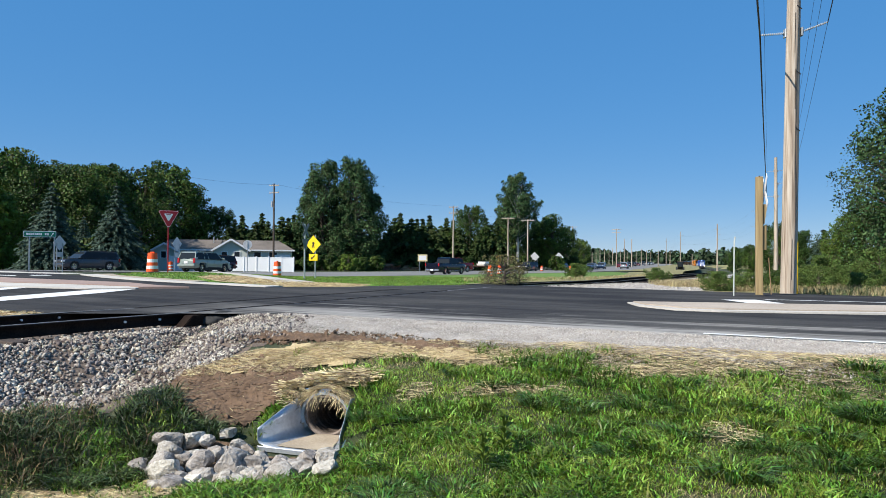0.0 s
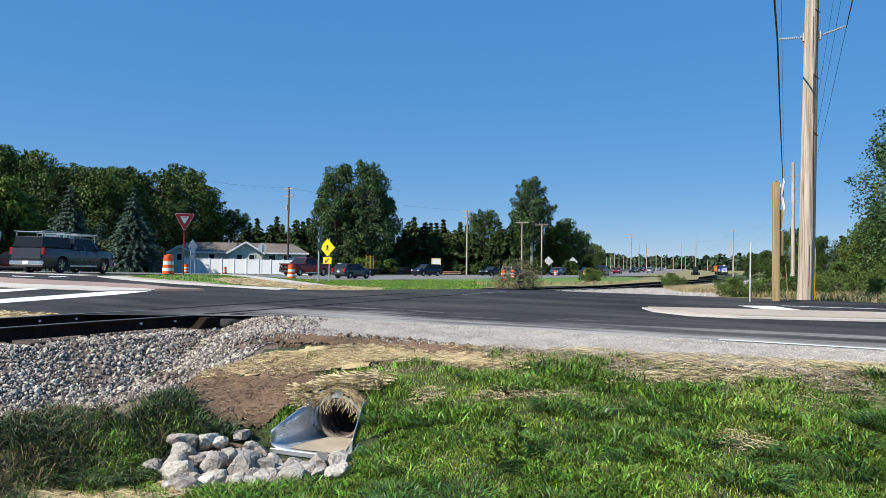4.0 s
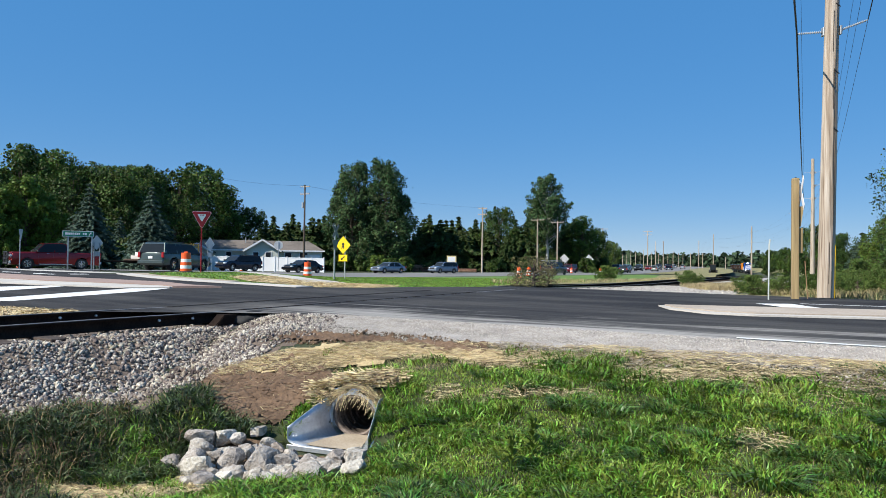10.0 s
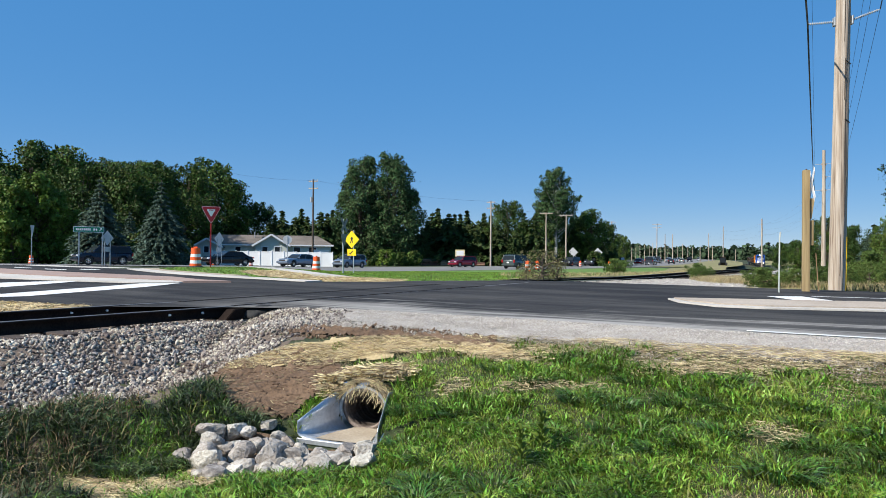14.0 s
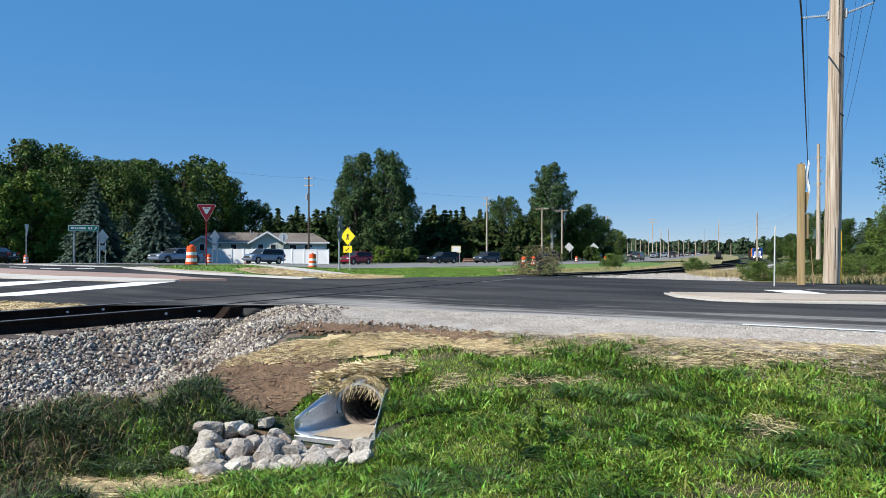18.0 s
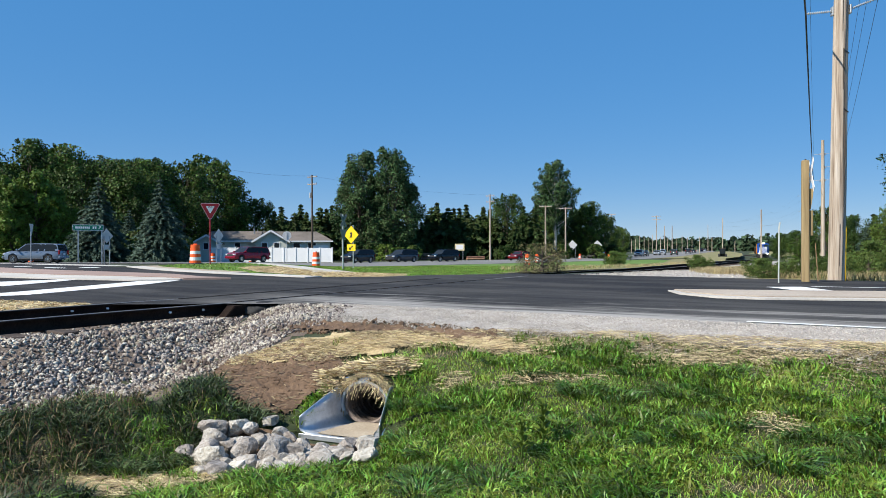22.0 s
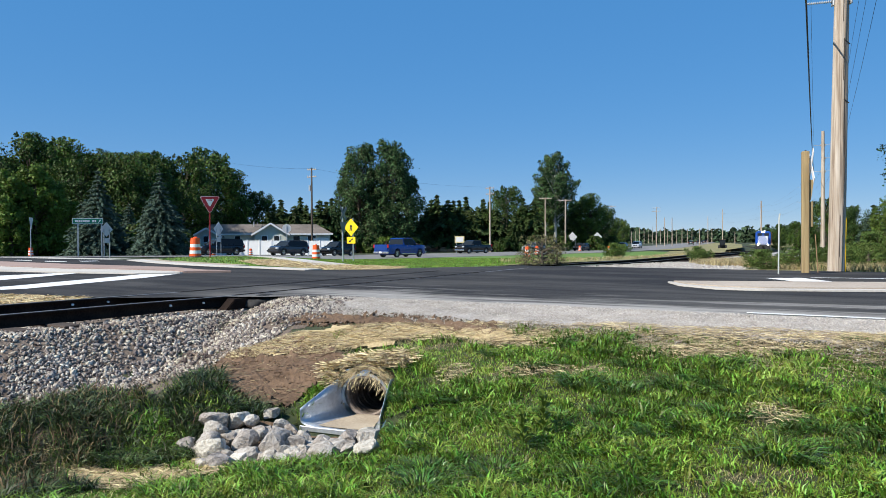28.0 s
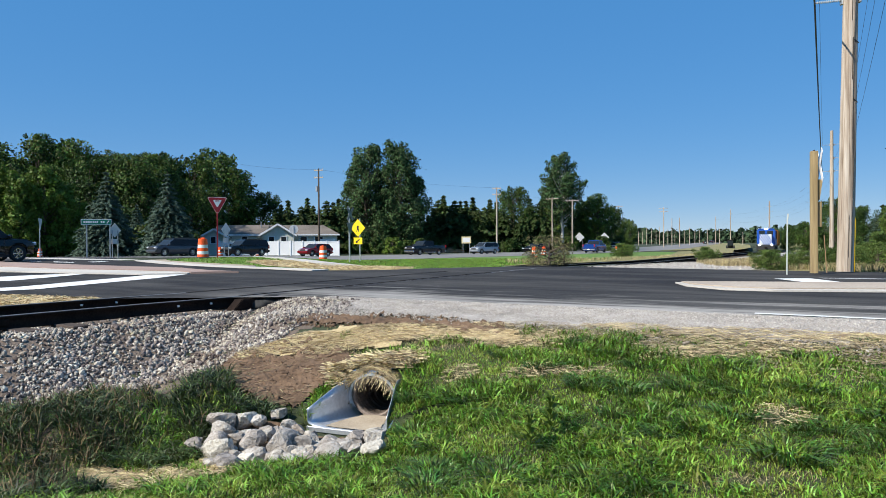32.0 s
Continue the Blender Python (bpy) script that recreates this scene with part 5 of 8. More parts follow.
def conifer(name, h, rad, seed, leafmat, label, tiers=26, spread=1.0, needle=0.34, lo=0.03, ragged=0.25, sprays=2, wide=0.5):
    """A conifer: whorls of drooping boughs with needle sprays."""
    rr = random.Random(seed)
    tree = empty(name)
    C, A, N = [], [], []
    bm = bmesh.new()
    cyl(bm, 0.016 * h + 0.05, 0.02, (0, 0, -0.15), (0, 0, h), 8)
    for i in range(tiers):
        u = (i + 0.5) / tiers
        z = h * (lo + (0.985 - lo) * u)
        L = rad * (1 - u) ** 0.85 * (1 + rr.uniform(-ragged, ragged)) + 0.08
        k = max(5, int(13 * (1 - u) * spread) + 4)
        a0 = rr.uniform(0, 6.28)
        for j in range(k):
            a = a0 + 6.283 * j / k + rr.uniform(-0.2, 0.2)
            l = L * rr.uniform(0.75, 1.1)
            d = np.array((math.cos(a), math.sin(a), 0))
            m = max(3, int(l / 0.16))
            for q in range(m):
                f = (q + 0.7) / m
                zz = z + 0.10 * l * math.sin(f * 2.2) - 0.30 * l * f * f
                for _ in range(sprays):
                    C.append(d * l * f + np.array((rr.gauss(0, 0.17) * (1.15 - f) * l * 0.6, rr.gauss(0, 0.17) * (1.15 - f) * l * 0.6, zz + rr.gauss(0, 0.05))))
                    A.append(d + np.array((0, 0, -0.35 + rr.gauss(0, 0.2))))
                    N.append(d * 0.7 + np.array((rr.gauss(0, 0.3), rr.gauss(0, 0.3), 0.8 + rr.gauss(0, 0.3))))
            if u < 0.75 and j % 2 == 0:
                cyl(bm, 0.03, 0.008, (0, 0, z), tuple(d * l * 0.9 + np.array((0, 0, z - 0.18 * l))), 4)
    part("trunk", bm, "bark", tree)
    V, Fc = leaf_quads(np.array(C), needle, seed, normal=np.array(N), along=np.array(A), stretch=1.15, wide=wide)
    raw("crown", V, Fc, leafmat, tree)
    return tagged(tree, label, "tree")


def put(ob, x, y, k=1.0, kz=None, rot=0, first=False, sink=0.05):
    m = pose(x, y, float(ground_z(x, y)) - sink, 0, 0, rot) @ Matrix.Diagonal((k, k, kz or k, 1))
    if first:
        ob.matrix_basis = m
        return ob
    c = copy_thing(ob, Matrix())
    c.matrix_basis = m
    return c


def at_px(px, d):
    """A place d metres ahead by its bearing in the opening view."""
    return ((px - 784) / 1207.3 * d, d)


# woods behind the junction
W1 = broadleaf("maple_tree", 13.5, 4.6, 1, "leaf_green", 0.05, 105, 260, 0.29, "round", bl=(0.15, 0.31), label="tall dense dark green broadleaf tree at the wood's edge")
W2 = broadleaf("maple_tree", 13.5, 4.2, 2, "leaf_maple", 0.08, 105, 260, 0.29, "round", bl=(0.15, 0.31), label="tall maple with yellow-green sunlit leaves at the wood's edge")
W3 = broadleaf("young_tree", 8.5, 2.4, 3, "leaf_bright", 0.06, 60, 260, 0.25, "column", bl=(0.16, 0.32), label="slim yellow-green broadleaf tree before the wood")
WOOD = [(W1, -40, 84, 1.14), (W2, 30, 86, 1.1), (W1, 95, 88, 1.02), (W2, 165, 88, .98), (W1, 185, 90, 1.02), (W2, 290, 112, 1.28), (W1, 325, 118, 1.08), (W2, -110, 82, 1.02), (W1, 60, 78, .86), (W2, 130, 80, .90), (W1, 150, 79, .86), (W2, 165, 84, .85),
        (W1, -10, 96, 1.08), (W2, 120, 98, 1.08), (W1, 250, 100, 1.08), (W2, 190, 100, 1.1), (W1, 50, 99, 1.12), (W2, 352, 116, .72), (W1, 384, 120, .80), (W2, -90, 98, 1.08), (W1, -180, 84, 1.05), (W2, -240, 80, 1.0)]
seen = set()
for i, (t, px, d, k) in enumerate(WOOD):
    put(t, *at_px(px, d), k, rot=i * 53, first=id(t) not in seen)
    seen.add(id(t))
for i, (px, d, k) in enumerate(((-28, 68, 1.12), (8, 70, .95), (-75, 66, 1.0), (-120, 66, 1.1))):
    put(W3, *at_px(px, d), k, rot=i * 71, first=i == 0)
# undergrowth along the wood's foot
U1 = broadleaf("undergrowth_bush", 3.0, 1.7, 8, "leaf_green", 0.02, 22, 200, 0.30, "round", label="dark green undergrowth bush at the wood's foot", cat="bush")
for i, px in enumerate(range(-90, 262, 36)):
    put(U1, *at_px(px + (i * 37) % 17, 71 + (i * 29) % 7), 0.8 + 0.35 * ((i * 17) % 10) / 10, rot=i * 61, first=i == 0)
B1 = conifer("blue_spruce", 8.8, 3.25, 5, "needle_blue", "blue-green spruce with drooping tiered boughs", 19, 1.9, 0.30, 0.03, 0.16, 5)
put(B1, *at_px(90, 66), 1.0, first=True)
put(B1, *at_px(205, 66), 0.97, rot=120)
put(B1, *at_px(147, 71), 0.66, rot=200)
P1 = conifer("pine_tree", 9.5, 3.6, 6, "needle_dark", "dark green pine in the row behind the highway", 18, 1.2, 0.62, 0.04, 0.4, 3, 0.75)
PINES = [(405, 112, .9), (428, 114, .92), (452, 112, .93), (474, 115, .95), (498, 112, .95), (520, 114, .98), (690, 121, .98), (708, 123, 1.0), (728, 120, 1.03), (748, 122, 1.02), (770, 120, .98), (790, 123, .96), (815, 120, .88), (860, 122, 1.1), (878, 121, .95), (680, 118, .7), (540, 118, .9), (760, 128, 1.0), (718, 128, .98)]
P2 = conifer("pine_tree", 8.8, 3.9, 7, "needle_dark", "broad ragged dark green pine behind the highway", 14, 1.1, 0.7, 0.05, 0.5, 3, 0.75)
PINES += [(415, 118, .95), (440, 119, .9), (463, 120, 1.0), (486, 119, .92), (510, 120, 1.05), (699, 127, 1.05), (738, 126, 1.0), (780, 127, 1.02), (802, 126, .9), (828, 127, .92), (845, 119, .75)]
PINES += [(-75, 92, 1.75), (-30, 96, 1.55), (12, 92, 1.38), (48, 94, 1.5), (78, 93, 1.4), (30, 90, 1.25), (-55, 90, 1.5)]
for i, (px, d, k) in enumerate(PINES):
    put(P1 if i % 2 else P2, *at_px(px, d), k * (0.9 + 0.22 * ((i * 37) % 10) / 10), rot=i * 47, first=i < 2)
Q1 = broadleaf("poplar_tree", 18.5, 4.7, 12, "leaf_poplar", 0.04, 170, 300, 0.30, "column", bl=(0.12, 0.27), label="tall poplar with glossy grey-green foliage")
put(Q1, *at_px(572, 113), 0.98, first=True)
put(Q1, *at_px(628, 113), 1.0, rot=140)
put(Q1, *at_px(655, 116), 0.72, rot=70)
put(Q1, *at_px(545, 115), 0.66, rot=200)
put(Q1, *at_px(600, 117), 0.8, rot=260)
Q2 = broadleaf("cottonwood_tree", 18.5, 4.2, 14, "leaf_poplar", 0.36, 100, 300, 0.31, "round", "birch_bark", bl=(0.13, 0.28), label="tall cottonwood with a bare pale trunk and high crown")
put(Q2, *at_px(916, 131), 1.0, first=True)
put(Q2, *at_px(905, 134), 0.84, rot=150)
put(W1, *at_px(832, 124), 0.86, rot=20)
put(W2, *at_px(893, 133), 0.62, rot=77)
put(W2, *at_px(978, 138), 0.82, rot=20)
put(W1, *at_px(958, 142), 0.74, rot=95)
put(W1, *at_px(1002, 148), 0.68, rot=180)
put(W2, *at_px(1028, 162), 0.52, rot=250)
put(W1, *at_px(938, 139), 0.6, rot=10)
for i, (px, d, k) in enumerate(((560, 108, .8), (590, 108, .9), (665, 110, .8), (640, 108, .7), (880, 118, .9), (930, 122, .9), (985, 128, .9), (1015, 140, .9), (540, 110, .7), (700, 117, .5), (830, 117, .8))):
    put(U1, *at_px(px, d), k, rot=i * 33)
U2 = broadleaf("round_shrub", 1.9, 1.0, 9, "leaf_bright", 0.02, 16, 170, 0.2, "round", label="small bright green round shrub on the lawn", cat="shrub")
put(U2, *at_px(617, 104), 1.35, first=True)

# right-hand growth
RT = broadleaf("roadside_tree", 8.6, 3.1, 16, "leaf_poplar", 0.06, 170, 330, 0.125, "round", bl=(0.13, 0.25), label="large roadside tree with dark glossy leaves")
put(RT, 20.35, 28.0, 1.0, first=True)
put(RT, 21.5, 31.5, 0.9, rot=130)
S1 = broadleaf("roadside_shrub", 1.6, 1.15, 17, "leaf_bush", 0.02, 24, 230, 0.085, "round", label="dense green roadside shrub", cat="shrub")
SH = [(8.35, 20.6, .52), (9.3, 21.0, .50), (10.2, 21.6, .48), (10.9, 21.0, .50), (11.8, 21.4, .55), (12.7, 20.8, .52), (13.6, 20.9, .58), (14.5, 20.4, .55), (15.6, 20.2, .6), (12.6, 23.0, .66), (13.8, 23.2, .7), (15.2, 22.8, .75), (17.0, 22.4, .8), (18.6, 24.2, .9), (20.5, 23.8, .9), (16.4, 25.6, .9), (15.0, 26.6, .8), (17.8, 27.4, 1.0), (9.0, 22.6, .5), (13.6, 26.0, .62), (12.2, 24.6, .55)]
for i, (x, y, k) in enumerate(SH):
    put(S1, x, y, k * (0.78 if x < 14.6 else 1.0), rot=i * 67, first=i == 0)
SB = broadleaf("dry_shrub", 1.25, 0.85, 18, "leaf_brown", 0.05, 30, 60, 0.06, "round", label="sparse browning shrub beside the crossing", cat="shrub")
put(SB, 2.3, 25.4, .95, first=True)
put(SB, 2.95, 26.4, .6, rot=90)
put(SB, 1.75, 26.0, .5, rot=33)
put(S1, 11.4, 36.0, .42, rot=45)
put(S1, 12.4, 39.5, .5, rot=15)
put(S1, 12.3, 63.0, .85, rot=15)
put(S1, 15.0, 74.0, .8, rot=75)
for i, (px, d, k) in enumerate(((1378, 86, .50), (1398, 92, .45), (1425, 60, .32), (1500, 48, .36), (1540, 44, .38), (1330, 130, .42), (1300, 180, .5), (1600, 46, .4))):
    put(W2 if i % 2 else W1, *at_px(px, d), k, rot=i * 50)
put(P1, *at_px(1458, 52), .42)
put(B1, *at_px(1447, 50), .36)


def tall_grass_keep(x, y):
    return (road_n(x, y) > 20.9) & (rail_dist(x, y) > 3.9 + 0.4 * wob(x, y, 0.9)) & (x > 9.3 + 0.3 * wob(x, y, 1.3)) & (np.abs(x / y) < 0.8)


p = scatter(30000, 5, 24, 14, 44, tall_grass_keep)
tagged(blades("verge_grass", p, 0.24, 0.012, 0.8, "blade_dry", 51), "tall tan verge grass", "grass", kind="stuff")
p = scatter(26000, 5, 24, 14, 34, tall_grass_keep)
tagged(blades("verge_grass", p, 0.24, 0.014, 0.8, "weed_dark", 52), "green grass among the tan verge", "grass", kind="stuff")
p = scatter(18000, 1, 34, 24, 90, lambda x, y: (rail_dist(x, y) < -2.6) & (rail_dist(x, y) > -9), zf=lambda x, y: np.maximum(ground_z(x, y), road_z(x, y) - 0.03))
tagged(blades("verge_grass", p, 0.22, 0.025, 0.8, "blade_dry", 53), "tan grass strip beside the track", "grass", kind="stuff")
p = scatter(110000, -15, 16, 20, 58, lambda x, y: inside(lawn, x, y) & ~(inside(SEEDED, x, y) & (rg.uniform(0, 1, len(x)) < 0.93)), zf=lambda x, y: road_z(x, y) - 0.04)
tagged(blades("lawn_grass", p, 0.05, 0.022, 0.7, "blade", 54), "short bright lawn grass", "grass", kind="stuff")

p = scatter(60000, 8.2, 17, 20, 42, lambda x, y: (road_n(x, y) > 20.8) & (rail_dist(x, y) > 3.3 + 0.5 * wob(x, y, 1.1)) & (x > 8.5 + 0.4 * wob(x, y, 1.3)))
tagged(blades("verge_grass", p, 0.26, 0.011, 0.9, "blade_dry", 55), "tan seeding grass between gravel and shrubs", "grass", kind="stuff")

# far woods along the horizon
C = []
rg = np.random.default_rng(77)
for i in range(800):
    a = radians(rg.uniform(8, 52))
    d = rg.uniform(430, 760)
    x, y = d * math.sin(a), d * math.cos(a)
    if abs(float(rail_dist(x, y)) + 10) < 34 and d < 560:
        continue
    r = rg.uniform(4, 8)
    h = rg.uniform(8, 13) * (1 + 0.5 * sm(25, 50, math.degrees(a)))
    v = rg.normal(size=(90, 3))
    v /= np.linalg.norm(v, axis=1)[:, None]
    v[:, 2] = np.abs(v[:, 2])
    C.append(np.array((x, y, -1.0)) + v * np.array((r, r, h)) * rg.uniform(0.5, 1, (90, 1)))
V, Fc = leaf_quads(np.vstack(C), 3.6, 78)
tagged(raw("far_woods", V, Fc, "leaf_far"), "hazy green woods on the horizon", "woods", kind="stuff")
C = []
for i in range(150):
    a = radians(rg.uniform(-60, 9))
    d = rg.uniform(190, 300)
    r, h = rg.uniform(4, 7), rg.uniform(8, 12)
    v = rg.normal(size=(80, 3))
    v /= np.linalg.norm(v, axis=1)[:, None]
    v[:, 2] = np.abs(v[:, 2])
    C.append(np.array((d * math.sin(a), d * math.cos(a), -0.5)) + v * np.array((r, r, h)) * rg.uniform(0.5, 1, (80, 1)))
V, Fc = leaf_quads(np.vstack(C), 2.2, 79)
tagged(raw("far_woods", V, Fc, "needle_dark"), "dark woods behind the houses", "woods", kind="stuff")

# a big-leaved weed in the foreground
for i, (x, y, k) in enumerate(((0.47, 5.15, 1.0), (0.30, 4.95, .8))):
    e = empty("broadleaf_weed", pose(*rest(x, y)))
    tagged(e, "large-leaved green weed standing in the grass", "weed")
    for j in range(15):
        a, z = j * 2.4, 0.06 + 0.016 * j
        bm = bmesh.new()
        L = (0.15 - 0.005 * j) * k
        rows = [(0, 0.004), (0.25, 0.022), (0.55, 0.028), (0.8, 0.017), (1.0, 0.0)]
        prev = None
        for f, w in rows:
            zz = 0.04 * math.sin(f * 2.6)
            q = [bm.verts.new((f * L, -w * k, zz + 0.008)), bm.verts.new((f * L, 0, zz)), bm.verts.new((f * L, w * k, zz + 0.008))]
            if prev:
                bm.faces.new((prev[0], prev[1], q[1], q[0]))
                bm.faces.new((prev[1], prev[2], q[2], q[1]))
            prev = q
        o = part("leaf", bm, "leaf_bright", e)
        o.matrix_basis = pose(0, 0, z * k * 1.1, 0, -18, math.degrees(a))
    bm = bmesh.new()
    cyl(bm, 0.008, 0.004, (0, 0, -0.02), (0, 0, 0.34 * k), 6)
    part("stem", bm, "leaf_green", e)


M["stack_wood"] = mat("reddish_stacked_timber", [(0.16, 0.075, 0.045), (0.32, 0.18, 0.115)], 0.9, big=2, small=12, bump=0.3, per="object", vary=0.2)


# ---- poles and wires ----
def plank_arm(bm, L, z, t=0.09):
    box(bm, (L, t, 0.11), (0, 0, z), bevel=0.01)


POLES = [(9.47, 18.7, 15.5, 0.212), (36.6, 75, 13.2, 0.23), (58, 126, 13.2, 0.23), (74.4, 185, 13.2, 0.23), (87, 250, 13.2, 0.17), (108, 330, 13.2, 0.17)]
LEVELS = [7.25, 9.0, 10.75]
ends = []
for i, (x, y, h, r) in enumerate(POLES):
    z0 = float(ground_z(x, y))
    lean = 1.1 if i == 0 else 0.0
    e = empty("transmission_pole", pose(x, y, z0, 0, lean, 0))
    tagged(e, "tall weathered timber transmission pole with side insulators" if i == 0 else "distant timber transmission pole with insulators", "utility pole", "transmission poles")
    bm = bmesh.new()
    cyl(bm, r, r * 0.66, (0, 0, -0.3), (0, 0, h), 20 if i == 0 else 10)
    part("pole_shaft", bm, "pole_wood", e, smooth=False)
    lv = LEVELS if i == 0 else [h - 4.3, h - 2.9, h - 1.5]
    pts = []
    ga = math.atan2(60, 27)
    ax = Vector((math.sin(ga), -math.cos(ga), 0))
    for j, z in enumerate(lv):
        for sgn, rise in ((-1, 0.02), (1, 0.20)):
            if sgn < 0 and j == 1:
                continue
            L = 0.62
            b = bmesh.new()
            p0 = ax * (sgn * r * 0.9) + Vector((0, 0, z))
            p1 = ax * (sgn * (r + L)) + Vector((0, 0, z + rise * (1 if i == 0 else 0.5)))
            cyl(b, 0.018, 0.018, p0, p1, 6)
            nsh = 11 if i == 0 else 4
            for q in range(nsh):
                f0 = (q + 1.0) / (nsh + 1.5)
                c0 = p0.lerp(p1, f0)
                cyl(b, 0.045, 0.03, c0, c0 + (p1 - p0).normalized() * 0.022, 8)
            part("insulator", b, "insulator", e, "ribbed grey insulator")
            b = bmesh.new()
            box(b, (0.05, 0.14, 0.24), ax * (sgn * r * 0.95) + Vector((0, 0, z)), bevel=0.01)
            part("bracket", b, "steel_post", e)
            pts.append(e.matrix_world @ p1)
    ends.append(pts)
    if i == 0:
        # ground wire, guard and a split in the wood
        bm = bmesh.new()
        zz = [0.0, 2.0, 3.6, 4.4, 6.0, 8.0, 11.0, 15.0]
        for a, b in zip(zz, zz[1:]):
            ra, rb = r - (r * 0.34) * a / h, r - (r * 0.34) * b / h
            cyl(bm, 0.006, 0.006, (0.03 + 0.02 * math.sin(a), -ra - 0.004, a), (0.03 + 0.02 * math.sin(b), -rb - 0.004, b), 5)
        part("ground_wire", bm, "wire", e)
        bm = bmesh.new()
        box(bm, (0.026, 0.026, 1.5), (r * 0.74, -r * 0.66, 0.75), bevel=0.01)
        part("guard_strip", bm, "sign_yellow", e, "yellow plastic guard strip")
        bm = bmesh.new()
        for k in range(6):
            za = 1.0 + 1.55 * k
            box(bm, (0.012 + 0.008 * (k % 2), 0.012, 1.1), (-0.035 + 0.028 * ((k * 7) % 4), -(r - r * 0.34 * za / h) + 0.002, za))
        part("check_cracks", bm, "bark", e)
        bm = bmesh.new()
        for za in (4.55, 6.1, 7.9, 9.2):
            box(bm, (0.16, 0.02, 0.018), (0.07, -(r - r * 0.34 * za / h) - 0.006, za), rot=Euler((0, radians(38), 0)).to_matrix())
        part("step_spike", bm, "wire", e)
ends.insert(0, [q + Vector((-27 * 1.02, -56.3, 1.6)) for q in ends[0]])
wires = tagged(empty("power_lines"), "black power lines strung between the timber poles", "power line", kind="structure")


def wire_between(a, b, sag, r, parent, seg=18):
    V, Fc = [], []
    d = (b - a).normalized()
    s = Vector((d.y, -d.x, 0)).normalized() * r
    u = Vector((0, 0, r))
    for i in range(seg + 1):
        f = i / seg
        c = a.lerp(b, f) - Vector((0, 0, sag * 4 * f * (1 - f)))
        V += [tuple(c - s), tuple(c + u), tuple(c + s), tuple(c - u)]
    for i in range(seg):
        for j in range(4):
            Fc.append((4 * i + j, 4 * i + (j + 1) % 4, 4 * i + 4 + (j + 1) % 4, 4 * i + 4 + j))
    return raw("cable", V, Fc, "wire", parent)


for i in range(len(ends) - 1):
    for j in range(5):
        wire_between(ends[i][j], ends[i + 1][j], 0.9 if i else 0.7, 0.024 if i < 2 and j == 0 else 0.013 if i < 1 else 0.006, wires)

DIST = [(484, 88, 11.4, 1), (802, 110, 10.6, 1), (899, 117, 9.3, 2), (934, 121, 9.2, 2), (1013, 170, 10.6, 2), (1091, 200, 11.5, 3)]
for k, (px, d, h, arms) in enumerate(DIST):
    x, y = at_px(px, d)
    e = empty("street_pole", pose(x, y, float(ground_z(x, y)), 0, 0, -25))
    tagged(e, "slim timber roadside power pole with a crossarm", "utility pole", "roadside poles")
    bm = bmesh.new()
    cyl(bm, 0.15, 0.10, (0, 0, -0.3), (0, 0, h), 10)
    part("pole_shaft", bm, "pole_wood" if k else "bark", e)
    for a in range(1 if arms == 2 else 2):
        bm = bmesh.new()
        plank_arm(bm, 2.3 if arms == 2 else 1.5 if arms == 1 else 2.6, h - 0.25 - 0.95 * a)
        part("crossarm", bm, "pole_wood", e)
        for q in (-1, -0.45, 0.45, 1):
            bm = bmesh.new()
            cyl(bm, 0.05, 0.03, (q * (1.05 if arms == 2 else 0.68), 0, h - 0.2 - 0.95 * a), (q * (1.05 if arms == 2 else 0.68), 0, h - 0.02 - 0.95 * a), 6)
            part("insulator", bm, "insulator", e)
    if k == 0:
        bm = bmesh.new()
        cyl(bm, 0.16, 0.16, (-0.3, 0, h - 3.0), (-0.3, 0, h - 2.3), 10)
        part("transformer", bm, "insulator", e)
bm = bmesh.new()
cyl(bm, 0.16, 0.11, (0, 0, -0.2), (0, 0, 10), 8)
fp = part("far_pole", bm, "pole_wood")
tagged(fp, "distant bare timber pole along the highway", "utility pole", "far poles")
for i, (px, d, k) in enumerate(((1105, 240, .98), (1118, 215, .9), (1135, 300, .75), (1144, 330, .72), (1165, 260, .62), (1186, 300, .7), (1062, 330, .8), (1070, 360, .8), (1078, 400, .8), (1084, 330, .85), (1098, 360, .8), (1110, 420, .8), (1055, 420, .75), (1126, 380, .75), (1048, 300, .6), (1152, 420, .8), (1225, 280, .62))):
    x, y = at_px(px, d)
    o = fp if i == 0 else copy_thing(fp, Matrix())
    o.matrix_basis = pose(x, y, float(ground_z(x, y))) @ Matrix.Diagonal((1, 1, k, 1))
roadw = tagged(empty("roadside_lines"), "thin overhead lines beside the highway", "power line", kind="structure")
top = [Vector((*at_px(px, d), float(ground_z(*at_px(px, d))) + h - 0.1)) for px, d, h, a in DIST]
for a, b in ((Vector((*at_px(250, 72), 11.2)), top[0]), (top[0], top[1]), (top[1], top[2]), (top[2], top[4])):
    wire_between(a, b, 0.5, 0.008, roadw)


# ---- signs ----
def sign(name, label, x, y, face_px=None, turn=0.0, group=""):
    """An empty at the sign's foot; local -y is the side that is turned to the viewer."""
    a = math.degrees(math.atan2(-x, y)) + turn
    e = empty(name, pose(x, y, float(ground_z(x, y)) , 0, 0, a))
    return tagged(e, label, "road sign", group)


def post(e, h, x=0.0, y=0.0, w=0.05, material="steel_post", z0=-0.2):
    bm = bmesh.new()
    box(bm, (w, w * 0.7, h - z0), (x, y, (h + z0) / 2), bevel=0.006)
    return part("post", bm, material, e)


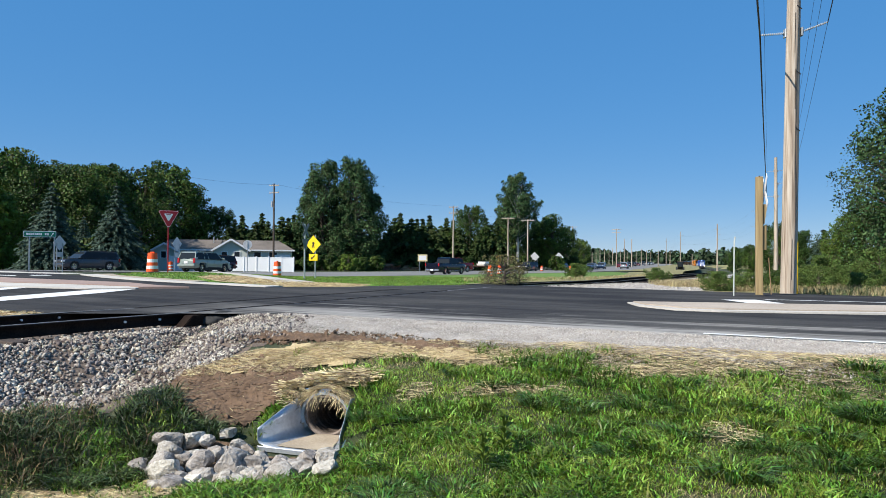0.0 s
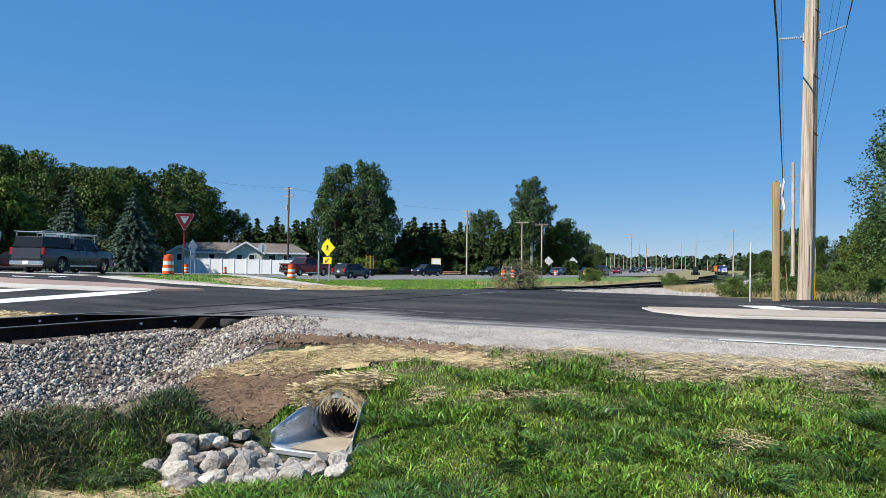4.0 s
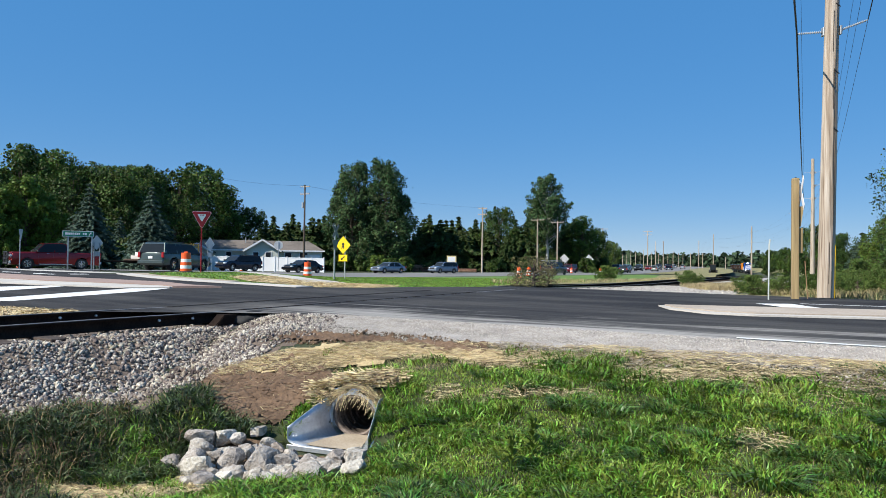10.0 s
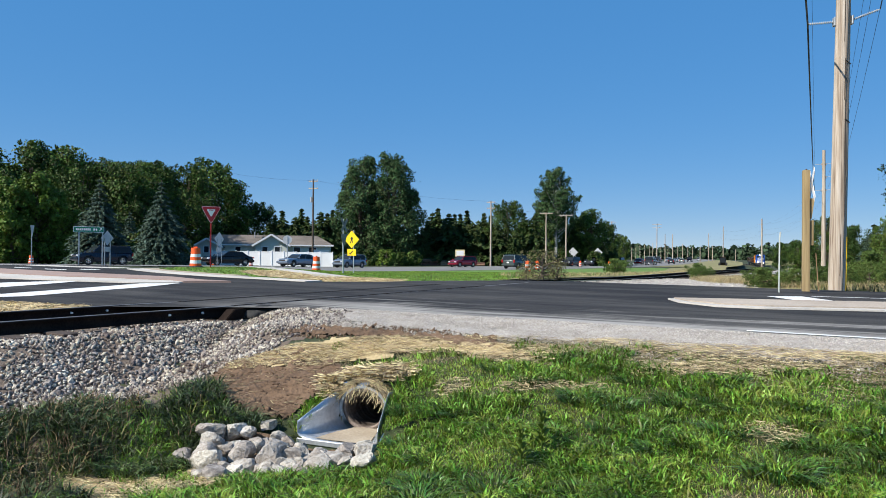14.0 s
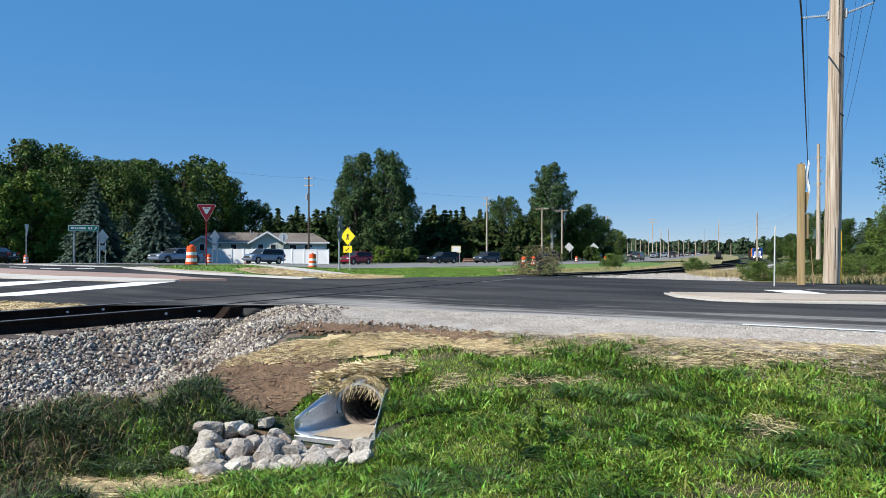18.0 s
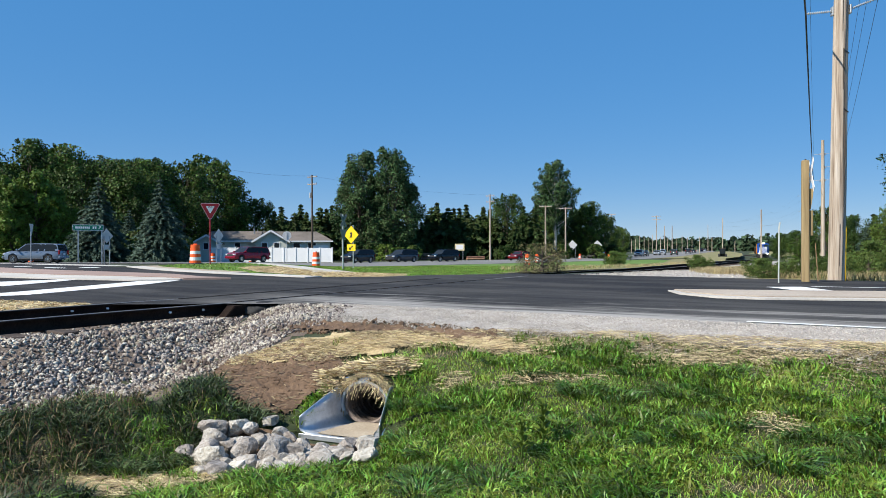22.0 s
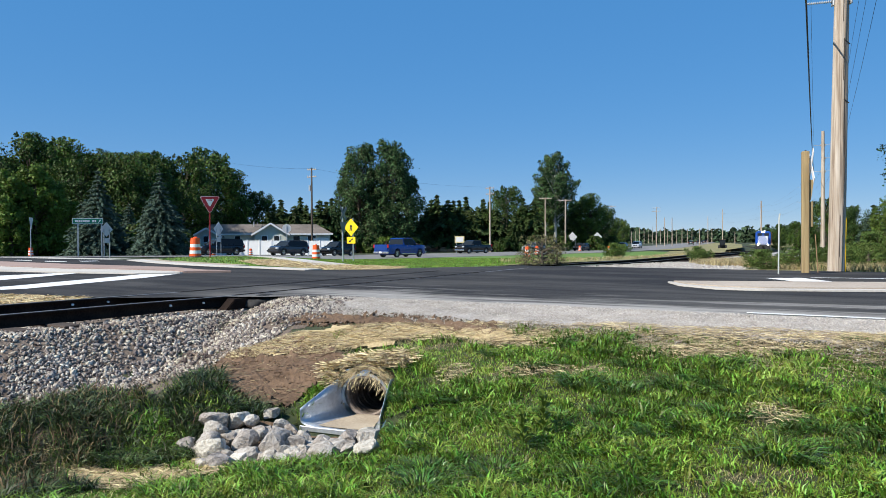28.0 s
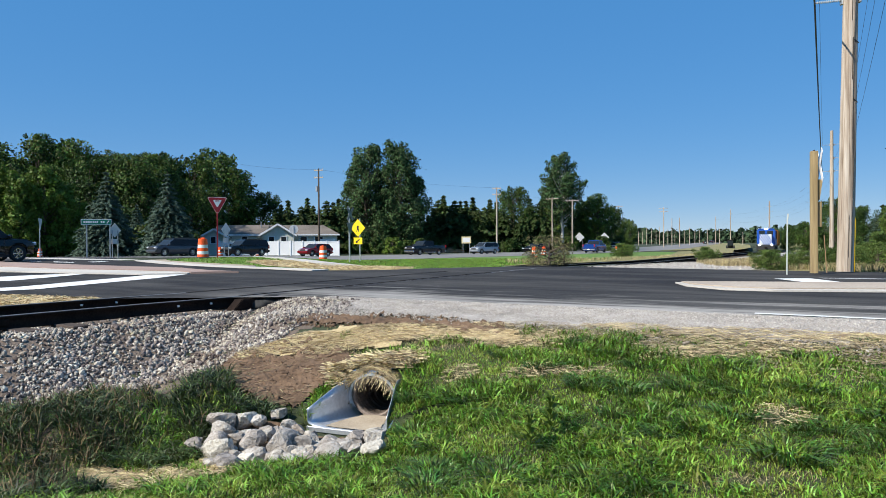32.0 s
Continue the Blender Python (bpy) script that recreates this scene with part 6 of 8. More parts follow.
def plate(e, name, pts, y, material, t=0.004, z=0.0, x=0.0, label=""):
    bm = bmesh.new()
    poly_prism(bm, [(px + x, pz + z) for px, pz in pts], y, y + t)
    return part(name, bm, material, e, label)


def rect(w, h):
    return [(-w / 2, -h / 2), (w / 2, -h / 2), (w / 2, h / 2), (-w / 2, h / 2)]


def disc(r, n=24):
    return [(r * math.cos(2 * math.pi * i / n), r * math.sin(2 * math.pi * i / n)) for i in range(n)]


def diamond(r):
    return [(0, -r), (r, 0), (0, r), (-r, 0)]


def triangle(w):
    k = 0.06 * w
    h = w * 0.866
    return [(-k, -h), (k, -h), (w / 2, -k), (w / 2 - k, 0), (-w / 2 + k, 0), (-w / 2, -k)]


x, y = at_px(297.5, 33)
e = sign("yield_sign", "red triangular give-way sign on a red post", x, y, turn=8)
post(e, 3.08, 0, 0.02, 0.055, "sign_red")
plate(e, "sign_panel", triangle(0.93), -0.02, "sign_red", 0.004, 3.07)
plate(e, "sign_border", triangle(0.90), -0.0235, "sign_white", 0.003, 3.055)
plate(e, "sign_red_field", triangle(0.86), -0.027, "sign_red", 0.003, 3.04)
plate(e, "sign_centre", triangle(0.40), -0.0305, "sign_white", 0.003, 2.92)
for k, (w, z) in enumerate(((0.21, 2.875),)):
    for j in range(5):
        plate(e, "lettering_bar", rect(0.026, 0.06), -0.033, "sign_red", 0.002, z, -0.085 + 0.042 * j)
x, y = at_px(71, 40)
e = sign("direction_sign", "green direction sign with a white arrow on two posts", x, y, turn=-4)
post(e, 2.4, -0.55, 0.03, 0.075)
post(e, 2.4, 0.72, 0.03, 0.075)
plate(e, "sign_panel", rect(1.66, 0.35), -0.02, "sign_white", 0.004, 2.22, -0.02)
plate(e, "sign_field", rect(1.60, 0.29), -0.0235, "sign_green", 0.003, 2.22, -0.02)
for j, w in enumerate((0.1, 0.075, 0.075, 0.075, 0.06, 0.085, 0.075, 0.075)):
    plate(e, "lettering_bar", rect(w, 0.125), -0.0265, "sign_white", 0.002, 2.22, -0.66 + 0.10 * j)
for j, w in enumerate((0.085, 0.085)):
    plate(e, "lettering_bar", rect(w, 0.13), -0.0265, "sign_white", 0.002, 2.22, 0.27 + 0.12 * j)
plate(e, "arrow", [(-0.06, -0.08), (-0.03, -0.10), (0.05, 0.02), (0.08, -0.02), (0.09, 0.10), (-0.02, 0.07), (0.02, 0.045)], -0.0265, "sign_white", 0.002, 2.22, 0.60)
for px, d, sc in ((105, 41, 1.0), (313, 58, 1.35)):
    x, y = at_px(px, d)
    e = sign("warning_sign", "grey back of a diamond warning sign on two posts", x, y, turn=50 if px > 200 else 40)
    post(e, 1.75 * sc, -0.2 * sc, -0.03)
    post(e, 1.75 * sc, 0.2 * sc, -0.03)
    plate(e, "sign_panel", diamond(0.46 * sc), -0.01, "sign_back", 0.004, 1.75 * sc)
    plate(e, "sub_panel", rect(0.5 * sc, 0.3 * sc), -0.01, "sign_back", 0.004, 1.06 * sc)
x, y = at_px(438, 72)
e = sign("round_sign", "pale back of a round railway warning sign", x, y)
post(e, 3.3, 0, -0.03, 0.07)
plate(e, "sign_panel", disc(0.47), -0.01, "sign_back", 0.004, 2.95)
x, y = at_px(18 - 55, 37)
e = sign("narrow_sign", "edge-on grey sign on a slim post", x, y, turn=75)
post(e, 2.3, 0, 0.02, 0.06)
plate(e, "sign_panel", triangle(0.75), -0.01, "sign_back", 0.004, 2.3)
x, y = at_px(554.5, 41)
e = sign("pedestrian_crossing_sign", "bright yellow crossing sign with an arrow plate below", x, y, turn=-35)
post(e, 2.65, 0.12, 0.03, 0.06)
plate(e, "sign_panel", diamond(0.54), -0.01, "sign_yellow", 0.004, 2.08)
plate(e, "symbol", [(-0.05, 0.10), (0.05, 0.10), (0.10, -0.02), (0.06, -0.04), (0.04, 0.02), (0.09, -0.26), (0.03, -0.26), (0.0, -0.1), (-0.06, -0.26), (-0.12, -0.26), (-0.04, -0.02), (-0.1, 0.0)], -0.0135, "sign_black", 0.003, 2.12)
plate(e, "arrow_plate", rect(0.62, 0.40), -0.01, "sign_yellow", 0.004, 1.30)
plate(e, "arrow", [(-0.16, -0.13), (0.0, -0.12), (-0.045, -0.075), (0.14, 0.07), (0.09, 0.12), (-0.09, -0.03), (-0.135, 0.02)], -0.0135, "sign_black", 0.003, 1.30)


def crossbuck(e, z, L, material, y, w=0.2, turn=0):
    for a in (45, -45):
        bm = bmesh.new()
        box(bm, (L, 0.012, w), (0, 0, 0), rot=Euler((0, radians(a), 0)).to_matrix(), bevel=0.004)
        o = part("crossbuck_blade", bm, material, e)
        o.matrix_basis = pose(0, y if a > 0 else y - 0.014, z, 0, 0, turn)


x, y = at_px(540, 36)
e = sign("railway_crossbuck", "grey back of a railway crossbuck on a slim post", x, y, turn=62)
post(e, 2.95, 0, 0.03, 0.085)
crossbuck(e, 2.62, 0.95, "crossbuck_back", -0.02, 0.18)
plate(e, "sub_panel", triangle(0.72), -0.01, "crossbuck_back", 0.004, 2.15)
e = empty("railway_crossbuck", pose(8.02, 17.3, float(ground_z(8.02, 17.3)), 0, 0, 74))
tagged(e, "thick timber post carrying a white railway crossbuck", "road sign")
bm = bmesh.new()
box(bm, (0.165, 0.165, 3.2), (0, 0, 1.5), bevel=0.012)
part("post", bm, "post_wood", e)
bm = bmesh.new()
box(bm, (0.15, 0.03, 0.05), (0, 0, 3.1), bevel=0.008)
part("cap", bm, "tie_wood", e)
crossbuck(e, 2.72, 1.05, "sign_white", -0.12, 0.17)
bm = bmesh.new()
box(bm, (0.05, 0.09, 0.62), (0.0, -0.126, 1.55), bevel=0.008)
part("wood_block", bm, "post_wood", e)
bm = bmesh.new()
poly_prism(bm, [(-0.12, 0), (-0.085, -0.03), (-0.085, 0.5), (-0.19, 0.5)], -0.03, 0.03)
o = part("wood_wedge", bm, "post_wood", e)
o.matrix_basis = pose(0, 0, 1.9, 0, 0, 90)
for k, (z, yy) in enumerate(((1.25, -0.085), (1.75, -0.085), (2.25, -0.085))):
    bm = bmesh.new()
    cyl(bm, 0.014, 0.014, (0, yy - 0.012, z), (0, yy + 0.01, z), 8)
    part("bolt_head", bm, "wire", e)
bm = bmesh.new()
box(bm, (0.26, 0.26, 0.16), (0, 0, 0.03), bevel=0.03)
part("foot_collar", bm, "black_rubber", e)
M["marker_plastic"] = mat("weathered_white_plastic", [(0.34, 0.37, 0.35), (0.44, 0.47, 0.44)], 0.6, big=2, small=12, bump=0)
e = empty("marker_stake", pose(*rest(7.33, 17.2), 0, 0.6, -50))
tagged(e, "white flexible roadside marker stake", "marker stake")
bm = bmesh.new()
box(bm, (0.036, 0.014, 1.5), (0, 0, 0.7), bevel=0.005)
part("blade", bm, "marker_plastic", e)
bm = bmesh.new()
box(bm, (0.04, 0.012, 0.14), (0.01, 0, 1.5), rot=Euler((0, radians(8), 0)).to_matrix(), bevel=0.004)
part("tip", bm, "marker_plastic", e)
e = empty("survey_stake", pose(*rest(8.62, 17.9), 0, -4, 0))
tagged(e, "thin reddish wooden survey stake", "stake")
bm = bmesh.new()
box(bm, (0.018, 0.016, 1.1), (0, 0, 0.5), bevel=0.004)
part("stick", bm, "stack_wood", e)
x, y = at_px(748, 104)
e = sign("notice_board", "faded cream notice board on two legs", x, y)
post(e, 1.75, -0.5, 0.03, 0.08)
post(e, 1.75, 0.5, 0.03, 0.08)
plate(e, "board", rect(1.45, 1.05), -0.02, "sign_cream", 0.03, 2.1)
plate(e, "faded_panel", rect(1.1, 0.7), -0.024, "sign_white", 0.003, 2.1)
for px, d in ((946, 126), (989, 130)):
    x, y = at_px(px, d)
    e = sign("warning_sign", "pale back of a diamond warning sign beyond the highway", x, y)
    post(e, 2.4, -0.5, -0.03, 0.07)
    post(e, 2.4, 0.5, -0.03, 0.07)
    plate(e, "sign_panel", diamond(0.92), -0.01, "sign_back", 0.004, 2.55)
    if px > 960:
        plate(e, "sub_panel", rect(0.8, 0.5), -0.01, "sign_back", 0.004, 1.3)
x, y = at_px(894, 124)
e = sign("blank_sign", "small grey sign back beside the dry shrub", x, y)
post(e, 2.6, 0, 0.03, 0.07)
plate(e, "sign_panel", rect(0.7, 0.9), -0.01, "sign_back", 0.004, 2.4)


# ---- drums ----
def drum():
    e = empty("traffic_drum")
    R = 0.285
    zs = [0.0, 0.14, 0.30, 0.46, 0.62, 0.78, 0.93]
    cols = ["drum_orange", "sign_white", "drum_orange", "sign_white", "drum_orange", "drum_orange"]
    for i in range(6):
        bm = bmesh.new()
        r0, r1 = R - 0.012 * i, R - 0.012 * (i + 1)
        cyl(bm, r0, r1 + 0.004, (0, 0, zs[i] + 0.05), (0, 0, zs[i + 1] + 0.05), 20, caps=i == 5)
        part("drum_band", bm, cols[i], e, "white reflective band" if cols[i] == "sign_white" else "")
    bm = bmesh.new()
    cyl(bm, 0.40, 0.33, (0, 0, 0.0), (0, 0, 0.06), 16)
    part("rubber_base", bm, "black_rubber", e)
    bm = bmesh.new()
    box(bm, (0.2, 0.05, 0.07), (0, 0, 1.0), bevel=0.015)
    part("handle", bm, "drum_orange", e)
    return tagged(e, "orange and white striped traffic drum on a rubber base", "traffic drum", "traffic drums")


D = drum()
for i, (px, d, k) in enumerate(((270, 33.6, 1.0), (302.5, 74, 1.0), (491, 46, 1.0), (868, 62, 1.0), (884, 80, 1.0), (1010, 92, 1.0), (-38, 62, .8), (372, 82, .8), (959, 118, .9))):
    x, y = at_px(px, d)
    o = D if i == 0 else copy_thing(D, Matrix())
    o.matrix_basis = pose(x, y, float(max(ground_z(x, y), road_z(x, y) - 0.03 if d < 40 or d > 55 else -9)), 0, 0, i * 40) @ Matrix.Diagonal((k, k, k, 1))
e = empty("marker_stake", pose(*rest(*at_px(1022, 90))))
tagged(e, "yellow plastic marker post beside the highway", "marker stake")
bm = bmesh.new()
cyl(bm, 0.09, 0.09, (0, 0, -0.1), (0, 0, 1.3), 8)
part("tube", bm, "sign_yellow", e)


# ---- house and fence ----
hx, hy = at_px(400, 96)
hz = float(ground_z(hx, hy))
house = empty("house", pose(hx, hy, hz, 0, 0, 12))
tagged(house, "single-storey grey house with white gable trim and brown shingle roof", "house")


def wing(x0, x1, y0, y1, eave, ridge, along, name_wall="wall", hip=0.0, siding="siding"):
    """Walls and a pitched roof; along: 'x' or 'y' for the ridge."""
    bm = bmesh.new()
    box(bm, (x1 - x0, y1 - y0, eave), ((x0 + x1) / 2, (y0 + y1) / 2, eave / 2))
    if along == "y":
        for yy in (y0, y1):
            a = [bm.verts.new(c) for c in ((x0, yy, eave), (x1, yy, eave), ((x0 + x1) / 2, yy, ridge - 0.08))]
            bm.faces.new(a)
    else:
        for xx in (x0, x1):
            if hip == 0:
                a = [bm.verts.new(c) for c in ((xx, y0, eave), (xx, y1, eave), (xx, (y0 + y1) / 2, ridge - 0.08))]
                bm.faces.new(a)
    part(name_wall, bm, siding, house)
    o, t = 0.45, 0.14
    mids = ((x0 + x1) / 2, (y0 + y1) / 2)
    for sgn in (-1, 1):
        bm = bmesh.new()
        if along == "y":
            xe = x0 - o if sgn < 0 else x1 + o
            drop = (ridge - eave) * o / ((x1 - x0) / 2)
            q = [(xe, y0 - o, eave - drop), (xe, y1 + o, eave - drop), (mids[0], y1 + o, ridge), (mids[0], y0 - o, ridge)]
        else:
            ye = y0 - o if sgn < 0 else y1 + o
            drop = (ridge - eave) * o / ((y1 - y0) / 2)
            q = [(x0 - o, ye, eave - drop), (x1 + o, ye, eave - drop), (x1 + o - hip, mids[1], ridge), (x0 - o, mids[1], ridge)]
        lo = [bm.verts.new(c) for c in q]
        hi = [bm.verts.new((c[0], c[1], c[2] + t)) for c in q]
        bm.faces.new(hi)
        bm.faces.new(lo[::-1])
        for i in range(4):
            bm.faces.new((lo[i], lo[(i + 1) % 4], hi[(i + 1) % 4], hi[i]))
        bmesh.ops.recalc_face_normals(bm, faces=bm.faces[:])
        part("roof", bm, "shingle", house)
        if along == "y":
            bm = bmesh.new()
            a, b = Vector((q[0][0], y0 - o - 0.02, q[0][2] + 0.03)), Vector((mids[0], y0 - o - 0.02, ridge + 0.03))
            d = b - a
            box(bm, (d.length, 0.05, 0.24), (a + b) / 2, rot=d.to_track_quat("X", "Z").to_matrix())
            part("gable_trim", bm, "white_paint", house)
        else:
            if sgn < 0:
                bm = bmesh.new()
                box(bm, (x1 - x0 + 2 * o, 0.05, 0.2), (mids[0], y0 - o - 0.03, eave - drop + 0.05))
                part("fascia", bm, "white_paint", house)
    if hip:
        bm = bmesh.new()
        bm.faces.new([bm.verts.new(c) for c in ((x1 + o, y0 - o, eave - 0.1), (x1 + o, y1 + o, eave - 0.1), (x1 + o - hip, mids[1], ridge + t))])
        part("roof", bm, "shingle", house)


wing(-0.8, 9.0, 1.5, 9.5, 3.0, 4.3, "x", hip=2.5)
wing(-1.4, 3.0, -1.2, 5.0, 3.0, 4.35, "y")
wing(-8.0, -1.4, 0.4, 8.2, 3.0, 4.3, "x")
wing(-9.6, -6.2, -1.4, 6.5, 2.7, 3.7, "y")


def house_window(x, y, z, w, h, face=-1):
    bm = bmesh.new()
    for sx, sz, ww, hh in ((0, h / 2, w + 0.16, 0.09), (0, -h / 2, w + 0.16, 0.09), (-w / 2, 0, 0.09, h), (w / 2, 0, 0.09, h)):
        box(bm, (ww, 0.06, hh), (x + sx, y - 0.03, z + sz))
    f = part("window_frame", bm, "white_paint", house)
    bm = bmesh.new()
    box(bm, (w, 0.03, h), (x, y - 0.012, z))
    part("pane", bm, "dark_glass", f)


for x, y, w in ((-0.1, -1.2, 0.8), (1.6, -1.2, 0.8), (4.2, 1.5, 1.0), (6.4, 1.5, 1.2), (-8.0, -1.4, 0.7), (-4.0, 0.4, 0.8)):
    house_window(x, y, 2.2, w, 0.95)
bm = bmesh.new()
box(bm, (2.4, 0.06, 2.3), (7.6, 1.47, 1.15))
part("garage_door", bm, "white_paint", house)
bm = bmesh.new()
cyl(bm, 0.08, 0.08, (-2.0, 3, 3.7), (-2.0, 3, 4.8), 8)
cyl(bm, 0.06, 0.06, (-1.7, 4.5, 3.7), (-1.7, 4.5, 4.7), 8)
part("vent_pipe", bm, "steel_post", house)
fence = empty("vinyl_fence", pose(0, 0, 0))
tagged(fence, "white vinyl privacy fence in front of the house", "fence")
fa, fb = np.array(at_px(300, 84)), np.array(at_px(520, 84))
NP = 10
for i in range(NP + 1):
    q = fa + (fb - fa) * i / NP
    z = float(ground_z(*q))
    ang = math.degrees(math.atan2(fb[1] - fa[1], fb[0] - fa[0]))
    bm = bmesh.new()
    box(bm, (0.14, 0.14, 1.95), (0, 0, 0.93), bevel=0.01)
    box(bm, (0.17, 0.17, 0.05), (0, 0, 1.92), bevel=0.01)
    part("fence_post", bm, "white_paint", fence).matrix_basis = pose(q[0], q[1], z, 0, 0, ang)
    if i < NP:
        r = fa + (fb - fa) * (i + 0.5) / NP
        w = float(np.linalg.norm(fb - fa)) / NP - 0.14
        bm = bmesh.new()
        box(bm, (w, 0.03, 1.66), (0, 0, 0.93))
        pan = part("fence_panel", bm, "white_paint", fence)
        pan.matrix_basis = pose(r[0], r[1], float(ground_z(*r)), 0, 0, ang)
        for zz in (0.13, 1.78):
            bm = bmesh.new()
            box(bm, (w, 0.05, 0.13), (0, 0, zz), bevel=0.006)
            part("fence_rail", bm, "white_paint", pan)

# reddish timber stacks behind the highway
bm = bmesh.new()
cyl(bm, 0.16, 0.15, (-1.5, 0, 0), (1.5, 0, 0), 8)
log = part("log", bm, "stack_wood")
li = 0
for px, d, rows, cols in ((662, 113, 3, 3), (692, 116, 4, 4), (712, 117, 3, 4), (728, 117, 2, 3), (775, 115, 2, 3)):
    for r in range(rows):
        for c in range(cols - r // 2):
            x, y = at_px(px, d)
            o = log if li == 0 else copy_thing(log, Matrix())
            o.matrix_basis = pose(x + 0.05 * ((li * 7) % 5), y + 0.33 * c + 0.16 * (r % 2), float(ground_z(x, y)) + 0.15 + 0.28 * r, 0, 0, 12 + (li * 13) % 9)
            tagged(o, "reddish timber log stacked behind the highway", "log", "timber stacks")
            li += 1

# parked work machine by the track
mx, my = at_px(1204, 158)
e = empty("work_tractor", pose(mx, my, float(ground_z(mx, my)), 0, 0, 70))
tagged(e, "dark compact work tractor with a cab parked by the track", "tractor")
bm = bmesh.new()
box(bm, (2.2, 1.1, 0.6), (0.4, 0, 0.95), bevel=0.08)
part("chassis", bm, "black_rubber", e)
bm = bmesh.new()
box(bm, (1.2, 1.2, 1.25), (-0.5, 0, 1.75), bevel=0.06)
part("cab_glass", bm, "dark_glass", e)
bm = bmesh.new()
box(bm, (1.4, 1.35, 0.12), (-0.5, 0, 2.45), bevel=0.03)
part("cab_roof", bm, "tie_wood", e)
for wx, wy, r in ((-0.7, -0.75, .62), (-0.7, .75, .62), (1.1, -.65, .42), (1.1, .65, .42)):
    bm = bmesh.new()
    cyl(bm, r, r, (wx, wy - 0.18, r), (wx, wy + 0.18, r), 16)
    part("wheel", bm, "black_rubber", e)
bm = bmesh.new()
box(bm, (0.5, 1.6, 0.7), (2.0, 0, 0.6), bevel=0.06)
part("bucket", bm, "tie_wood", e)


# ---- vehicles ----
def paint(name, c, metal=0.4):
    return mat(name, [tuple(v * 0.92 for v in c), c], 0.27, metal, big=0.7, small=6, bump=0, coords="obj", coat=0.6, spec=0.3)


for nm, c in (("navy", (0.006, 0.009, 0.024)), ("black", (0.004, 0.004, 0.005)), ("maroon", (0.06, 0.006, 0.012)), ("red", (0.26, 0.010, 0.012)), ("crimson", (0.30, 0.012, 0.030)), ("silver", (0.36, 0.39, 0.42)),
              ("silver_blue", (0.22, 0.27, 0.34)), ("grey", (0.055, 0.06, 0.07)), ("champagne", (0.33, 0.36, 0.30)), ("blue", (0.007, 0.035, 0.17)), ("green_grey", (0.085, 0.105, 0.095)), ("white", (0.66, 0.67, 0.68)), ("charcoal", (0.014, 0.015, 0.019)), ("bright_blue", (0.010, 0.055, 0.26))):
    M["paint_" + nm] = paint("car_paint_" + nm, c)
M["deck_wood"] = mat("worn_deck_wood", [(0.05, 0.032, 0.022), (0.12, 0.08, 0.055)], 0.9, bump=0.2)
M["ramp_yellow"] = mat("worn_yellow_ramp", [(0.34, 0.20, 0.04), (0.50, 0.32, 0.07)], 0.7, bump=0.05)
M["chrome"] = mat("chrome_trim", [(0.55, 0.56, 0.58), (0.70, 0.71, 0.73)], 0.18, 0.9, bump=0)
M["plastic"] = mat("black_trim_plastic", [(0.015, 0.015, 0.016), (0.03, 0.03, 0.032)], 0.6, bump=0.02)
M["lamp_clear"] = mat("clear_lamp_lens", [(0.60, 0.62, 0.65), (0.78, 0.80, 0.83)], 0.12, 0.3, bump=0)
M["lamp_red"] = mat("red_lamp_lens", [(0.30, 0.008, 0.01), (0.42, 0.015, 0.018)], 0.2, 0.0, bump=0)
M["lamp_glow"] = glow("train_headlight_glow", (1.0, 0.95, 0.85), 9.0)
WHEEL = {}


def wheel(car, x, y, r, alloy="chrome", w=0.23):
    """Tyre with its rim; turns about its own y axis."""
    key = (round(r, 3), alloy, w)
    if key not in WHEEL:
        bm = bmesh.new()
        prof = [(r * 0.62, -w / 2), (r * 0.93, -w / 2), (r, -w * 0.32), (r, w * 0.32), (r * 0.93, w / 2), (r * 0.62, w / 2)]
        K = 20
        rings = [[bm.verts.new((q * math.cos(2 * math.pi * i / K), v, q * math.sin(2 * math.pi * i / K))) for q, v in prof] for i in range(K)]
        for i in range(K):
            a, b = rings[i], rings[(i + 1) % K]
            for j in range(len(prof)):
                k = (j + 1) % len(prof)
                bm.faces.new((a[j], a[k], b[k], b[j]))
        bmesh.ops.recalc_face_normals(bm, faces=bm.faces[:])
        tyre = bpy.data.meshes.new("wheel")
        bm.to_mesh(tyre)
        bm.free()
        tyre.materials.append(M["black_rubber"])
        bm = bmesh.new()
        cyl(bm, r * 0.60, r * 0.60, (0, -w * 0.18, 0), (0, w * 0.18, 0), 20, mi=1)
        for s in (-1, 1):
            cyl(bm, r * 0.14, r * 0.12, (0, s * w * 0.15, 0), (0, s * w * 0.44, 0), 10)
            for k in range(6):
                a = math.pi * k / 3
                box(bm, (r * 0.5, 0.03, r * 0.13), (math.cos(a) * r * 0.36, s * w * 0.36, math.sin(a) * r * 0.36), rot=Euler((0, -a, 0)).to_matrix())
            ring = 20
            for i in range(ring):
                a0, a1 = 2 * math.pi * i / ring, 2 * math.pi * (i + 1) / ring
                bm.faces.new([bm.verts.new((q * math.cos(a), s * w * 0.40, q * math.sin(a))) for q, a in ((r * 0.54, a0), (r * 0.63, a0), (r * 0.63, a1), (r * 0.54, a1))])
        rim = bpy.data.meshes.new("rim")
        bm.to_mesh(rim)
        bm.free()
        rim.materials.append(M[alloy])
        rim.materials.append(M["plastic"])
        WHEEL[key] = (tyre, rim)
    t = new("wheel", WHEEL[key][0])
    t.parent = car
    t.matrix_basis = pose(x, y, r)
    o = new("rim", WHEEL[key][1])
    o.parent = t
    t["r"] = r
    return t


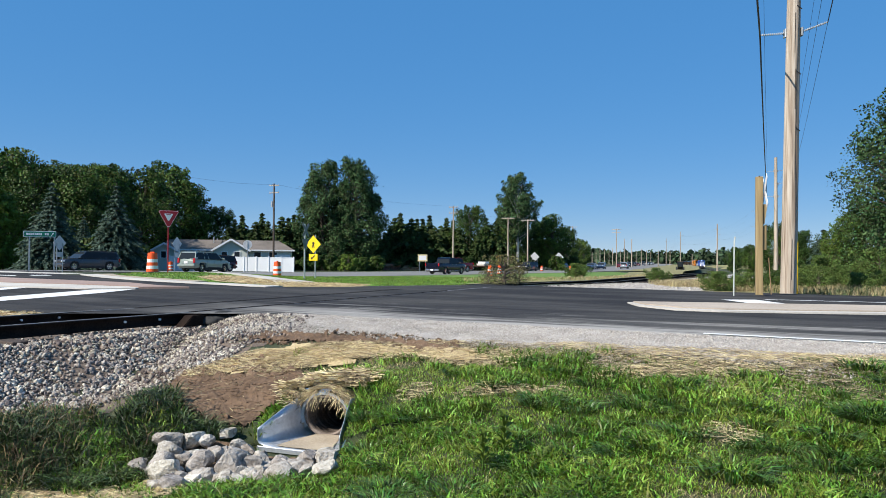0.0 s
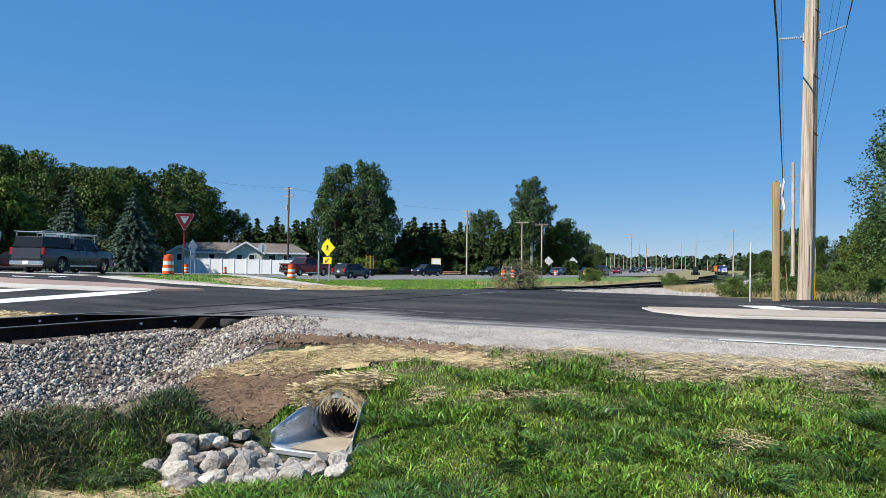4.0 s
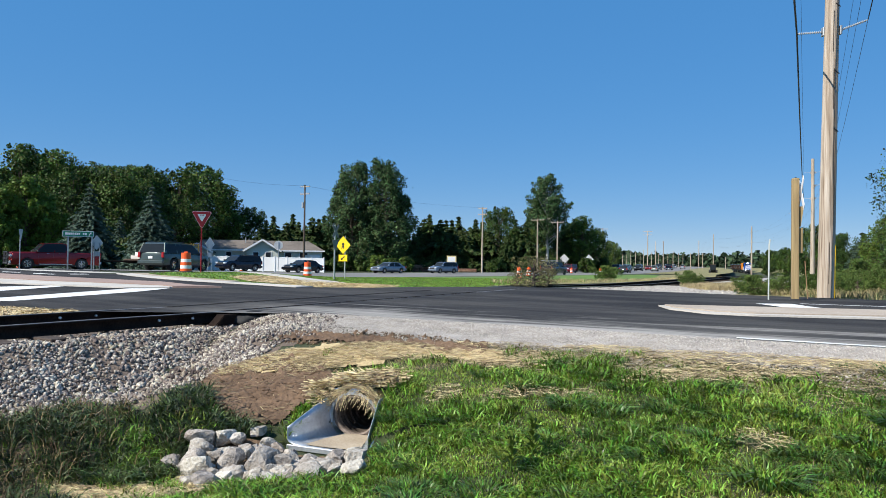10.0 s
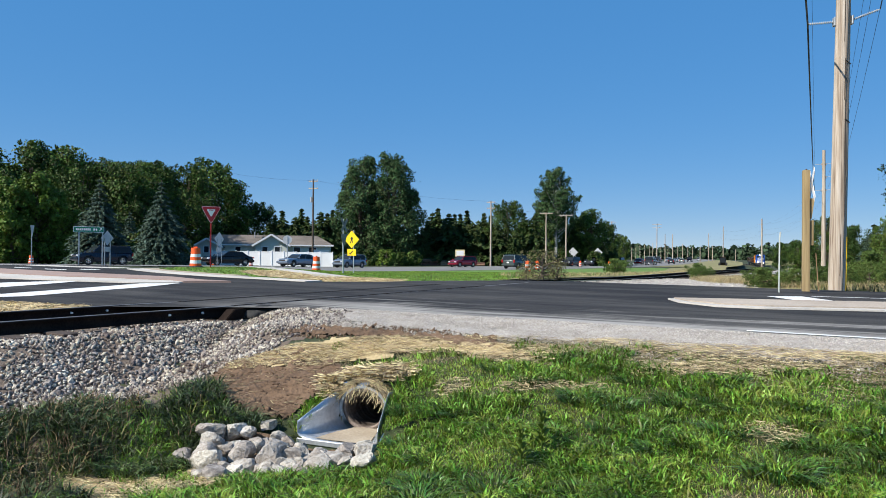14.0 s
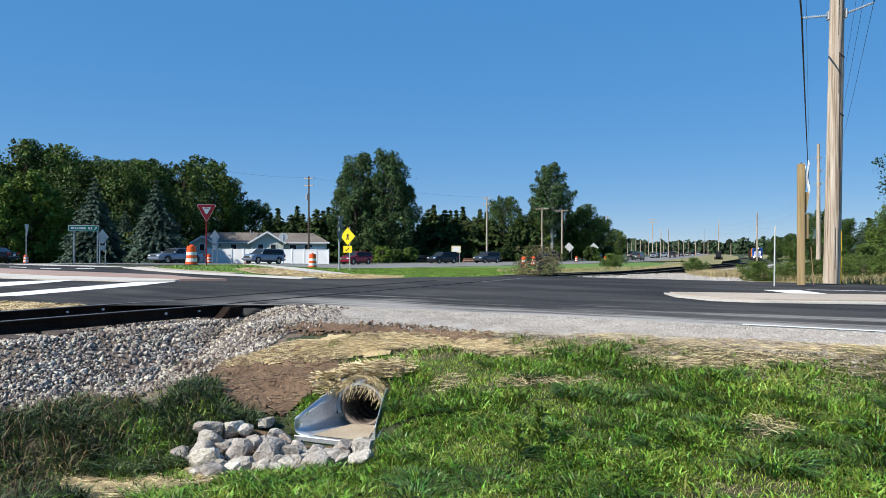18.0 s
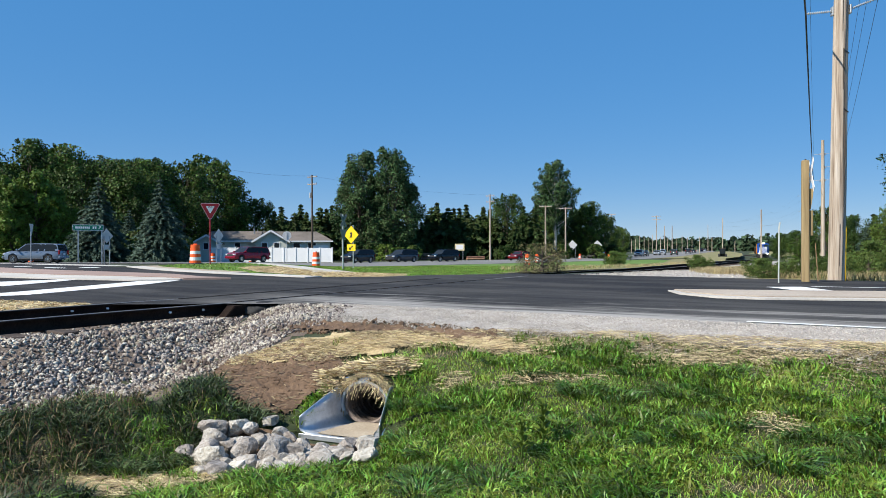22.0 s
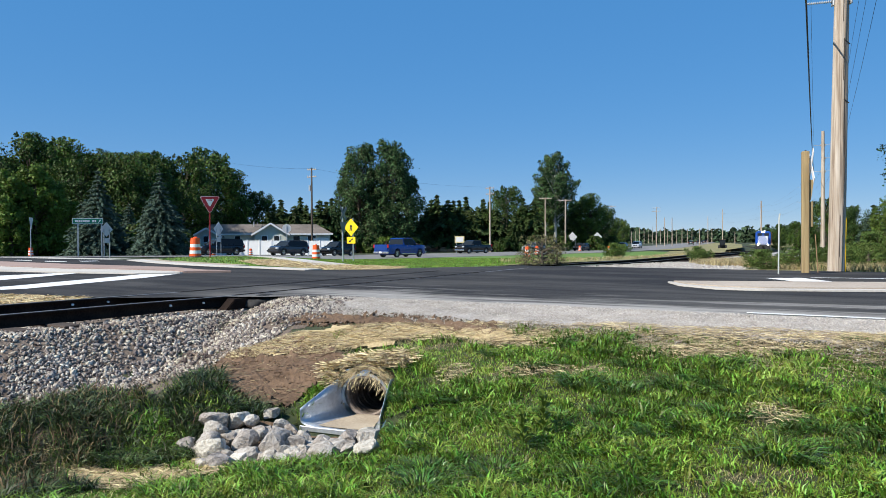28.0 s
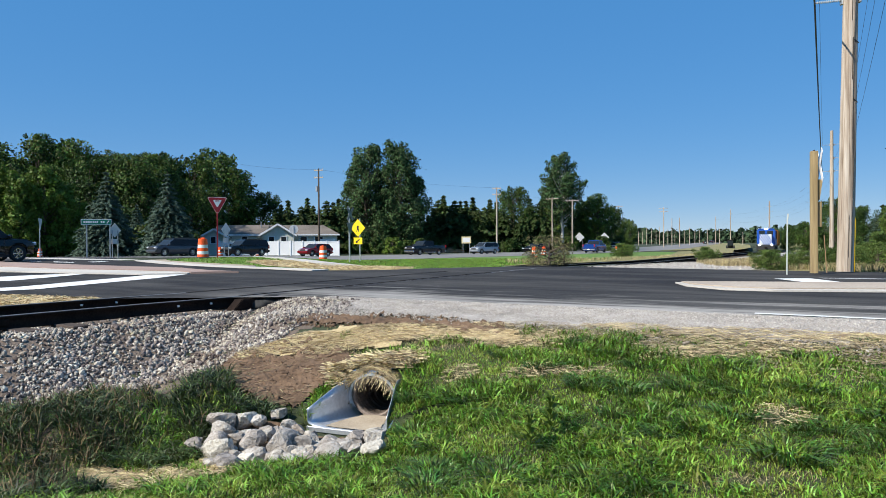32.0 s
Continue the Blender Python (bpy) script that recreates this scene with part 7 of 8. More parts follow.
def arch(xc, r, z0, up=1, n=8):
    """Points of a wheel arch from front to rear along the sill line."""
    return [(xc + r * math.cos(math.pi * i / n), z0 + r * math.sin(math.pi * i / n) * 1.0) for i in range(n + 1)]


KINDS = {
    # length, width, height, wheel radius, belt, hood height, windscreen foot, roof front, roof rear, rear glass foot (as shares of length from the front)
    "suv": (4.48, 1.82, 1.65, 0.355, 1.04, 1.02, 0.245, 0.405, 0.93, 0.985),
    "sedan": (4.85, 1.83, 1.45, 0.33, 0.95, 0.92, 0.29, 0.44, 0.72, 0.88),
    "hatch": (4.10, 1.76, 1.48, 0.32, 0.96, 0.94, 0.25, 0.42, 0.86, 0.985),
    "pickup": (5.90, 2.00, 1.92, 0.40, 1.25, 1.25, 0.27, 0.37, 0.60, 0.625),
}


def vehicle(name, kind, col, label, cat, scale=1.0, alloy="chrome", rails=False, topper=False, grille_guard=False, L=None):
    l, W, H, r, belt, hood, ws, rf, rr_, rg_ = KINDS[kind]
    l = L or l
    k = scale
    l, W, H, r, belt, hood = l * k, W * k, H * k, r * k, belt * k, hood * k
    X = lambda f: l / 2 - f * l
    car = empty(name)
    pc = "paint_" + col
    x1, x2 = X(0.185), X(0.80 if kind != "pickup" else 0.775)
    ra, z0 = r * 1.14, 0.30 * k
    side = []
    top_rear = belt if kind != "pickup" else belt - 0.02
    side += [(l / 2 - 0.10, z0), (l / 2 - 0.01, z0 + 0.14), *([(l / 2, hood * 0.60), (l / 2 - 0.05, hood * 0.78), (l / 2 - 0.14, hood * 0.87), (l / 2 - 0.32, hood * 0.93)] if kind != "pickup" else [(l / 2, hood * 0.66), (l / 2 - 0.02, hood * 0.86), (l / 2 - 0.07, hood * 0.94), (l / 2 - 0.2, hood * 0.975)]), (X(ws) * 0.5 + l / 4, hood * (0.975 if kind != "pickup" else 0.99)), (X(ws) + 0.15, hood), (X(ws), belt)]
    if kind == "sedan":
        side += [(X(rg_), belt), (-l / 2 + 0.16, belt - 0.015), (-l / 2 + 0.06, belt - 0.05), (-l / 2 + 0.01, belt * 0.82), (-l / 2, belt * 0.66)]
    elif kind == "pickup":
        side += [(X(rg_) - 0.05, belt), (X(rg_) - 0.08, top_rear), (-l / 2 + 0.02, top_rear), (-l / 2, belt * 0.7)]
    else:
        side += [(X(rg_), belt), (-l / 2 + 0.05, belt - 0.05), (-l / 2 + 0.015, belt - 0.16), (-l / 2, belt * 0.62)]
    side += [(-l / 2 + 0.02, z0 + 0.12), (-l / 2 + 0.10, z0)]
    side += [(px, pz) for px, pz in arch(x2, ra, z0 + 0.06)[::-1]]
    side += [(px, pz) for px, pz in arch(x1, ra, z0 + 0.06)[::-1]]
    bm = bmesh.new()
    vs = poly_prism(bm, side, -W / 2, W / 2)
    for co, no in [((0, 0, q * belt), (0, 0, 1)) for q in (0.45, 0.55, 0.66, 0.77, 0.85, 0.93)] + [((q * l / 2, 0, 0), (1, 0, 0)) for q in (-0.97, -0.94, -0.9, -0.86, -0.8, -0.72, -0.5, 0, 0.5, 0.72, 0.8, 0.86, 0.9, 0.94, 0.97)] + [((0, q * W / 2, 0), (0, 1, 0)) for q in (-0.8, -0.4, 0.4, 0.8)]:
        bmesh.ops.bisect_plane(bm, geom=bm.verts[:] + bm.edges[:] + bm.faces[:], plane_co=co, plane_no=no)
    for v in bm.verts:
        f = max(0.0, (v.co.z - 0.62 * belt) / (0.38 * belt))
        g = max(0.0, (0.55 * belt - v.co.z) / (0.55 * belt))
        e = max(0.0, abs(v.co.x) / (l / 2) - 0.68) / 0.32
        u = abs(v.co.y) / (W / 2)
        v.co.y *= 1 - 0.055 * f * f - 0.07 * g - 0.13 * e * e
        if kind != "pickup" or v.co.x > 0:
            v.co.x *= 1 - 0.035 * u * u * u * e
        v.co.z += 0.022 * (1 - u * u) * (v.co.z > 0.9 * belt)
    edge = [e for e in bm.edges if e.verts[0].co.y * e.verts[1].co.y > 0 and len(e.link_faces) == 2 and e.calc_face_angle(0) > 0.9 and max(v.co.z for v in e.verts) > 0.6 * belt]
    bmesh.ops.bevel(bm, geom=edge, offset=0.06, segments=3, affect="EDGES")
    part("body", bm, pc, car, smooth=True).data.set_sharp_from_angle(angle=0.7)
    bm = bmesh.new()
    box(bm, (l * 0.62, W * 0.9, 0.22), (X(0.49), 0, z0 + 0.02))
    for xx in (x1, x2):
        box(bm, (ra * 2.02, W * 0.86, ra * 0.95), (xx, 0, z0 + ra * 0.5))
    part("underbody", bm, "plastic", car)
    # glasshouse
    yb, yt = W / 2 - 0.055, W / 2 - 0.055 - 0.14 * k
    up = H - 0.05 - belt
    cab = [(X(ws) + 0.02, belt - 0.02), (X(ws * 0.45 + rf * 0.55), belt + 0.60 * up), (X(ws * 0.12 + rf * 0.88), belt + 0.92 * up), (X(rf + 0.02), H - 0.05), (X((rf + rr_) / 2), H - 0.02), (X(rr_ - 0.02), H - 0.05),
           (X(rr_ * 0.85 + rg_ * 0.15), belt + 0.90 * up), (X(rr_ * 0.48 + rg_ * 0.52), belt + 0.56 * up), (X(rg_) - 0.01, belt - 0.02)]
    bm = bmesh.new()
    poly_prism(bm, cab, -yb, yb)
    for v in bm.verts:
        h_ = min(1.0, max(0.0, (v.co.z - belt) / up))
        v.co.y *= 1 - (1 - yt / yb) * h_ ** 1.4
    es = [e for e in bm.edges if abs(e.verts[0].co.y - e.verts[1].co.y) < 0.3 and len(e.link_faces) == 2 and e.calc_face_angle(0) > 0.9 and e.verts[0].co.z + e.verts[1].co.z > 2 * belt]
    bmesh.ops.bevel(bm, geom=es, offset=0.05, segments=2, affect="EDGES")
    part("window_glass", bm, "dark_glass", car, "dark tinted glass", smooth=True).data.set_sharp_from_angle(angle=0.7)
    bm = bmesh.new()
    poly_prism(bm, [(X(rf) + 0.06, H - 0.125), (X(rf) - 0.03, H - 0.040), (X(rf * 0.75 + rr_ * 0.25), H - 0.012), (X((rf + rr_) / 2), H), (X(rf * 0.25 + rr_ * 0.75), H - 0.012), (X(rr_) + 0.03, H - 0.040), (X(rr_) - 0.07, H - 0.13)], -yt - 0.008, yt + 0.008, bevel=0.035)
    part("roof", bm, pc, car, smooth=True).data.set_sharp_from_angle(angle=0.7)
    cols_ = [(X(ws) + 0.0, X(rf) + 0.0, 0.09), (X((ws + rr_) / 2 + 0.035), X((rf + rr_) / 2), 0.07), (X(rg_) + 0.12, X(rr_) + 0.06, 0.32 if kind == "sedan" else 0.24 if kind != "pickup" else 0.16)]
    if kind in ("suv", "hatch"):
        cols_.insert(2, (X(0.735), X(0.745), 0.08))
    for s in (-1, 1):
        for xb, xt, w in cols_:
            bm = bmesh.new()
            q = [(xb + w / 2, s * (yb + 0.008), belt - 0.03), (xb - w / 2, s * (yb + 0.008), belt - 0.03), (xt - w / 2, s * (yt + 0.008), H - 0.05), (xt + w / 2, s * (yt + 0.008), H - 0.05)]
            a = [bm.verts.new(c) for c in q]
            b = [bm.verts.new((c[0], c[1] - s * 0.05, c[2])) for c in q]
            bm.faces.new(a)
            bm.faces.new(b[::-1])
            for i in range(4):
                bm.faces.new((a[i], a[(i + 1) % 4], b[(i + 1) % 4], b[i]))
            bmesh.ops.recalc_face_normals(bm, faces=bm.faces[:])
            part("pillar", bm, pc, car)
        bm = bmesh.new()
        box(bm, (0.12, 0.22, 0.15), (X(ws) - 0.12, s * (W / 2 + 0.09), belt + 0.06), bevel=0.03)
        part("mirror", bm, pc if kind != "pickup" else "plastic", car)
        bm = bmesh.new()
        box(bm, (0.20, 0.34, 0.15), (l / 2 - 0.10, s * (W / 2 - 0.30), hood * 0.76), bevel=0.03)
        part("headlight", bm, "lamp_clear", car, "clear headlight")
        bm = bmesh.new()
        box(bm, (0.09, 0.17 if kind != "sedan" else 0.36, 0.34 if kind != "sedan" else 0.15), (-l / 2 + 0.045, s * (W / 2 - (0.13 if kind != "sedan" else 0.25)), belt * 0.86), bevel=0.02)
        part("taillight", bm, "lamp_red", car, "red taillight")
        for f in ((0.42, 0.60) if kind != "pickup" else (0.40, 0.53)):
            bm = bmesh.new()
            box(bm, (0.19, 0.035, 0.035), (X(f), s * (W / 2 - 0.005), belt * 0.90), bevel=0.01)
            part("door_handle", bm, "chrome" if kind == "pickup" else pc, car)
        for f0 in ((0.315, 0.50, 0.68) if kind != "pickup" else (0.30, 0.455, 0.61)):
            bm = bmesh.new()
            box(bm, (0.012, 0.006, belt - z0 - 0.22), (X(f0), s * (W / 2 - 0.004), (belt + z0) / 2 + 0.02))
            part("door_gap", bm, "plastic", car)
        bm = bmesh.new()
        box(bm, (l * 0.36, 0.05, 0.09), (X(0.49), s * (W / 2 - 0.02), z0 + 0.06), bevel=0.015)
        part("sill", bm, "chrome" if kind == "pickup" else "plastic", car)
        for xx in (x1, x2):
            wheel(car, xx, s * (W / 2 - 0.14), r, alloy)
    bm = bmesh.new()
    box(bm, (0.08, W * 0.52, 0.22 * k), (l / 2 - 0.035, 0, hood * 0.70), bevel=0.02)
    part("grille", bm, "plastic", car)
    for s, nm in ((1, "front_bumper"), (-1, "rear_bumper")):
        bm = bmesh.new()
        box(bm, (0.16, W * 0.93, 0.20 * k), (s * (l / 2 - 0.03), 0, z0 + 0.19), bevel=0.04)
        part(nm, bm, ("chrome" if kind == "pickup" else pc), car)
    bm = bmesh.new()
    box(bm, (0.012, 0.31, 0.155), (-l / 2 - (0.055 if kind == "pickup" else 0.012), 0, z0 + 0.2 if kind == "pickup" else belt * 0.72), bevel=0.003)
    part("number_plate", bm, "sign_white", car)
    if kind == "pickup":
        bm = bmesh.new()
        box(bm, (0.04, W * 0.80, belt * 0.44), (-l / 2 - 0.008, 0, belt * 0.77), bevel=0.02)
        part("tailgate", bm, pc, car)
        bm = bmesh.new()
        box(bm, (l * 0.345, W * 0.80, 0.02), (X(0.80), 0, top_rear + 0.006))
        part("bed_cover", bm, "plastic", car)
        if topper:
            bm = bmesh.new()
            box(bm, (l * 0.355, W * 0.86, 0.56), (X(0.81), 0, top_rear + 0.30), bevel=0.05, taper=0.93)
            part("bed_cap", bm, "dark_glass", car)
            bm = bmesh.new()
            for yy in (-0.7, 0.7):
                cyl(bm, 0.025, 0.025, (X(0.99), yy, H + 0.16), (X(0.25), yy, H + 0.16), 6)
            for f in (0.30, 0.5, 0.72, 0.96):
                cyl(bm, 0.025, 0.025, (X(f), -0.75, H + 0.13), (X(f), 0.75, H + 0.13), 6)
                for yy in (-0.72, 0.72):
                    cyl(bm, 0.02, 0.02, (X(f), yy, top_rear), (X(f), yy, H + 0.15), 6)
            part("ladder_rack", bm, "steel_post", car)
    if rails:
        for s in (-1, 1):
            bm = bmesh.new()
            cyl(bm, 0.022, 0.022, (X(rf + 0.08), s * (yt - 0.08), H + 0.03), (X(rr_ - 0.04), s * (yt - 0.08), H + 0.03), 6)
            part("roof_rail", bm, "plastic", car)
    if grille_guard:
        bm = bmesh.new()
        for yy in (-0.8, -0.4, 0.4, 0.8):
            cyl(bm, 0.055, 0.055, (l / 2 + 0.12, yy, z0 + 0.05), (l / 2 + 0.08, yy, hood * 0.98), 8)
        for zz in (z0 + 0.15, hood * 0.6, hood * 0.95):
            cyl(bm, 0.05, 0.05, (l / 2 + 0.12, -0.9, zz), (l / 2 + 0.12, 0.9, zz), 8)
        part("grille_guard", bm, "plastic", car)
    return tagged(car, label, cat, "passing vehicles")


def trailer():
    e = empty("flatbed_trailer")
    tagged(e, "long flatbed trailer with upright yellow loading ramps", "trailer", "passing vehicles")
    bm = bmesh.new()
    box(bm, (7.0, 2.3, 0.14), (0, 0, 0.86), bevel=0.02)
    part("deck", bm, "deck_wood", e)
    for s in (-1, 1):
        bm = bmesh.new()
        box(bm, (7.0, 0.12, 0.26), (0, s * 1.1, 0.72), bevel=0.02)
        part("side_beam", bm, "rail_steel", e)
    bm = bmesh.new()
    cyl(bm, 0.07, 0.05, (3.4, 0, 0.72), (5.9, 0, 0.66), 8)
    part("drawbar", bm, "rail_steel", e)
    for xx in (-1.9, -1.0):
        for s in (-1, 1):
            wheel(e, xx, s * 0.98, 0.36, "plastic")
    for s in (-1, 1):
        ra = None
        for j in (-0.3, 0.3):
            bm = bmesh.new()
            box(bm, (0.07, 0.07, 1.75), (-3.05 + s * 0.42 + j, -0.6, 1.75), bevel=0.01)
            if ra is None:
                ra = part("loading_ramp", bm, "ramp_yellow", e, "yellow upright loading ramp")
            else:
                part("ramp_side", bm, "ramp_yellow", ra)
        for z in np.linspace(1.05, 2.5, 6):
            bm = bmesh.new()
            box(bm, (0.6, 0.05, 0.09), (-3.05 + s * 0.42, -0.6, float(z)))
            part("ramp_rung", bm, "ramp_yellow", ra)
    for i, (xx, ll, z, mt) in enumerate(((2.4, 1.4, 0.3, "concrete"), (0.9, 1.0, 0.22, "post_wood"), (2.2, 1.0, 0.6, "sign_white"))):
        bm = bmesh.new()
        box(bm, (ll, 1.4, 0.3), (xx, 0, 0.94 + z - 0.15), bevel=0.02)
        part("load", bm, mt, e)
    return e


# ---- train ----
def wheelset(e, x, r=0.5):
    for s in (-1, 1):
        bm = bmesh.new()
        cyl(bm, r, r, (0, -0.06, 0), (0, 0.06, 0), 18)
        cyl(bm, r * 0.5, r * 0.45, (0, s * 0.06, 0), (0, s * 0.10, 0), 10)
        o = part("wheel", bm, "rail_steel", e)
        o.matrix_basis = pose(x, s * 0.75, r)
        o["r"] = r


def locomotive():
    """Front at +x; origin at rail height under its middle."""
    e = empty("diesel_locomotive")
    tagged(e, "blue and white diesel locomotive with a striped nose and lit headlights", "locomotive")
    M["loco_blue"] = paint("loco_blue", (0.015, 0.075, 0.36), 0.0)
    M["loco_white"] = paint("loco_white", (0.68, 0.69, 0.70), 0.0)
    parts = [("frame", (17.0, 2.9, 0.35), (0, 0, 1.15), "plastic"), ("long_hood", (10.6, 1.9, 2.25), (-2.6, 0, 2.45), "loco_blue"), ("cab", (2.5, 2.95, 2.55), (4.2, 0, 2.62), "loco_blue"),
             ("cab_roof", (2.6, 2.6, 0.22), (4.2, 0, 3.98), "loco_blue"), ("nose", (2.4, 1.9, 1.75), (6.6, 0, 2.2), "loco_white"), ("fuel_tank", (4.2, 2.4, 0.75), (-0.2, 0, 0.68), "plastic"), ("pilot", (0.35, 2.8, 0.85), (8.35, 0, 0.7), "plastic"), ("rear_deck", (1.2, 2.7, 0.2), (-8.0, 0, 1.35), "plastic")]
    for nm, s, p, m in parts:
        bm = bmesh.new()
        box(bm, s, p, bevel=0.08)
        part(nm, bm, m, e)
    for k in range(5):
        bm = bmesh.new()
        box(bm, (0.02, 0.16, 2.1), (7.81, -0.72 + 0.36 * k, 2.2), rot=Euler((radians(32), 0, 0)).to_matrix())
        o = part("nose_stripe", bm, "loco_blue", e, "blue diagonal nose stripe")
    for s in (-1, 1):
        bm = bmesh.new()
        box(bm, (0.04, 0.95, 0.75), (5.46, s * 0.62, 3.35), bevel=0.02)
        part("windscreen", bm, "dark_glass", e)
        bm = bmesh.new()
        box(bm, (1.2, 0.04, 0.7), (4.2, s * 1.485, 3.3), bevel=0.02)
        part("side_window", bm, "dark_glass", e)
        bm = bmesh.new()
        cyl(bm, 0.15, 0.15, (8.5, s * 0.95, 1.30), (8.56, s * 0.95, 1.30), 12)
        part("ditch_light", bm, "lamp_glow", e, "lit ditch light")
        for k in range(7):
            bm = bmesh.new()
            cyl(bm, 0.025, 0.025, (-7.6 + 1.7 * k, s * 1.4, 1.3), (-7.6 + 1.7 * k, s * 1.4, 2.35), 5)
            part("rail_stanchion", bm, "loco_white", e)
        bm = bmesh.new()
        cyl(bm, 0.025, 0.025, (-7.8, s * 1.4, 2.35), (2.9, s * 1.4, 2.35), 5)
        part("hand_rail", bm, "loco_white", e)
        bm = bmesh.new()
        box(bm, (10.2, 0.03, 0.5), (-2.6, s * 0.965, 2.1))
        part("white_band", bm, "loco_white", e)
        for tx in (5.0, -5.2):
            bm = bmesh.new()
            box(bm, (3.6, 0.22, 0.55), (tx, s * 1.05, 0.62), bevel=0.06)
            part("truck_frame", bm, "plastic", e)
    bm = bmesh.new()
    for yy in (-0.16, 0.16):
        cyl(bm, 0.13, 0.13, (5.5, yy, 4.0), (5.58, yy, 4.0), 12)
    part("headlight", bm, "lamp_glow", e, "lit twin headlight")
    bm = bmesh.new()
    box(bm, (0.5, 0.35, 0.3), (8.7, 0, 0.85), bevel=0.05)
    part("coupler", bm, "rail_steel", e)
    for k in range(3):
        bm = bmesh.new()
        cyl(bm, 0.55, 0.55, (-6.8 + 1.5 * k, 0, 3.55), (-6.8 + 1.5 * k, 0, 3.7), 14)
        part("roof_fan", bm, "plastic", e)
    bm = bmesh.new()
    box(bm, (0.5, 0.3, 0.35), (4.0, 0.4, 4.22), bevel=0.05)
    part("air_horn", bm, "steel_post", e)
    for x in (3.7, 6.2, -3.9, -6.5):
        wheelset(e, x)
    return e


def boxcar(col, label, kind="box"):
    e = empty("freight_car")
    tagged(e, label, "freight car", "freight train")
    bm = bmesh.new()
    box(bm, (14.6, 2.95, 3.0 if kind == "box" else 2.3), (0, 0, 2.65 if kind == "box" else 2.3), bevel=0.06)
    part("car_body", bm, col, e)
    # added end panels: the train's shaded side is put into their dark colour
    for s in (-1, 1):
        bm = bmesh.new()
        box(bm, (0.05, 2.8, 2.85 if kind == "box" else 2.15), (s * 7.31, 0, 2.62 if kind == "box" else 2.28), bevel=0.01)
        part("end_wall", bm, "rail_steel", e, "end wall coloured dark for the train's shaded side")
    bm = bmesh.new()
    box(bm, (15.2, 2.5, 0.3), (0, 0, 1.02), bevel=0.04)
    part("frame", bm, "plastic", e)
    for s in (-1, 1):
        for k in range(9):
            bm = bmesh.new()
            box(bm, (0.09, 0.06, 2.7 if kind == "box" else 2.1), (-6.8 + 1.7 * k, s * 1.5, 2.62 if kind == "box" else 2.3))
            part("side_rib", bm, col, e)
        if kind == "box":
            bm = bmesh.new()
            box(bm, (2.4, 0.08, 2.6), (0, s * 1.5, 2.5), bevel=0.02)
            part("sliding_door", bm, col, e)
    for tx in (-5.2, 5.2):
        for s in (-1, 1):
            bm = bmesh.new()
            box(bm, (2.4, 0.2, 0.45), (tx, s * 1.0, 0.55), bevel=0.05)
            part("truck_frame", bm, "plastic", e)
        for dx in (-0.85, 0.85):
            wheelset(e, tx + dx, 0.42)
    for s in (-1, 1):
        bm = bmesh.new()
        box(bm, (0.6, 0.3, 0.28), (s * 7.7, 0, 0.85), bevel=0.04)
        part("coupler", bm, "rail_steel", e)
    return e


M["car_orange"] = paint("boxcar_orange", (0.55, 0.20, 0.02), 0.0)
M["car_brown"] = paint("gondola_brown", (0.045, 0.026, 0.02), 0.0)


# ---- what moves ----
def spread(keys, back, ahead):
    """Way along a path at every half second: keys are (seconds, metres); back and ahead are the speeds outside them."""
    t, s = [k[0] for k in keys], [k[1] for k in keys]
    if t[0] > 0:
        t, s = [0.0] + t, [s[0] - back * t[0]] + s
    if t[-1] < 32:
        s, t = s + [s[-1] + ahead * (32 - t[-1])], t + [32.0]
    ts = sorted(set(np.arange(0, 32.01, 0.5).round(2).tolist()) | {float(v) for v in t})
    return [(q, float(np.interp(q, t, s))) for q in ts]


def on_road(path, s, dz=0.0, rear=1.4):
    """Pose of a vehicle with its middle at s, leaning with the road."""
    (x, y), a = path.at(s)
    (x2, y2), _ = path.at(s + rear)
    (x3, y3), _ = path.at(s - rear)
    f = lambda u, v: float(road_z(u, v)) - 0.03 * float(sm(40, 48, v))
    pitch = math.degrees(math.atan2(f(x3, y3) - f(x2, y2), 2 * rear))
    return pose(x, y, f(x, y) + dz, 0, pitch, math.degrees(a))


def turn_wheels(ob, way, near):
    """Rolls the wheels while the thing is within the given seconds."""
    t0, t1 = near
    ts, ss = np.array([w[0] for w in way]), np.array([w[1] for w in way])
    for w in [c for c in ob.children if c.name.startswith("wheel")]:
        r = w["r"]
        at = w.matrix_basis.translation.copy()
        s0, s1 = float(np.interp(t0, ts, ss)), float(np.interp(t1, ts, ss))
        n = max(1, int(abs(s1 - s0) / r / 1.45) + 1)
        grid = np.linspace(s0, s1, n + 1)
        fine = np.linspace(t0, t1, 400)
        tt = np.interp(grid, np.interp(fine, ts, ss), fine)
        rows, last = [], -1
        for q, s in zip(tt, grid):
            if frame(q) > last:
                last = frame(q)
                rows.append((float(q), Matrix.Translation(at) @ Matrix.Rotation((s - s0) / r, 4, "Y")))
        if rows[0][0] > 0:
            rows.insert(0, (0.0, rows[0][1]))
        if last < frame(32.0):
            rows.append((32.0, rows[-1][1]))
        walk(w, rows)


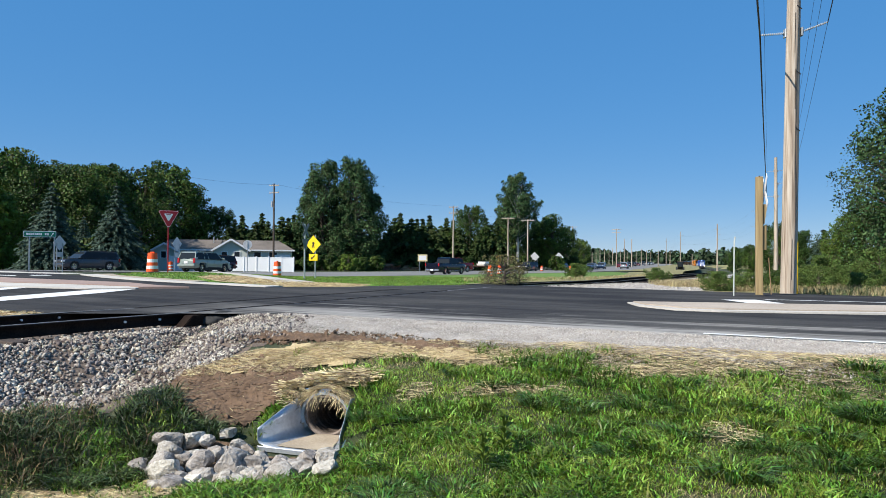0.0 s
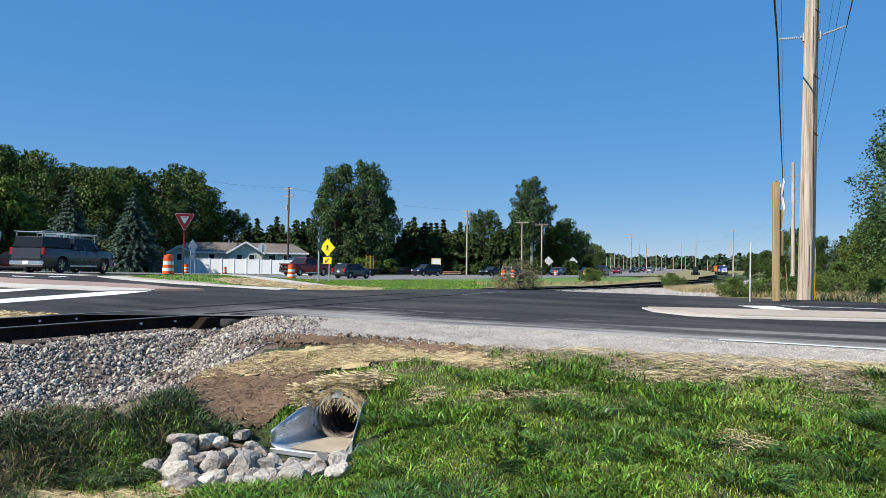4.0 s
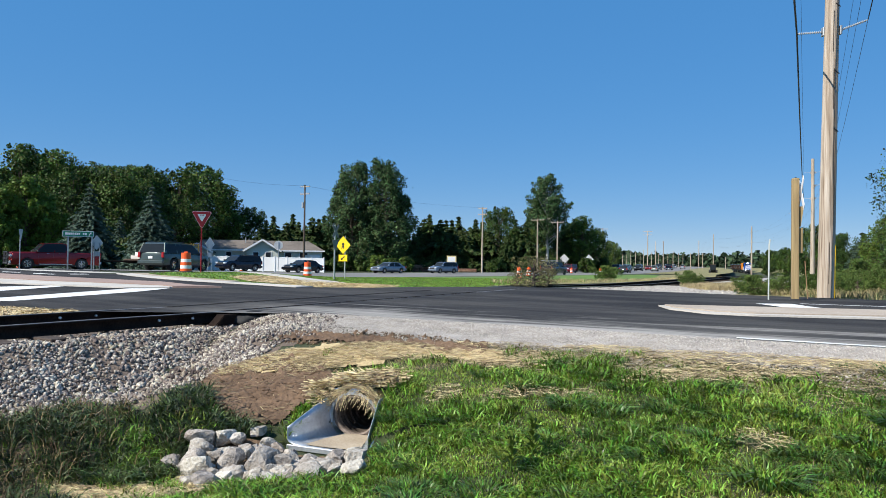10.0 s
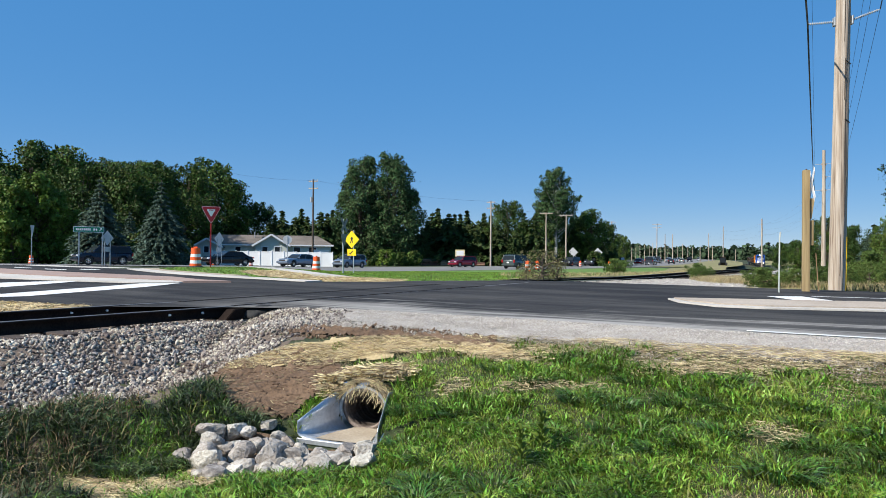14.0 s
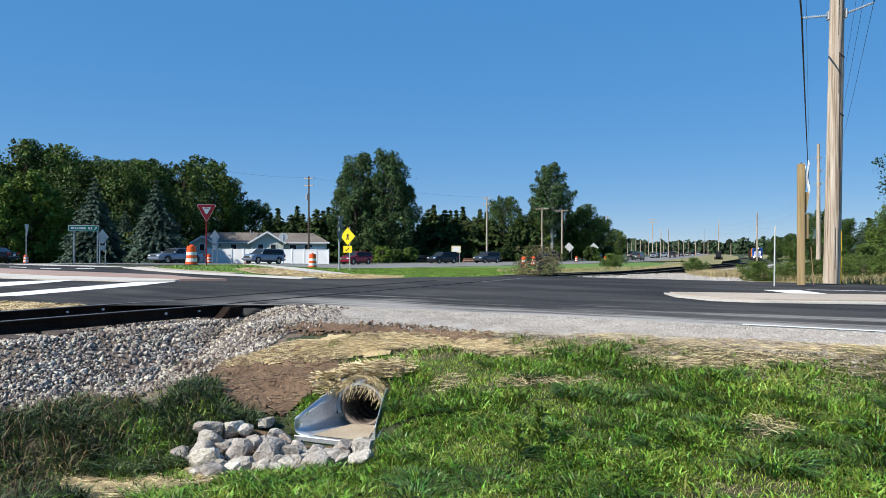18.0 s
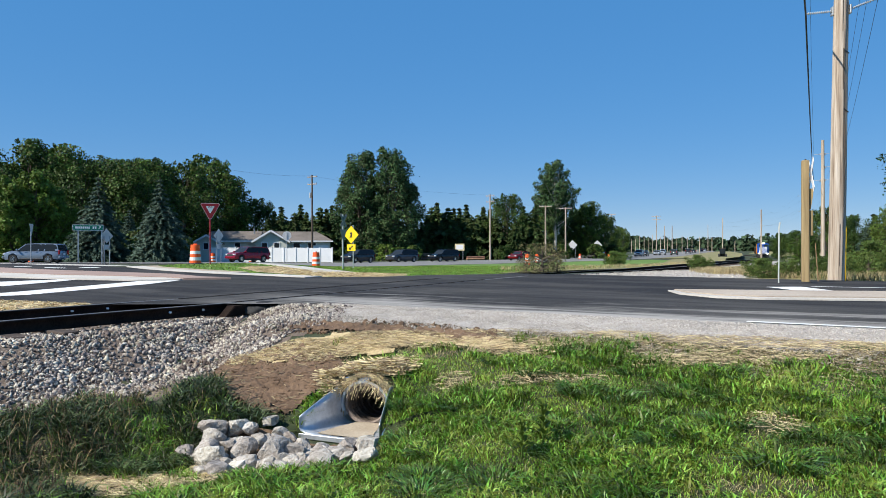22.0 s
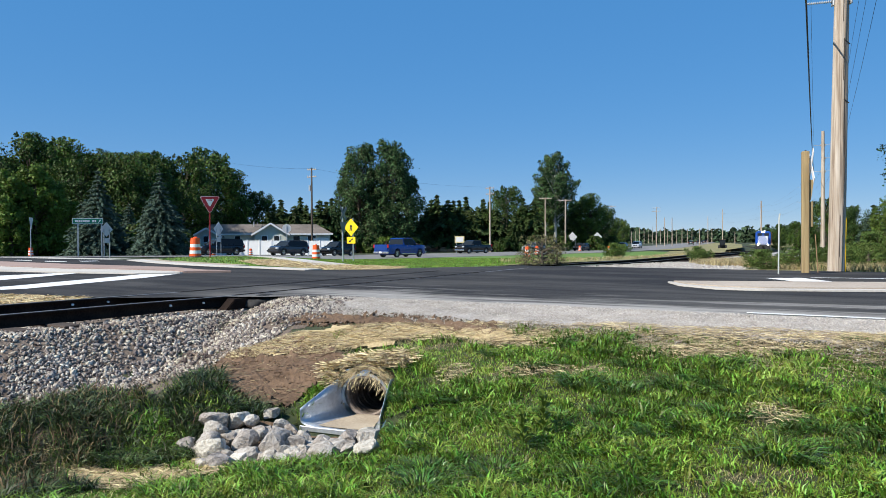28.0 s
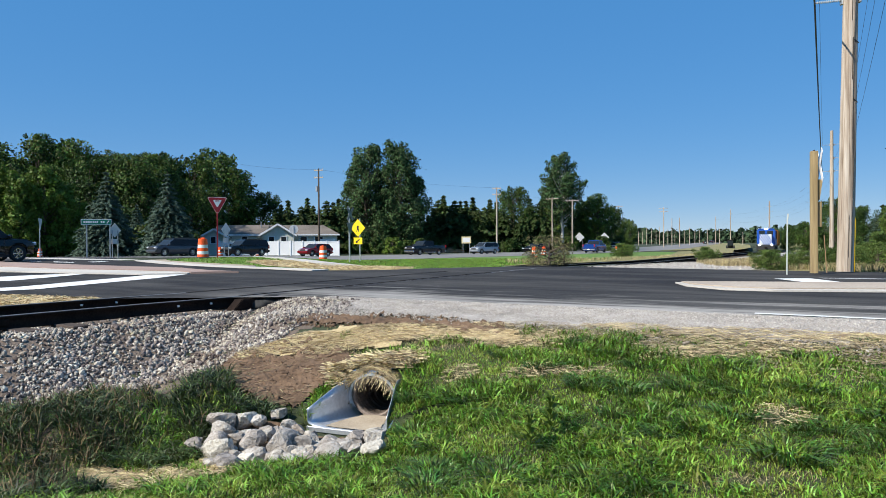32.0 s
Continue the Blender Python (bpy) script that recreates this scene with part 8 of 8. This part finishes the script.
LEFT_GOING = [
    (("station_wagon", "suv", "grey", "dark grey estate car with roof rails", "car"), dict(L=4.85, rails=True), [(0, 614.2), (0.3, 615.9), (0.6, 616.8), (1.5, 621.7)]),
    (("suv", "suv", "maroon", "dark maroon sport utility vehicle", "car"), {}, [(0.3, 605.5), (0.6, 606.9), (1, 608.9), (1.5, 610.1), (2, 612.7), (2.5, 614.2), (3, 616.1), (3.5, 618.0)]),
    (("pickup_truck", "pickup", "red", "red crew-cab pickup with a black grille guard, towing a trailer", "pickup truck"), dict(grille_guard=True, scale=1.10), [(0.5, 563.9), (1, 569.0), (1.5, 572.7), (2, 578.0), (2.5, 581.9), (3.5, 588.2), (6, 604.2), (6.5, 605.8), (7, 608.2), (7.5, 610.2), (8, 612.6), (8.5, 613.6), (9, 615.4), (9.5, 617.9), (10, 620.0), (10.5, 621.4), (11, 623.4), (11.5, 625.1), (12, 627.4)]),
    (("suv", "suv", "navy", "dark navy sport utility vehicle", "car"), {}, [(0, 538.9), (2, 553.8), (3.5, 565.2), (5.5, 578.8), (6, 582.6), (7, 588.8), (8, 594.7), (8.5, 597.3), (9, 599.7), (9.5, 601.8), (10, 603.6), (11, 606.4), (11.5, 607.4), (12, 609.1), (12.5, 610.8), (13, 612.1), (13.5, 614.3), (14, 616.8), (14.5, 619.9)]),
    (("sedan", "sedan", "black", "glossy black four-door sedan car", "car"), {}, [(0, 521.0), (3.5, 548.8), (5.5, 567.5), (6, 570.3), (8, 583.2), (9, 588.0), (10, 594.6), (10.5, 596.8), (11.5, 600.1), (12, 601.4), (12.5, 602.6), (13, 604.1), (13.5, 604.9), (14, 606.0), (14.5, 607.8), (16.5, 616.7), (17, 620.5), (17.5, 623.3)]),
    (("sedan", "sedan", "silver_blue", "silver-blue metallic four-door sedan", "car"), {}, [(6.5, 554.1), (7, 558.8), (7.5, 562.6), (9, 573.0), (10, 579.0), (11, 584.3), (12, 589.5), (13, 593.7), (14, 596.7), (16.5, 604.1), (17, 606.0), (17.5, 607.8), (18, 610.3), (18.5, 612.1), (19, 614.7), (19.5, 618.0), (20, 622.2), (20.5, 626.5)]),
    (("suv", "suv", "silver_blue", "silver-blue compact sport utility vehicle", "car"), dict(scale=0.97), [(8, 554.2), (9, 561.2), (10, 568.3), (11, 574.0), (13, 584.5), (14, 588.0), (16.5, 595.3), (17, 597.4), (17.5, 599.1), (18, 601.1), (18.5, 602.8), (19, 605.1), (19.5, 606.9), (20, 609.6), (20.5, 612.0), (21, 614.9), (21.5, 618.3), (22, 622.5), (22.5, 627.3)]),
    (("suv", "suv", "crimson", "deep red compact sport utility vehicle", "car"), dict(scale=0.97), [(12, 552.1), (13, 559.1), (14, 566.0), (16.5, 579.6), (17, 582.1), (18, 586.1), (19, 590.3), (20, 594.2), (21, 598.5), (21.5, 601.1), (22, 603.6), (22.5, 605.5), (23, 607.5), (23.5, 610.0), (24, 611.9), (25, 617.4), (25.5, 621.6)]),
    (("suv", "suv", "charcoal", "dark charcoal sport utility vehicle", "car"), {}, [(16.5, 559.7), (17, 563.8), (18, 569.4), (19, 575.1), (21, 583.4), (22, 586.4), (23, 590.3), (24, 592.8), (24.6, 594.6), (25, 595.7), (25.5, 597.1), (27.5, 605.3), (28.1, 607.1), (28.7, 610.6), (29, 611.8), (29.6, 614.3), (30.2, 617.6), (30.8, 620.9), (31.4, 624.2)]),
    (("suv", "suv", "grey", "mid-grey sport utility vehicle", "car"), dict(rails=True), [(17, 553.2), (18, 559.7), (19, 565.7), (21, 575.0), (22, 578.0), (23, 580.8), (24, 584.0), (25, 587.6), (27.5, 596.3), (28.4, 599.7), (29, 601.8), (29.6, 603.8), (30.2, 605.5), (30.8, 606.9), (31.4, 609.5), (32, 611.5)]),
    (("suv", "suv", "black", "black boxy sport utility vehicle with roof rails", "car"), dict(rails=True, scale=1.02), [(19, 552.7), (21, 565.3), (22, 569.9), (23, 573.3), (24, 576.1), (25, 578.7), (27.5, 588.2), (28.4, 591.7), (29, 593.8), (30.2, 598.6), (31.1, 601.8), (32, 604.8)]),
    (("hatchback", "hatch", "red", "bright red small hatchback car", "car"), dict(scale=0.97), [(20, 539.6), (22, 552.6), (23, 559.0), (24, 563.8), (25, 567.6), (27.5, 575.1), (28.5, 578.9), (29.5, 583.6), (31.1, 591.0), (32, 595.1)]),
    (("pickup_truck", "pickup", "charcoal", "dark crew-cab pickup truck", "pickup truck"), {}, [(25.5, 554.7), (27.5, 562.3), (29.5, 567.1), (30, 568.0), (31, 571.3), (32, 574.8)]),
    (("suv", "suv", "silver", "pale silver sport utility vehicle", "car"), {}, [(25, 511.8), (28, 548.6), (29, 552.8), (30, 557.4), (31, 560.6), (32, 562.6)]),
    (("sedan", "sedan", "black", "black sedan waiting behind the dry shrub", "car"), {}, [(28, 531.7), (30, 543.4), (32, 550.2)]),
    (("sedan", "sedan", "silver", "silver sedan far along the highway", "car"), {}, [(30, 522.0), (32, 531.0)]),
    (("suv", "suv", "white", "white sport utility vehicle far along the highway", "car"), {}, [(30, 506.0), (32, 515.0)]),
]
RIGHT_GOING = [
    (("pickup_truck", "pickup", "navy", "dark blue crew-cab pickup truck", "pickup truck"), {}, [(0.0, 99.4), (0.5, 105.4), (1.0, 111.7), (1.5, 118.3), (2.0, 126.1), (2.5, 132.9), (3.0, 140.1), (3.5, 147.2), (6.0, 188.7)]),
    (("suv", "suv", "champagne", "pale champagne sport utility vehicle with roof rails", "car"), dict(rails=True, scale=0.88), [(0.0, 64.4), (0.3, 67.5), (0.6, 70.4), (1.0, 75.5), (1.5, 81.4), (2.0, 87.5), (2.5, 93.1), (3.0, 99.7), (3.5, 106.2), (5.5, 132.6), (6.0, 142.0), (6.5, 150.5), (8.0, 173.5)]),
    (("hatchback", "hatch", "grey", "dark blue-grey five-door hatchback", "car"), dict(scale=0.95), [(0.6, 46.1), (1.0, 48.8), (1.5, 53.3), (2.0, 58.7), (2.5, 64.4), (3.0, 69.3), (3.5, 75.3), (5.5, 98.6), (6.0, 106.5), (6.5, 113.4), (7.5, 126.2), (9.0, 147.5)]),
    (("pickup_truck", "pickup", "grey", "grey work pickup with a bed cap and ladder rack", "pickup truck"), dict(topper=True, scale=0.95), [(3.5, 44.9), (5.5, 64.7), (6.0, 69.4), (6.5, 75.8), (7.0, 81.4), (7.5, 87.8), (8.0, 94.5), (8.5, 101.3), (9.0, 107.3), (10.0, 121.0), (10.5, 128.0), (11.0, 136.0), (13.0, 165.9)]),
    (("suv", "suv", "green_grey", "grey-green sport utility vehicle with roof rails", "car"), dict(rails=True, L=4.75, scale=1.06), [(9.0, 47.1), (9.5, 51.9), (10.0, 58.1), (10.5, 64.0), (11.0, 69.9), (12.0, 82.5), (12.5, 88.6), (13.0, 95.0), (13.5, 101.1), (14.0, 107.4), (16.5, 143.4), (19.0, 188.2)]),
    (("pickup_truck", "pickup", "bright_blue", "shiny blue crew-cab pickup with a chrome rear bumper", "pickup truck"), {}, [(23.5, 43.2), (24.0, 46.7), (24.3, 49.0), (24.6, 51.6), (25.0, 55.2), (25.5, 60.1), (27.5, 79.7), (28.0, 84.8), (28.5, 90.1), (29.0, 95.1), (29.5, 100.0), (30.0, 105.2), (32.0, 131.1)]),
    (("suv", "suv", "black", "black sport utility vehicle entering the junction", "car"), {}, [(31.5, 40.0), (32.0, 42.7)]),
    (("suv", "suv", "silver", "silver sport utility vehicle far along the highway", "car"), {}, [(0.0, 205.4), (3.0, 223.1)]),
]


def near_times(way, path):
    """The seconds in which the thing is ahead of the camera and less than 140 m off."""
    t = [q for q, s in way if np.hypot(*path.at(s)[0]) < 140 and abs(path.at(s)[0][0]) < 0.75 * path.at(s)[0][1]]
    return (max(0.0, min(t) - 0.5), min(32.0, max(t) + 0.5)) if t else None


FLEET = [(vehicle(*a, **k), LPATH, spread(s, 9.0, 7.0)) for a, k, s in LEFT_GOING] + [(vehicle(*a, **k), RPATH, spread(s, 7.0, 15.0)) for a, k, s in RIGHT_GOING]
FLEET.append((trailer(), LPATH, [(t, s - 9.3) for t, s in FLEET[2][2]]))
LOCO_Y = [(0, 342), (9, 280), (17, 224), (24, 171), (32, 119)]
loco_s = [(t, float(np.interp(np.interp(t, [q[0] for q in LOCO_Y], [q[1] for q in LOCO_Y]), RAIL.p[:, 1], RAIL.s))) for t in np.arange(0, 32.01, 1.0)]
TRAIN = [(locomotive(), 8.5)] + [(boxcar("car_orange", "orange freight car behind the locomotive"), 26.0), (boxcar("car_brown", "dark brown gondola car in the train", "gondola"), 42.4), (boxcar("car_brown", "dark brown gondola car in the train", "gondola"), 58.8), (boxcar("car_brown", "dark brown gondola car in the train", "gondola"), 75.2)]


def motions():
    for ob, path, way in FLEET:
        walk(ob, [(t, on_road(path, s)) for t, s in way])
        near = near_times(way, path)
        if near:
            turn_wheels(ob, way, near)
    for ob, back in TRAIN:
        rows = []
        for t, s in loco_s:
            (x, y), a = RAIL.at(s + back)
            rows.append((float(t), pose(x, y, rail_z(x, y) + 0.003, 0, 0, math.degrees(a) + 180)))
        walk(ob, rows)
        turn_wheels(ob, [(t, -s) for t, s in loco_s], (0.0, 32.0))


motions()
